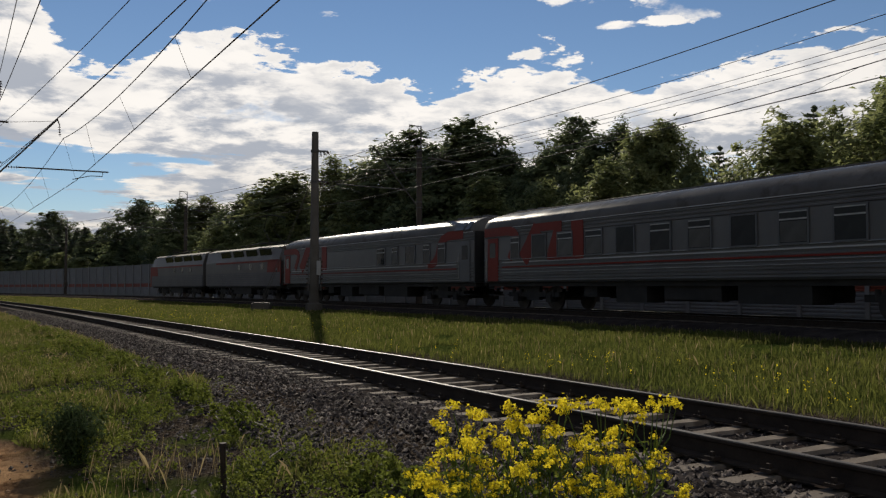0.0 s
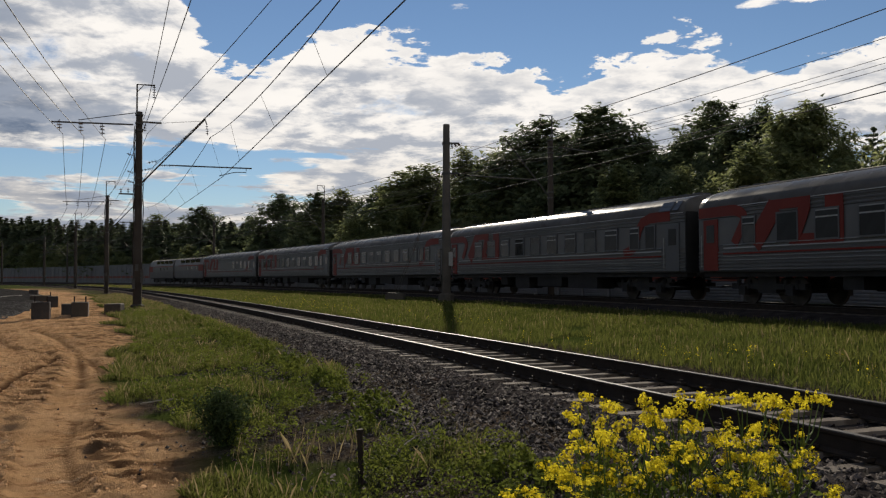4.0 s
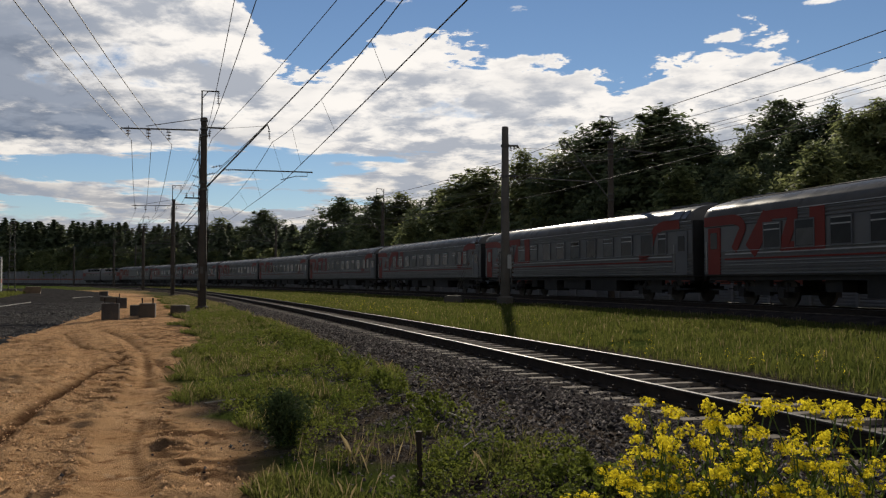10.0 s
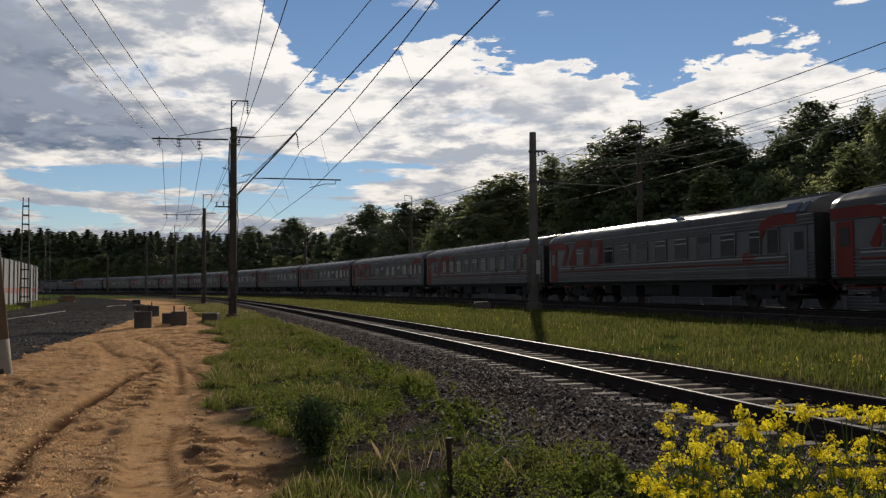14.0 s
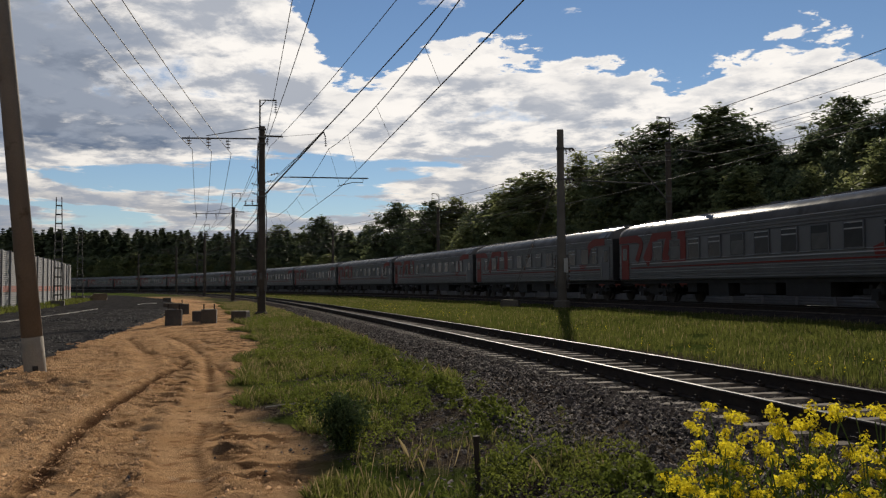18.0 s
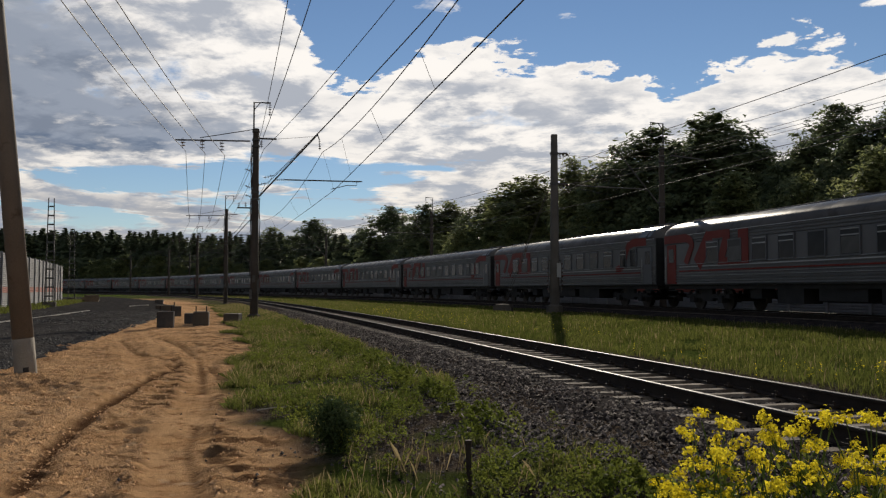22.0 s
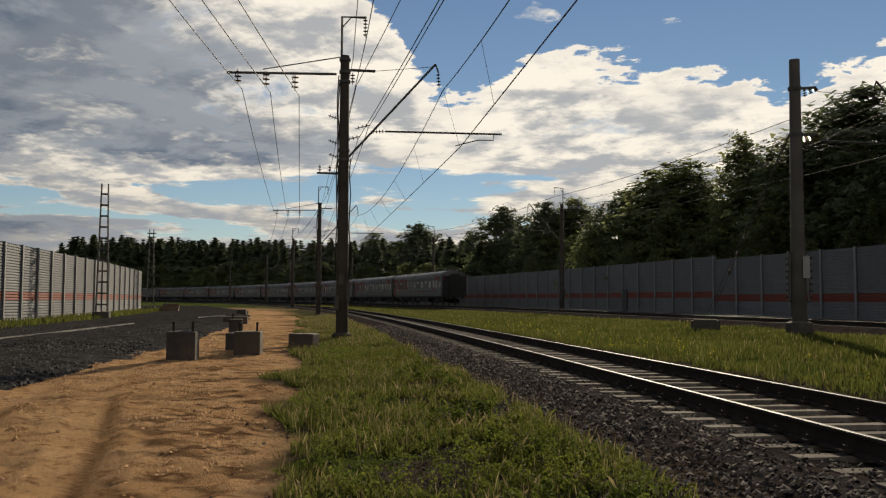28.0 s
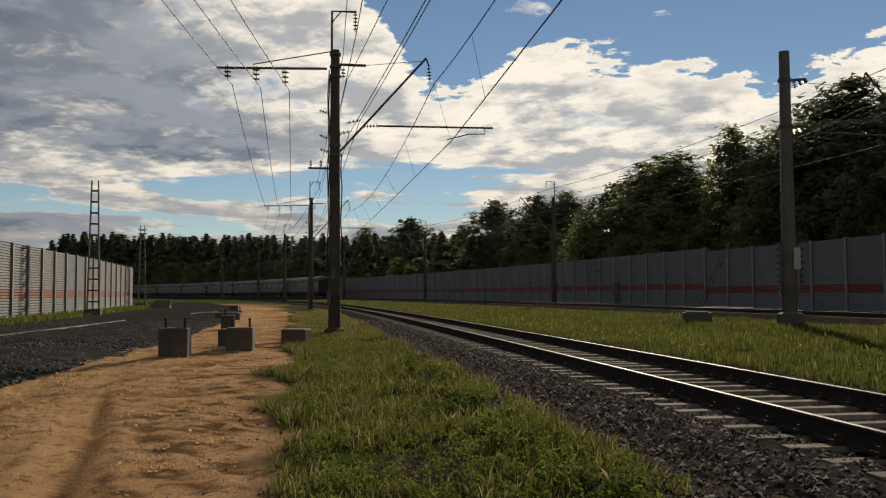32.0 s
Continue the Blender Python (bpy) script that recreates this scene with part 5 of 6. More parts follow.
        if red_rear:
            shapes = shapes + [band([(-HALF + 0.9, 3.38), (-HALF + 2.2, 3.36), (-HALF + 2.75, 3.2), (-HALF + 3.0, 2.9), (-HALF + 3.2, 2.4), (-HALF + 3.5, 2.1), (-HALF + 4.1, 1.92)], 0.42)]
        for k, bnd in enumerate(shapes):
            part("painted_band", strip(bnd, sx * (1.529 + 0.003 * (k % 2))), CAR_RED, car, "bold red painted band")
    for y in (-8.5, 8.5):
        build_bogie(car, y)
    part("sole_bar", Geo().box(-1.35, -HALF + 0.1, 0.95, 1.35, HALF - 0.1, 1.13), UNDER, car, "black underframe")
    for x0, y0, x1, y1, z0 in ((-1.3, -5.2, -0.4, -2.6, 0.42), (-1.25, -1.9, -0.5, 0.6, 0.5), (-1.3, 1.4, -0.5, 3.0, 0.38), (0.4, -4.6, 1.3, -1.2, 0.45), (0.5, 0.2, 1.3, 3.4, 0.42), (-1.2, 4.2, -0.6, 5.0, 0.55)):
        part("equipment_box", Geo().box(x0, y0, z0, x1, y1, 0.96), UNDER, car, "dark underfloor box")
    part("tank", Geo().tube([(0.0, -5.4, 0.72), (0.0, 4.8, 0.72)], 0.24, 12), UNDER, car)
    for e in (-1, 1):
        part("end_wall", Geo().box(-1.49, e * HALF - 0.02, 1.15, 1.49, e * (HALF + 0.03), 3.5), RUBBER, car, "dark end wall")
        part("bellows", Geo().box(-0.62, e * HALF, 1.0, 0.62, e * (HALF + 0.42), 3.6).box(-0.5, e * HALF, 3.6, 0.5, e * (HALF + 0.40), 3.75), RUBBER, car, "black rubber gangway bellows")
        part("coupler", Geo().box(-0.14, e * HALF - 0.5, 0.92, 0.14, e * (HALF + 0.46), 1.18), UNDER, car)
        for sx in (-1, 1):
            part("buffer", Geo().tube([(sx * 0.9, e * HALF, 1.06), (sx * 0.9, e * (HALF + 0.36), 1.06), (sx * 0.9, e * (HALF + 0.4), 1.06)], [0.09, 0.09, 0.21], 10), UNDER, car)
    if tail:
        for sx in (-1, 1):
            part("tail_lamp", Geo().tube([(sx * 1.22, -HALF - 0.03, 3.15), (sx * 1.22, -HALF - 0.09, 3.15)], 0.07, 10), LAMP_RED, car, "round red tail lamp")
        part("end_door", Geo().box(-0.4, -HALF - 0.46, 1.1, 0.4, -HALF - 0.42, 3.1), UNDER, car, "closed end door")
    return car


def build_loco():
    """Two coupled sections; local y forwards, the outer cabs at both ends."""
    loco = tagged(new("locomotive"), "grey and red two-section electric locomotive with dark windows", "locomotive")
    upper = surface("loco_grey", (0.070, 0.064, 0.062), (0.105, 0.096, 0.092), 0.8, 0.45, 0.1, 0.05, 25, stain=((0.11, 0.10, 0.095), 1.2, 0.58))
    lower = surface("loco_blue_grey", (0.055, 0.054, 0.064), (0.085, 0.082, 0.094), 0.8, 0.5, 0.1, 0.05, 25)
    for sec in (-1, 1):
        y0, y1 = (0.35, 15.45) if sec > 0 else (-15.45, -0.35)
        lo, hi = min(y0, y1), max(y0, y1)
        nose = hi if sec > 0 else lo
        inn = lo if sec > 0 else hi
        g = Geo()
        prof = [(1.46, 1.05), (1.5, 2.2), (1.5, 2.9), (1.28, 3.75), (0.7, 3.95), (0.0, 4.0)]
        prof = prof + [(-x, z) for x, z in prof[-2::-1]]
        n = len(prof)
        for y, k, d in ((inn, 1.0, 0), (nose - sec * 1.6, 1.0, 0), (nose - sec * 0.35, 0.97, 0), (nose, 0.90, -0.25)):
            g.v += [Vector((x * k, y, 1.05 + (z - 1.05) * (k if z > 2.5 else 1))) for x, z in prof]
        for r in range(3):
            for j in range(n):
                a, b = r * n + j, r * n + (j + 1) % n
                g.f.append((a, b, b + n, a + n) if sec > 0 else (a, a + n, b + n, b))
        g.f += [tuple(range(n)), tuple(range(3 * n, 4 * n))[::-1]]
        body = part("section_body", g, upper, loco, "grey locomotive body section")
        part("roof_deck", Geo().sweep([(1.27, 3.80), (0.72, 3.985), (0.0, 4.03), (-0.72, 3.985), (-1.27, 3.80)], [(0, lo + 0.1, 0, 1, 0), (0, hi - 0.5 if sec > 0 else hi - 0.1, 0, 1, 0)]), UNDER, body, "sooty dark roof")
        for sx in (-1, 1):
            part("skirt", Geo().box(sx * 1.47 - 0.05, lo + 0.1, 1.0, sx * 1.47 + 0.05, hi - 0.4, 2.0), lower, body, "dark ribbed lower side")
            for k in range(6):
                part("rib", Geo().box(sx * 1.53 - 0.015, lo + 0.2, 1.12 + 0.15 * k, sx * 1.53 + 0.015, hi - 0.5, 1.16 + 0.15 * k), upper, body)
            gg = Geo()
            decal(gg, [(nose, 1.2), (nose - sec * 2.6, 1.2), (nose - sec * 2.2, 2.9), (nose, 2.9)], sx * 1.505)
            part("cab_panel", gg, CAR_RED, body, "red cab side")
            gg = Geo()
            decal(gg, [(lo + 0.2, 2.75), (hi - 2.4, 2.75), (hi - 2.4, 2.88), (lo + 0.2, 2.88)], sx * 1.505)
            part("side_stripe", gg, CAR_RED, body)
            for k in range(4):
                y = lo + 1.6 + k * 2.6 + (1.2 if sec < 0 else 0)
                part("engine_window", Geo().box(-1.0, -0.03, -0.40, 1.0, 0.03, 0.40), PANE, body, "large dark sloping window", at=pose(sx * 1.40, y, 3.32, 0, 0, 90) @ pose(0, 0, 0, 14 * sx, 0, 0))
            for k in range(3):
                part("porthole", Geo().box(sx * 1.51 - 0.01, lo + 3.0 + 2.2 * k, 2.25, sx * 1.51 + 0.01, lo + 3.5 + 2.2 * k, 2.65), PANE, body)
        part("front_window", Geo().box(-1.15, nose - 0.03, 2.55, 1.15, nose + sec * 0.03, 3.3), PANE, body, "dark windscreen")
        part("nose_plate", Geo().box(-1.3, nose - 0.02, 1.05, 1.3, nose + sec * 0.04, 2.45), CAR_RED, body, "red nose plate")
        for y in (lo + 3.2, hi - 3.2):
            build_bogie(loco, y)
        part("underframe", Geo().box(-1.3, lo + 0.2, 0.85, 1.3, hi - 0.2, 1.06), UNDER, body)
        part("battery_box", Geo().box(-1.3, (lo + hi) / 2 - 1.8, 0.4, 1.3, (lo + hi) / 2 + 1.8, 0.9), UNDER, body)
        yb = (lo + hi) / 2 + sec * 2.8
        pan = part("pantograph", Geo().box(-0.8, yb - 0.9, 4.2, -0.72, yb + 0.9, 4.26).box(0.72, yb - 0.9, 4.2, 0.8, yb + 0.9, 4.26).box(-0.8, yb - 0.9, 4.2, 0.8, yb - 0.84, 4.26).box(-0.8, yb + 0.84, 4.2, 0.8, yb + 0.9, 4.26), UNDER, loco, "folded pantograph")
        raised = sec < 0
        top = 6.35 if raised else 4.5
        for sx in (-0.55, 0.55):
            part("arm", Geo().tube([(sx, yb - 0.8, 4.26), (sx * 0.7, yb + 0.9, (4.3 + top) / 2), (sx * 0.9, yb, top)], 0.03, 6), UNDER, pan)
        part("collector", Geo().tube([(-0.95, yb, top - 0.12), (-0.6, yb, top), (0.6, yb, top), (0.95, yb, top - 0.12)], 0.04, 6), UNDER, pan)
        for k in range(5):
            part("roof_insulator", insulator(Geo(), (0.4 * (-1) ** k, lo + 2 + 2.3 * k, 3.9), (0.4 * (-1) ** k, lo + 2 + 2.3 * k, 4.25), 0.1, 3), INSULATOR, body)
        part("roof_bus", Geo().tube([(0.4, lo + 1.5, 4.28), (-0.4, lo + 5, 4.3), (0.4, hi - 3, 4.28)], 0.03, 6), UNDER, body)
    part("joint_bellows", Geo().box(-1.2, -0.36, 1.1, 1.2, 0.36, 3.7), RUBBER, loco)
    return loco


WIN_A = [(9.26, False)] + [(7.5 - 1.76 * k, True) for k in range(10)] + [(-9.6, False)]
WIN_B = [(8.9, False)] + [(7.0 - 1.75 * k, True) for k in range(8)] + [(-7.0, False), (-8.1, False), (-9.1, False)]
WIN_C = [(-2.67, True), (-4.25, False), (-5.9, True), (-7.55, False), (-9.0, False)]
coach_a = build_coach("coach", "grey ribbed passenger coach with red emblem and dark windows", WIN_A, True, blinds=(2, 3, 6, 8))
coach_b = build_coach("coach", "grey ribbed passenger coach with a slanted red stripe", WIN_B, True, blinds=(0, 4, 5, 9))
WIN_D = [(7.35 - 1.76 * k, True) for k in range(9)] + [(-8.5, False), (-9.6, False)]
coach_e = build_coach("coach", "grey ribbed passenger coach with broad red lettering shapes", WIN_D, True, blinds=(1, 4, 7))
coach_c = build_coach("luggage_coach", "grey ribbed coach with few windows behind the locomotive", WIN_C, True, blinds=(1,))
coach_d = build_coach("coach", "last grey passenger coach with dark end and red lamps", WIN_D, True, tail=True, blinds=(1, 5, 7))
locomotive = build_loco()
ORDER = [coach_c, coach_a, coach_b, coach_e] + [None] * 12 + [coach_d]
for k in range(4, 16):
    ORDER[k] = copy_thing((coach_e, coach_b, coach_a, coach_e, coach_b)[k % 5], pose(0, 0, 0))
SPEED, FIRST, PITCH = 17.0, 31.0, 24.54


def stand(s, wheelbase):
    """Pose of a vehicle whose middle is at s, carried by its two bogies."""
    x0, y0, _ = FAR.at(s - wheelbase / 2)
    x1, y1, _ = FAR.at(s + wheelbase / 2)
    return pose((x0 + x1) / 2, (y0 + y1) / 2, FAR_HEAD, 0, 0, math.degrees(math.atan2(-(x1 - x0), y1 - y0)))


def motions():
    times = [i / 2 for i in range(65)]
    for k, ob in enumerate(ORDER):
        walk(ob, [(t, stand(FIRST + SPEED * t - PITCH * (k + 0.5), 17.0)) for t in times])
    walk(locomotive, [(t, stand(FIRST + SPEED * t + 15.8, 19.0)) for t in times])


# ---- trees ----
def quads(centres, size, normal_bias, stretch=1.5, rng=RNG, droop=0.0):
    """Leaf quads of random turn round their centres; normal_bias lifts their normals upward."""
    n = len(centres)
    d = rng.normal(0, 1, (n, 3))
    d[:, 2] -= droop
    d /= np.linalg.norm(d, axis=1)[:, None]
    k = rng.normal(0, 1, (n, 3))
    k[:, 2] += normal_bias
    e = np.cross(d, k)
    e /= np.linalg.norm(e, axis=1)[:, None] + 1e-9
    s = (np.asarray(size) * rng.uniform(0.6, 1.35, n))[:, None]
    a, b = d * s * stretch * 0.5, e * s * 0.5
    V = np.stack([centres - a, centres + b * 0.9, centres + a, centres - b * 0.9], 1).reshape(-1, 3)
    return V, np.arange(4 * n).reshape(n, 4)


def needles(centres, size, rng, stretch=1.8, rise=0.6, face=None):
    """One small triangle a leaf; face: the way that its outer side looks, more or less."""
    n = len(centres)
    d = rng.normal(0, 1, (n, 3))
    d /= np.linalg.norm(d, axis=1)[:, None]
    k = rng.normal(0, 1, (n, 3))
    k[:, 2] += rise
    if face is not None:
        k = 0.75 * k + 1.6 * face
        k /= np.linalg.norm(k, axis=1)[:, None]
        d -= k * np.sum(d * k, 1)[:, None]
        d /= np.linalg.norm(d, axis=1)[:, None] + 1e-9
    e = np.cross(d, k)
    e /= np.linalg.norm(e, axis=1)[:, None] + 1e-9
    s = (np.asarray(size) * rng.uniform(0.55, 1.4, n))[:, None]
    a, b = d * s * stretch * 0.5, e * s * 0.62
    V = np.stack([centres - a - b * 0.7, centres - a * 0.6 + b, centres + a * 1.1], 1).reshape(-1, 3)
    return V, np.arange(3 * n).reshape(n, 3)


def leafy_tree(name, label, height, spread, leaf, bark, clumps, per, size, seed, low=0.22, droop=0.0, lean=0.0, cores=24, inner=0.20):
    """Tapered trunk, limbs and a broken crown of many leaves."""
    rng = np.random.default_rng(seed)
    tree = tagged(new(name), label, "tree", group="trees behind the barrier")
    g = Geo()
    n = 7
    wob = np.cumsum(rng.normal(0, 0.12, (n, 2)), 0)
    trunk = [Vector((wob[k, 0] + lean * (k / n) ** 2, wob[k, 1], height * 0.86 * k / (n - 1))) for k in range(n)]
    r0 = height * 0.0125
    g.tube(trunk, [r0 * (1 - 0.85 * k / (n - 1)) + 0.015 for k in range(n)], 8)
    tips = []
    clumps, per = int(clumps * 2.3), per / 2.1
    for k in range(clumps):
        t = low + (1 - low) * ((k + rng.random()) / clumps) ** 0.85
        z = height * t
        prof = math.sin(math.pi * min(1, max(0.05, (t - low) / (1 - low))) ** 0.70) ** 0.52
        an = k * 2.4 + rng.normal(0, 0.5)
        wisp = rng.random() < 0.10
        rad = spread * prof * (rng.uniform(1.05, 1.32) if wisp else rng.uniform(0.30, 1.12))
        base = trunk[0].lerp(trunk[-1], min(0.98, max(0.05, t * 0.95 - 0.08)))
        tip = Vector((base.x + math.cos(an) * rad, base.y + math.sin(an) * rad, z + rng.normal(0, 0.42) - droop * rad * 0.3))
        tips.append((tip, 0.26 if wisp else 0.30 + 0.60 * rng.random() ** 1.4))
        if k % 5 == 0 and rad > 0.5:
            mid = base.lerp(tip, 0.55) + Vector((0, 0, 0.25))
            g.tube([base, mid, tip], [r0 * 0.28, r0 * 0.16, 0.012], 5, False)
    part("trunk", g, bark, tree, "forked trunk", smooth=True)
    C = []
    for tip, r in tips:
        m = int(per * rng.uniform(0.6, 1.3))
        off = rng.normal(0, 1, (m, 3))
        off *= (rng.random(m) ** 0.6 * 1.15 / np.linalg.norm(off, axis=1))[:, None] * np.array([r, r, r * (0.8 + 0.5 * droop)])
        off[:, 2] -= droop * np.abs(rng.normal(0, 0.8, m))
        C.append(np.array(tip) + off)
    C = np.concatenate(C)
    S = np.full(len(C), size)
    # broad inner sprays close the crown
    core = np.concatenate([np.array(t) * np.array([0.72, 0.72, 0.97]) + rng.normal(0, 0.45, (max(3, cores // 2), 3)) for t, _ in tips])
    C, S = np.concatenate([C, core]), np.concatenate([S, np.full(len(core), inner)])
    C[:, 2] = np.maximum(C[:, 2], 0.3)
    away = C - np.array([lean * 0.3, 0, height * 0.5])
    away[:, 2] *= 0.5
    away /= np.linalg.norm(away, axis=1)[:, None] + 1e-6
    V, F = needles(C, S, rng, 1.8, 0.6, away)
    ob = part("crown", fast_mesh("crown", V, F, leaf), leaf, tree)
    return tree


def spruce(name, label, height, width, seed, whorls=26, boughs=7):
    rng = np.random.default_rng(seed)
    tree = tagged(new(name), label, "tree", group="conifers of the far wood")
    part("trunk", Geo().tube([(0, 0, 0), (0.05, 0, height * 0.5), (0, 0.05, height * 0.98)], [height * 0.011, height * 0.007, 0.02], 7), BARK, tree, smooth=True)
    C = []
    for k in range(whorls):
        t = 0.10 + 0.90 * k / (whorls - 1)
        r = width * ((1 - t) ** 0.85 + 0.02) * rng.uniform(0.75, 1.1)
        for j in range(boughs):
            an = 6.283 * (j + rng.random()) / boughs
            for q in np.linspace(0.25, 1.0, 5):
                C.append((math.cos(an) * r * q, math.sin(an) * r * q, height * t - 0.22 * r * q + rng.normal(0, 0.12), (0.28 + 0.75 * (1 - t) ** 0.8) * width / 2.7))
    C = np.array(C)
    away = C[:, :3] * np.array([1, 1, 0]) + np.array([0, 0, 0.4])
    away /= np.linalg.norm(away, axis=1)[:, None]
    V, F = needles(C[:, :3], C[:, 3] * 1.1, rng, 1.7, 0.2, away)
    part("crown", fast_mesh("crown", V, F, LEAF_C), LEAF_C, tree)
    return tree


def pine_tree(name, label, height, width, seed, low=0.25, lean=0.0):
    """Bare lower trunk, uneven layered boughs with upturned needle tufts, and gaps between them."""
    rng = np.random.default_rng(seed)
    tree = tagged(new(name), label, "tree", group="trees behind the barrier")
    g = Geo()

    def stem(t):
        return Vector((lean * t * t + 0.12 * math.sin(3.0 * t + seed), 0.1 * math.sin(4.1 * t), height * t))

    g.tube([stem(k / 8) for k in range(9)], [height * 0.012 * (1 - 0.9 * k / 8) + 0.01 for k in range(9)], 8)
    C, S = [], []
    levels = 27
    for k in range(levels):
        t = low + (1.0 - low) * (k / (levels - 1)) ** 0.9
        for j in range(rng.integers(4, 8)):
            an = rng.uniform(0, 6.283)
            r = width * (0.10 + (1 - t) ** 0.75) * rng.uniform(0.3, 1.25)
            base = stem(min(t, 0.985))
            tip = base + Vector((math.cos(an) * r, math.sin(an) * r, rng.uniform(-0.1, 0.28) * r))
            if r > 0.6:
                g.tube([base, base.lerp(tip, 0.5) - Vector((0, 0, 0.06 * r)), tip], [0.05, 0.03, 0.01], 4, False)
            m = int(20 + 55 * r)
            q = rng.uniform(0.25, 1.08, m)[:, None] ** 0.7
            P = np.array(base) * (1 - q) + np.array(tip) * q + rng.normal(0, 1, (m, 3)) * np.array([0.11, 0.11, 0.05]) * (0.4 + 0.4 * r)
            P[:, 2] += 0.08 * rng.random(m)
            C.append(P)
            S.append(np.full(m, 0.11))
    part("trunk", g, BARK, tree, "bare reddish trunk", smooth=True)
    C, S = np.concatenate(C), np.concatenate(S)
    V, F = needles(C, S, rng, 2.3, 0.3)
    part("crown", fast_mesh("crown", V, F, LEAF_C), LEAF_C, tree)
    return tree


oak = leafy_tree("broadleaf_tree", "dense dark green broadleaf tree behind the barrier", 14.0, 3.6, LEAF_B, BARK, 120, 125, 0.155, 1)
lime = leafy_tree("broadleaf_tree", "full round green broadleaf tree behind the barrier", 13.0, 3.2, LEAF_B, BARK, 110, 125, 0.155, 2, 0.15)
birch = leafy_tree("birch_tree", "loose drooping birch with light green leaves", 14.0, 2.3, LEAF_A, BARK_BIRCH, 100, 110, 0.15, 3, 0.25, 0.6)
aspen = leafy_tree("aspen_tree", "tall narrow green tree with uneven crown", 14.0, 2.0, LEAF_A, BARK, 95, 100, 0.16, 4, 0.18, 0.15)
maple = leafy_tree("young_maple", "sunlit yellowish green young maple behind the barrier", 9.0, 2.7, LEAF_A, BARK, 80, 110, 0.12, 5, 0.12, 0.1, cores=10, inner=0.2)
willow = leafy_tree("willow_tree", "broad sunlit yellowish green willow above the train", 12.0, 3.6, LEAF_A, BARK, 130, 150, 0.13, 15, 0.10, 0.25, cores=10, inner=0.24)
back_a = leafy_tree("broadleaf_tree", "dark broadleaf tree deep in the wood", 14.0, 3.6, LEAF_B, BARK, 60, 70, 0.24, 21, 0.1, cores=10, inner=0.26)
back_b = leafy_tree("aspen_tree", "slim green tree deep in the wood", 14.0, 2.6, LEAF_A, BARK, 56, 66, 0.23, 22, 0.1, 0.2, cores=10, inner=0.25)
spr = spruce("spruce_tree", "dark pointed spruce of the far wood", 19.0, 2.7, 6)
spr2 = spruce("spruce_tree", "dark slim spruce of the far wood", 18.0, 2.2, 7, 24, 7)
pine = pine_tree("pine_tree", "tall dark pine with broken needle crown", 15.0, 3.4, 8, 0.22, 0.9)
KINDS = {"o": (oak, 14.0), "l": (lime, 13.0), "b": (birch, 14.0), "a": (aspen, 14.0), "m": (maple, 9.0), "w": (willow, 12.0), "s": (spr, 19.0), "t": (spr2, 18.0), "p": (pine, 15.0), "x": (back_a, 14.0), "y": (back_b, 14.0)}
used = set()


def plant(kind, x, y, z, height, turn, widen=1.0):
    src, h0 = KINDS[kind]
    k = height / h0
    m = Matrix.LocRotScale((x, y, z), Euler((0, 0, radians(turn))), (k * widen, k * widen, k))
    if kind in used:
        return copy_thing(src, m)
    used.add(kind)
    src.matrix_basis = m
    return src


def behind_wall(az, off):
    """The place off metres behind the right wall's line at a bearing in degrees."""
    ss = np.arange(-40, 330, 0.5)
    x, y, _ = FAR.at(ss, 8.0 + off)
    a = np.degrees(np.arctan2(-x, y))
    s = float(np.interp(az, a, ss))
    x, y, _ = FAR.at(s, 8.0 + off)
    return float(x), float(y)


# crowns that stand out on the skyline: bearing, height angle, metres behind the wall, kind
SKYLINE = [(-29.2, 12.2, 9, "w"), (-28.0, 11.6, 12, "b"), (-27.4, 10.6, 9, "b"), (-26.0, 8.8, 8, "w"), (-24.6, 9.6, 7, "m"), (-23.2, 7.6, 8, "w"), (-21.8, 10.2, 14, "p"), (-23.5, 15.0, 13, "p"), (-20.6, 8.4, 10, "p"), (-24.4, 11.4, 11, "p"), (-25.6, 13.0, 12, "p"), (-21.0, 9.3, 12, "p"), (-19.2, 7.2, 9, "m"), (-17.8, 12.2, 13, "p"), (-16.6, 8.6, 7, "w"), (-14.8, 11.2, 8, "w"), (-13.2, 10.6, 7, "w"), (-11.8, 10.2, 10, "o"),
           (-10.1, 11.5, 9, "o"), (-8.6, 11.0, 13, "l"), (-7.2, 10.7, 10, "o"), (-4.4, 10.6, 11, "o"), (-2.1, 10.1, 10, "l"), (0.2, 9.6, 11, "o"), (2.0, 9.3, 10, "l"), (3.2, 9.1, 9, "o"),
           (4.9, 10.1, 8, "b"), (6.3, 8.7, 9, "b"), (7.5, 8.0, 8, "a"), (9.2, 7.1, 9, "b"), (10.4, 6.9, 8, "a"), (11.4, 6.5, 8, "a"), (12.3, 5.6, 7, "b"), (13.3, 5.3, 9, "l"), (14.7, 5.0, 10, "b"), (15.9, 5.3, 12, "a"),
           (17.0, 4.9, 10, "l"), (17.9, 5.0, 12, "b"), (19.0, 4.6, 12, "o"), (19.9, 4.8, 14, "l"), (21.6, 4.4, 14, "o"), (23.0, 4.2, 16, "b"), (24.5, 4.0, 18, "l"), (26.0, 3.9, 18, "o"), (27.5, 3.7, 20, "a")]
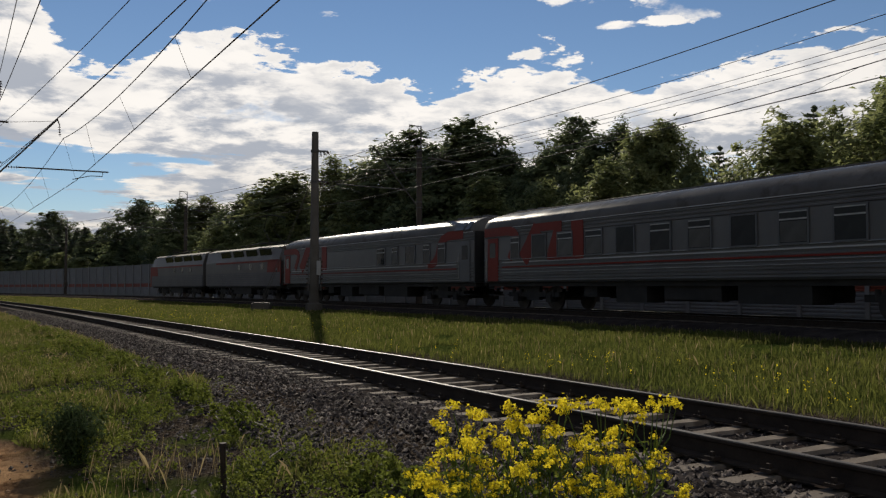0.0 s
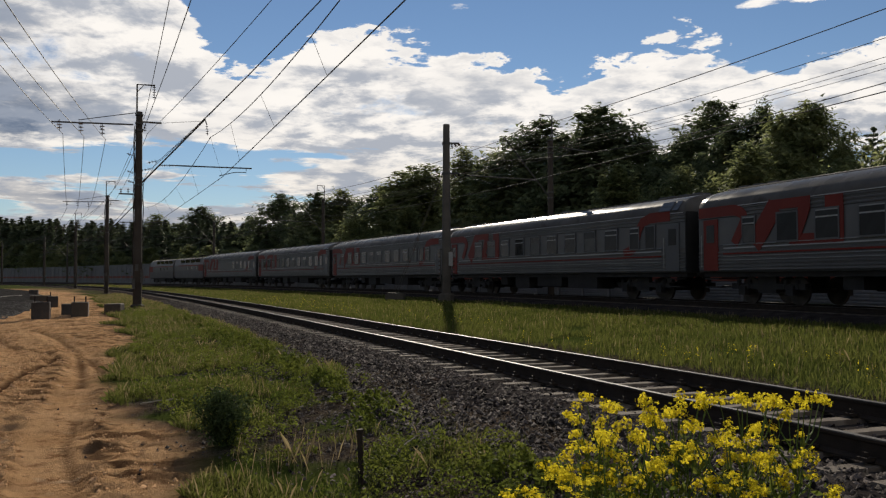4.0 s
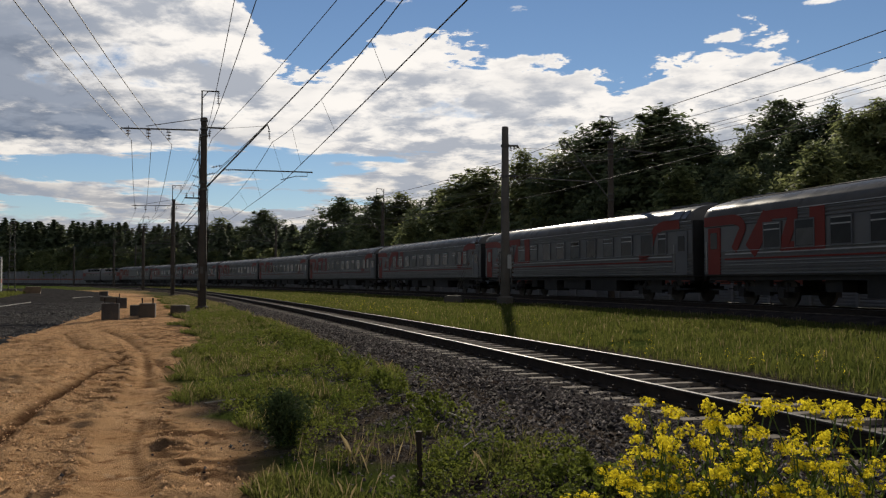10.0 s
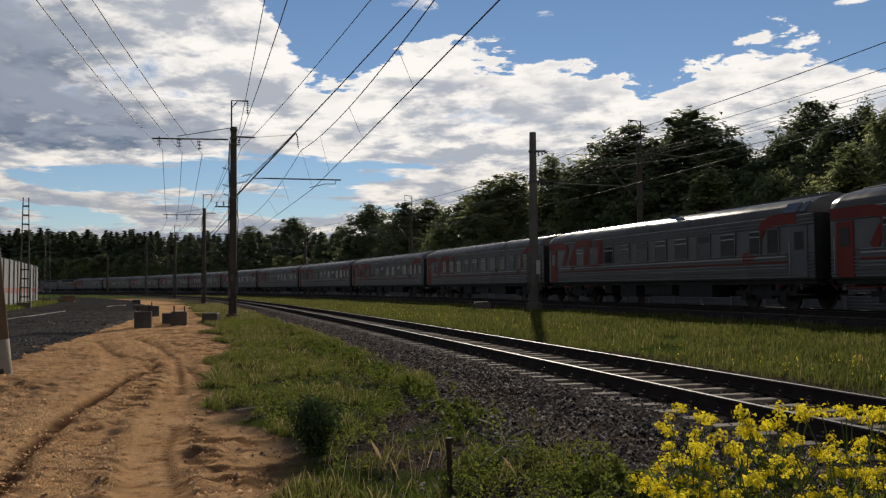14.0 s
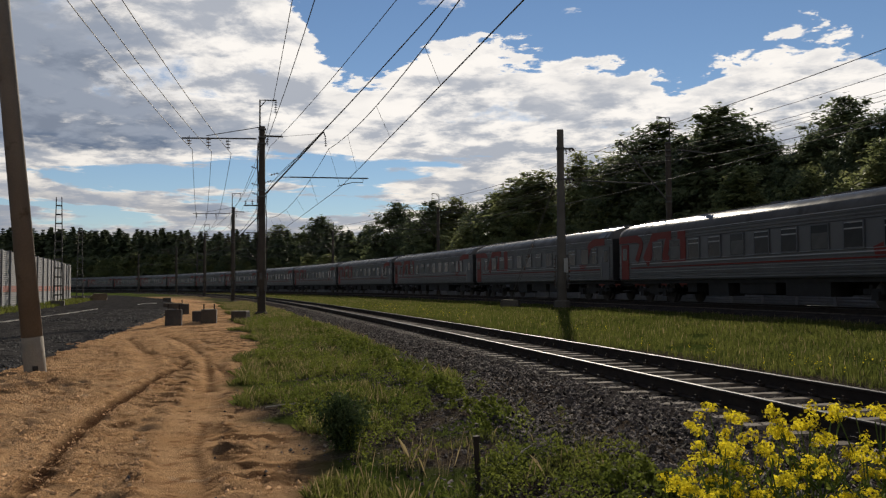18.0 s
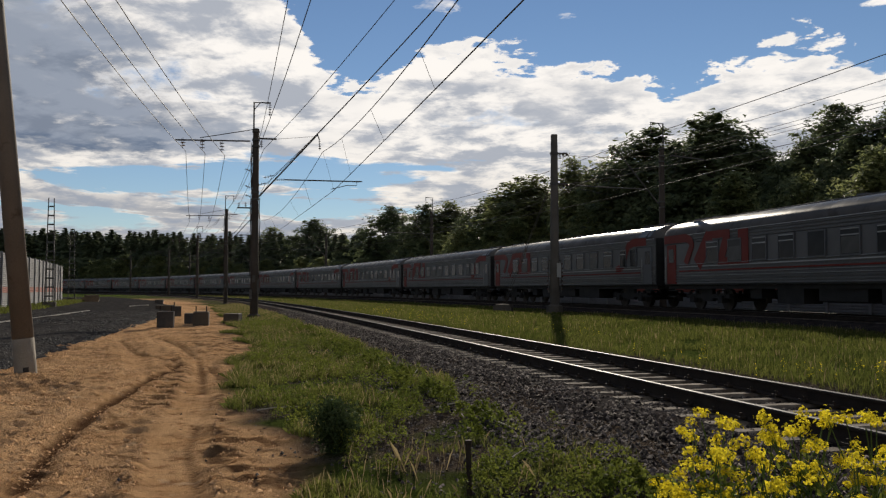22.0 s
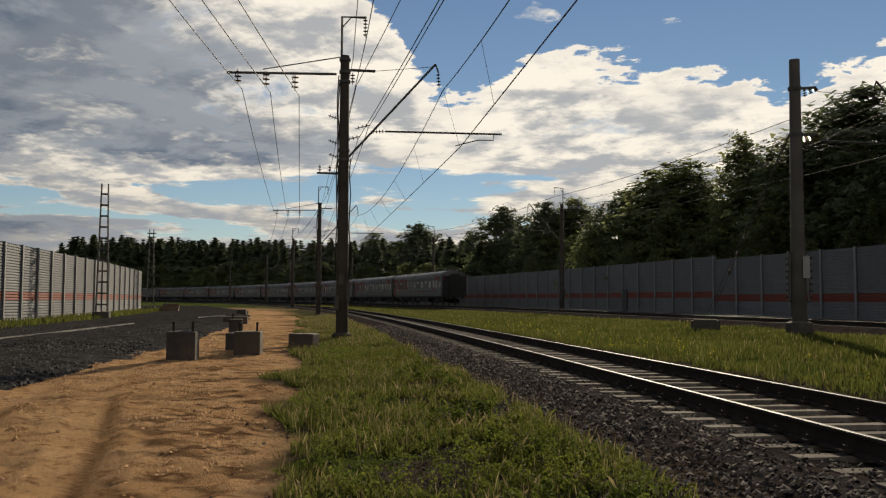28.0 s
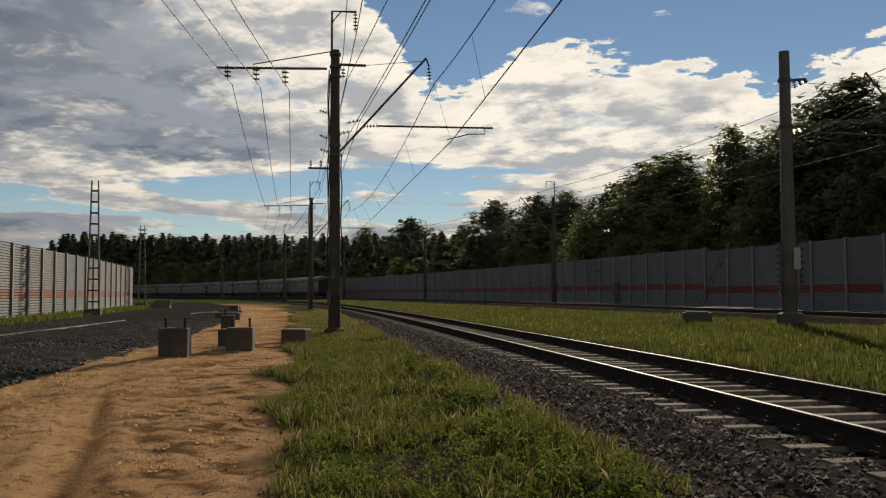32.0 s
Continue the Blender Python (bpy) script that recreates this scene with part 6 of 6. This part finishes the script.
for k, (az_, el_, off_, kind_) in enumerate(SKYLINE):
    x, y = behind_wall(az_, off_)
    d = math.hypot(x, y)
    plant(kind_, x, y, 0.45, (1.15 + d * math.tan(radians(el_))) * (1.01 if az_ < -10.5 else 0.96 if az_ < -6 else 0.985 if az_ < 4 else 1.02), 57 * k, (1.0 if az_ < -10.5 else 1.5 if kind_ in "ab" else 1.3) + 0.15 * math.sin(k * 1.7))
trees_rng = random.Random(4)
# the wood fills in behind and between, a little lower
for k in range(84):
    az_ = -29 + 58.0 * k / 84 + trees_rng.uniform(-0.5, 0.5)
    el_ = np.interp(az_, [q[0] for q in SKYLINE], [q[1] for q in SKYLINE]) * trees_rng.uniform(0.74, 0.94) * (0.66 if -20.5 < az_ < -16.0 else 0.78 if az_ < -14 else 1.0)
    x, y = behind_wall(az_, trees_rng.uniform(13, 24))
    plant(trees_rng.choice("xxxy" if az_ < 4 else "xyy"), x, y, 0.5, 1.15 + math.hypot(x, y) * math.tan(radians(el_)), trees_rng.uniform(0, 360), 1.45)
# young trees lean over the wall
for k in range(26):
    az_ = -27 + 47.0 * k / 26 + trees_rng.uniform(-0.6, 0.6)
    x, y = behind_wall(az_, trees_rng.uniform(2.2, 4.5))
    plant("m" if trees_rng.random() < (0.8 if az_ < -8 else 0.4) else trees_rng.choice("ba"), x, y, 0.45, trees_rng.uniform(5.5, 8.5), trees_rng.uniform(0, 360), 1.1)
# the far wood round the curve
for k in range(270):
    s = 112 + 340 * (k / 270) + trees_rng.uniform(-1.5, 1.5)
    x, y, _ = FAR.at(s, trees_rng.choice((18, 24, 31)) + trees_rng.uniform(-3, 3))
    d = math.hypot(x, y)
    plant(trees_rng.choice("sstt" if s > 140 else "sxty"), float(x), float(y), 0.4, 1.2 + d * math.tan(radians(trees_rng.uniform(4.2, 5.1))), trees_rng.uniform(0, 360), 1.55)
for k in range(120):
    s = 116 + 330 * (k / 120) + trees_rng.uniform(-3, 3)
    x, y, _ = FAR.at(s, trees_rng.uniform(11, 14))
    plant(trees_rng.choice("xyy"), float(x), float(y), 0.4, 1.2 + math.hypot(x, y) * math.tan(radians(trees_rng.uniform(2.0, 3.5))), trees_rng.uniform(0, 360), 1.3)
for kind_ in KINDS:
    if kind_ not in used:
        x, y = behind_wall(-28.5, 16)
        plant(kind_, x, y, 0.4, 9, 0)


# ---- grass, weeds and flowers ----
WEED = surface("weed_leaves", (0.070, 0.098, 0.019), (0.165, 0.18, 0.034), 0.9, 0.7, 0, 0, 6, "World", per=-0.4, trans=0.45, spec=0.04)
BUSH_LEAF = surface("bush_leaves", (0.040, 0.060, 0.026), (0.070, 0.095, 0.040), 2.0, 0.8, 0, 0, 6, "World", per=-0.3, trans=0.25, spec=0.02)
PETAL = surface("rape_petals", (0.64, 0.51, 0.02), (0.80, 0.68, 0.05), 6.0, 0.7, 0, 0, 20, "World", per=-0.25, trans=0.5, spec=0.0)
STEM = surface("rape_stem", (0.07, 0.12, 0.025), (0.13, 0.18, 0.04), 6.0, 0.6, 0, 0, 20, per=0.2, trans=0.2, spec=0.2)
TWIG = surface("dead_twig", (0.28, 0.24, 0.19), (0.42, 0.38, 0.31), 6.0, 0.9, 0, 0.2, 50)


def blades(name, x, y, z, h, w, material, label, lean=0.35):
    n = len(x)
    an, bend = RNG.uniform(0, 6.283, n), RNG.normal(0, lean, n)
    ca, sa = np.cos(an), np.sin(an)
    out = RNG.uniform(0, 6.283, n)
    tx, ty = np.cos(out) * bend * h, np.sin(out) * bend * h
    b0 = np.stack([x - ca * w, y - sa * w, z - 0.03], -1)
    b1 = np.stack([x + ca * w, y + sa * w, z - 0.03], -1)
    m1 = np.stack([x + tx * 0.55 + ca * w * 1.3, y + ty * 0.55 + sa * w * 1.3, z + h * 0.58], -1)
    t0 = np.stack([x + tx, y + ty, z + h * (1 - 0.3 * np.abs(bend))], -1)
    V = np.stack([b0, b1, m1, t0], 1).reshape(-1, 3)
    return tagged(new(name, fast_mesh(name, V, np.arange(4 * n).reshape(n, 4), material)), label, "grass", kind="stuff")


# meadow between the two tracks
n = 300000
s_ = -16 + 190 * RNG.random(n) ** 1.9
f_ = RNG.random(n)
x0, y0, h0 = NEAR.at(s_, 2.6)
far_s, far_u = FAR.offset(x0, y0)
width = -far_u - 2.75
x_, y_ = x0 + np.cos(h0) * f_ * width, y0 + np.sin(h0) * f_ * width
d_ = np.hypot(x_, y_)
keep = (y_ > 3) & (vnoise(x_ / 1.4, y_ / 1.4, 77) > 0.12)
x_, y_, d_ = x_[keep], y_[keep], d_[keep]
tall = (0.05 + 0.19 * fbm(x_ / 2.3, y_ / 2.3, 51)) * RNG.uniform(0.6, 1.25, len(x_))
blades("meadow_grass", x_, y_, ground_parts(x_, y_)[0], tall, 0.0013 + 0.00018 * d_, GRASS, "sunlit green meadow grass between the tracks")
pick = RNG.random(len(x_)) < 0.035
blades("meadow_dry_grass", x_[pick], y_[pick], ground_parts(x_[pick], y_[pick])[0], tall[pick] * 1.35, 0.002 + 0.0002 * d_[pick], GRASS_DRY, "dry straw stalks among meadow grass", 0.2)

# verge between sand and ballast
n = 260000
s_ = -9 + 85 * RNG.random(n) ** 1.75
e_ = sand_edge(s_)
u_ = e_ + 0.1 + (-2.75 - e_) * RNG.random(n) ** 1.15
x_, y_, _ = NEAR.at(s_, u_)
d_ = np.hypot(x_, y_)
cover = fbm(x_ / 1.0, y_ / 1.0, 15) + 0.22 * step(s_, 5, 11) - 0.05 * step(s_, 3, -2) - 0.10 * step(u_, -4.7, -3.5) * step(s_, 18, 9)
keep = (cover > 0.47 + 0.14 * RNG.random(n) + 0.10 * step(y_, 12, 18)) & (d_ > 3.6)
x_, y_, d_, u2_ = x_[keep], y_[keep], d_[keep], u_[keep]
tall = (0.08 + 0.24 * fbm(x_ / 1.3, y_ / 1.3, 52)) * RNG.uniform(0.5, 1.3, len(x_)) * (0.60 + 0.12 * step(y_, 14, 26))
blades("verge_grass", x_, y_, ground_parts(x_, y_)[0], tall * np.interp(d_, [5, 11], [0.55, 0.9]), np.interp(d_, [4, 9, 20, 60], [0.0008, 0.0014, 0.0021, 0.0070]), GRASS, "uneven green grass along the sand", 0.45)
pick = RNG.random(len(x_)) < np.interp(d_, [6, 14], [0.05, 0.14])
blades("verge_dry_grass", x_[pick], y_[pick], ground_parts(x_[pick], y_[pick])[0], tall[pick] * 1.3, 0.0006 + 0.00009 * d_[pick], GRASS_DRY, "pale dry stalks along the verge", 0.25)
# a tuft of tall dry stalks by the bush
n = 90
x_, y_ = -2.35 + RNG.normal(0, 0.28, n), 7.0 + RNG.normal(0, 0.35, n)
blades("dry_tuft", x_, y_, ground_parts(x_, y_)[0], RNG.uniform(0.10, 0.34, n), np.full(n, 0.0010), GRASS_DRY, "tall tan dry stalks beside the bush", 0.25)
# grass strip at the foot of the left wall, and along the right wall
n = 9000
t_ = RNG.random(n)
wx, wy = np.interp(t_ * run[-1], run, lx), np.interp(t_ * run[-1], run, ly)
x_, y_ = wx + RNG.uniform(0.3, 3.4, n), wy + RNG.uniform(-0.5, 0.5, n)
blades("wall_grass", x_, y_, np.zeros(n) + 0.02, RNG.uniform(0.15, 0.5, n), np.full(n, 0.03), GRASS, "bright grass at the barrier foot")


def weed_patch(name, cx, cy, height, leaves, size, spread, material, label):
    """Low leafy plants: leaves round short stems, all in one mesh."""
    n = len(cx)
    cz = ground_parts(cx, cy)[0]
    k = np.repeat(np.arange(n), leaves)
    m = len(k)
    t = RNG.random(m) ** 0.7
    r = spread[k] * (0.25 + 0.75 * (1 - t)) * np.sqrt(RNG.random(m))
    a = RNG.uniform(0, 6.283, m)
    C = np.stack([cx[k] + np.cos(a) * r, cy[k] + np.sin(a) * r, cz[k] + 0.015 + t * height[k]], -1)
    V, F = quads(C, size, 0.9, 1.5)
    return tagged(new(name, fast_mesh(name, V, F, material)), label, "weeds", kind="stuff")


n = 2600
s_ = -8 + 46 * RNG.random(n) ** 1.3
e_ = sand_edge(s_)
u_ = e_ + 0.4 + (-2.9 - e_ - 0.4) * RNG.random(n)
x_, y_, _ = NEAR.at(s_, u_)
keep = (fbm(x_ / 1.2, y_ / 1.2, 63) > 0.44 + 0.03 * step(s_, 6, 1) + 0.05 * step(u_, -4.2, -3.3)) & (np.hypot(x_, y_) > 4.8)
x_, y_ = x_[keep], y_[keep]
weed_patch("leafy_weeds", x_, y_, RNG.uniform(0.06, 0.26, len(x_)), 60, 0.019, RNG.uniform(0.08, 0.2, len(x_)), WEED, "yellow-green leafy weeds on stony soil")
# a band of brighter weeds along the foot of the ballast
n = 330
s_ = RNG.uniform(-6.5, 24, n)
u_ = -3.15 - np.abs(RNG.normal(0, 0.28, n))
x_, y_, _ = NEAR.at(s_, u_)
keep = fbm(x_ / 0.8, y_ / 0.8, 65) > 0.42
x_, y_ = x_[keep], y_[keep]
weed_patch("ballast_weeds", x_, y_, RNG.uniform(0.10, 0.24, len(x_)), 100, 0.026, RNG.uniform(0.10, 0.2, len(x_)), WEED, "bright yellow-green weeds along the ballast foot")

# small yellow flowers strewn through the meadow in loose patches
n = 700
s_ = -14 + 70 * RNG.random(n) ** 1.5
x_, y_, _ = NEAR.at(s_, 2.7 + 3.6 * RNG.random(n))
keep = (fbm(x_ / 1.6, y_ / 1.6, 91) > 0.56) & (FAR.offset(x_, y_)[1] < -3.0)
x_, y_ = x_[keep], y_[keep]
weed_patch("meadow_flowers", x_, y_, RNG.uniform(0.12, 0.36, len(x_)), 7, 0.018, RNG.uniform(0.03, 0.10, len(x_)), PETAL, "small yellow flowers among meadow grass")


def build_bush():
    bush = tagged(new("wormwood_bush"), "small dark green bushy herb at the sand edge", "bush")
    x0, y0 = -3.34, 7.80
    z0 = float(ground_parts(np.array([x0]), np.array([y0]))[0][0])
    tips = []
    for k in range(26):
        a, r, h = RNG.uniform(0, 6.283), 0.26 * math.sqrt(RNG.random()), RNG.uniform(0.36, 0.60)
        tip = Vector((math.cos(a) * r, math.sin(a) * r, h * (1 - 0.9 * r)))
        tips.append(tip)
        part("stem", Geo().tube([(math.cos(a) * 0.05, math.sin(a) * 0.05, -0.02), tip * 0.6, tip], [0.006, 0.005, 0.002], 5), STEM, bush)
    C = np.concatenate([np.array(t) * RNG.uniform(0.15, 1.03, (200, 1)) + RNG.normal(0, 0.045, (200, 3)) for t in tips])
    C[:, 2] = np.maximum(C[:, 2], 0.02)
    V, F = quads(C, 0.017, 0.4, 2.8)
    part("foliage", fast_mesh("foliage", V, F, BUSH_LEAF), BUSH_LEAF, bush, "dense narrow dark leaves")
    bush.matrix_basis = pose(x0, y0, z0)


build_bush()

stake = tagged(new("stake"), "dark rusty steel stake driven into the verge", "stake")
part("bar", Geo().tube([(0, 0, -0.2), (0, 0, 0.40)], 0.022, 7), RAIL_STEEL, stake)
part("cap", Geo().tube([(0, 0, 0.40), (0, 0, 0.425)], 0.028, 7), RAIL_STEEL, stake)
stake.matrix_basis = pose(-1.66, 6.5, 0.0, 1.5, -1.0, 0)

for k, (x, y, ln, rz, lift) in enumerate(((-3.4, 12.2, 0.9, 60, 0.12), (-5.2, 10.2, 0.55, 20, 0.05), (-2.1, 9.4, 0.8, 130, 0.10), (-1.5, 7.4, 0.35, 75, 0.10), (-4.4, 13.5, 0.7, 100, 0.15), (-2.9, 10.6, 0.5, 35, 0.08))):
    tw = tagged(new("dead_twig"), "bleached dead twig lying in the weeds", "twig", group="dead twigs in the weeds")
    part("stick", Geo().tube([(-ln / 2, 0, 0), (-ln * 0.1, 0.03, 0.03), (ln / 2, -0.02, lift)], [0.012, 0.010, 0.004], 6), TWIG, tw)
    part("side_shoot", Geo().tube([(0, 0.02, 0.03), (ln * 0.22, 0.12, lift * 0.9)], [0.006, 0.002], 5), TWIG, tw)
    tw.matrix_basis = pose(x, y, float(ground_parts(np.array([x]), np.array([y]))[0][0]) + 0.015, 0, 0, rz)


def flower_head(seed):
    """A domed cluster of four-petalled yellow flowers with buds at the top."""
    rng = np.random.default_rng(seed)
    V, F = [], []
    n = 0
    for k in range(30):
        t = (k + 0.5) / 30
        ph = math.acos(1 - 1.25 * t)
        an = k * 2.39996
        d = np.array([math.sin(ph) * math.cos(an), math.sin(ph) * math.sin(an), math.cos(ph)])
        c = d * np.array([0.050, 0.050, 0.060]) * rng.uniform(0.45, 1.3) + rng.normal(0, 0.008, 3) + np.array([0, 0, -0.015])
        d = d + rng.normal(0, 0.45, 3)
        d /= np.linalg.norm(d)
        e = np.cross(d, [0.3, 0.5, 0.8])
        e /= np.linalg.norm(e)
        f = np.cross(d, e)
        for q in range(4):
            a = 1.5708 * q + rng.uniform(-0.2, 0.2)
            r = e * math.cos(a) + f * math.sin(a)
            s = np.cross(d, r)
            V += [c, c + r * 0.011 + s * 0.0075 + d * 0.003, c + r * 0.0160 + d * rng.uniform(-0.003, 0.006), c + r * 0.011 - s * 0.0075 + d * 0.003]
            F.append((n, n + 1, n + 2, n + 3))
            n += 4
    return fast_mesh("flower_head", np.array(V), np.array(F), PETAL)


HEADS = [flower_head(k) for k in range(4)]


def build_rape(seed):
    rng = np.random.default_rng(seed)
    ob = tagged(new("rape_plant"), "flowering rape plant with bright yellow clusters", "flower", group="rape plants by the ballast")
    height = rng.uniform(0.74, 0.92)
    lean = rng.normal(0, 0.05, 2)
    part("stem", Geo().tube([(0, 0, -0.05), (lean[0] * 0.4, lean[1] * 0.4, height * 0.5), (lean[0], lean[1], height - 0.05)], [0.008, 0.006, 0.003], 6), STEM, ob)
    spots = [(lean[0], lean[1], height)]
    for k in range(15):
        t = rng.uniform(0.12, 0.72)
        a = k * 2.4 + rng.normal(0, 0.3)
        r = rng.uniform(0.10, 0.26)
        base = Vector((lean[0] * t, lean[1] * t, height * t))
        tip = Vector((base.x + math.cos(a) * r, base.y + math.sin(a) * r, min(height * 0.99, base.z + rng.uniform(0.2, 0.42))))
        part("branch", Geo().tube([base, base.lerp(tip, 0.5) + Vector((math.cos(a) * 0.03, math.sin(a) * 0.03, -0.02)), tip], [0.005, 0.004, 0.002], 5), STEM, ob)
        spots.append(tuple(tip))
    for k, p in enumerate(spots):
        sc = rng.uniform(0.42, 0.76)
        part("flower_head", HEADS[(seed + k) % 4], PETAL, ob, at=Matrix.LocRotScale(p, Euler((rng.normal(0, 0.25), rng.normal(0, 0.25), rng.uniform(0, 6.28))), (sc, sc, sc)))
    C = []
    for k in range(110):
        t = rng.uniform(0.05, 0.75)
        a = rng.uniform(0, 6.283)
        r = rng.uniform(0.02, 0.16)
        C.append((lean[0] * t + math.cos(a) * r, lean[1] * t + math.sin(a) * r, height * t))
    V, F = quads(np.array(C), 0.026, 0.7, 2.4, rng)
    part("leaves", fast_mesh("leaves", V, F, WEED), WEED, ob, "narrow green leaves")
    return ob


rape = [build_rape(11 + k) for k in range(4)]
SPOTS = [(0.30, 4.55, 1.06), (0.62, 4.75, 1.06), (0.02, 4.50, 1.0), (0.92, 4.70, 1.02), (0.45, 4.25, 0.95), (0.78, 4.35, 0.95), (0.15, 4.20, 0.86), (1.15, 4.85, 0.98), (1.02, 4.30, 0.85), (0.55, 5.00, 1.05), (0.22, 4.90, 0.98), (-0.05, 4.05, 0.70), (0.70, 4.00, 0.80), (-0.38, 4.25, 0.60), (-0.22, 4.00, 0.58), (-0.45, 4.05, 0.48), (-0.12, 4.40, 0.78), (0.35, 3.85, 0.62)]
for k, (x, y, sc) in enumerate(SPOTS):
    z = float(ground_parts(np.array([x]), np.array([y]))[0][0])
    m = Matrix.LocRotScale((x, y, z), Euler((0, 0, 1.9 * k)), (1, 1, 0.99 * sc))
    if k < 4:
        rape[k].matrix_basis = m
    else:
        copy_thing(rape[k % 4], m)


build_sleepers(track_near, NEAR, NEAR_TOP, -24.0, 108.0, 220.0)
build_sleepers(track_far, FAR, FAR_TOP, -60.0, -60.0, 150.0)
motions()
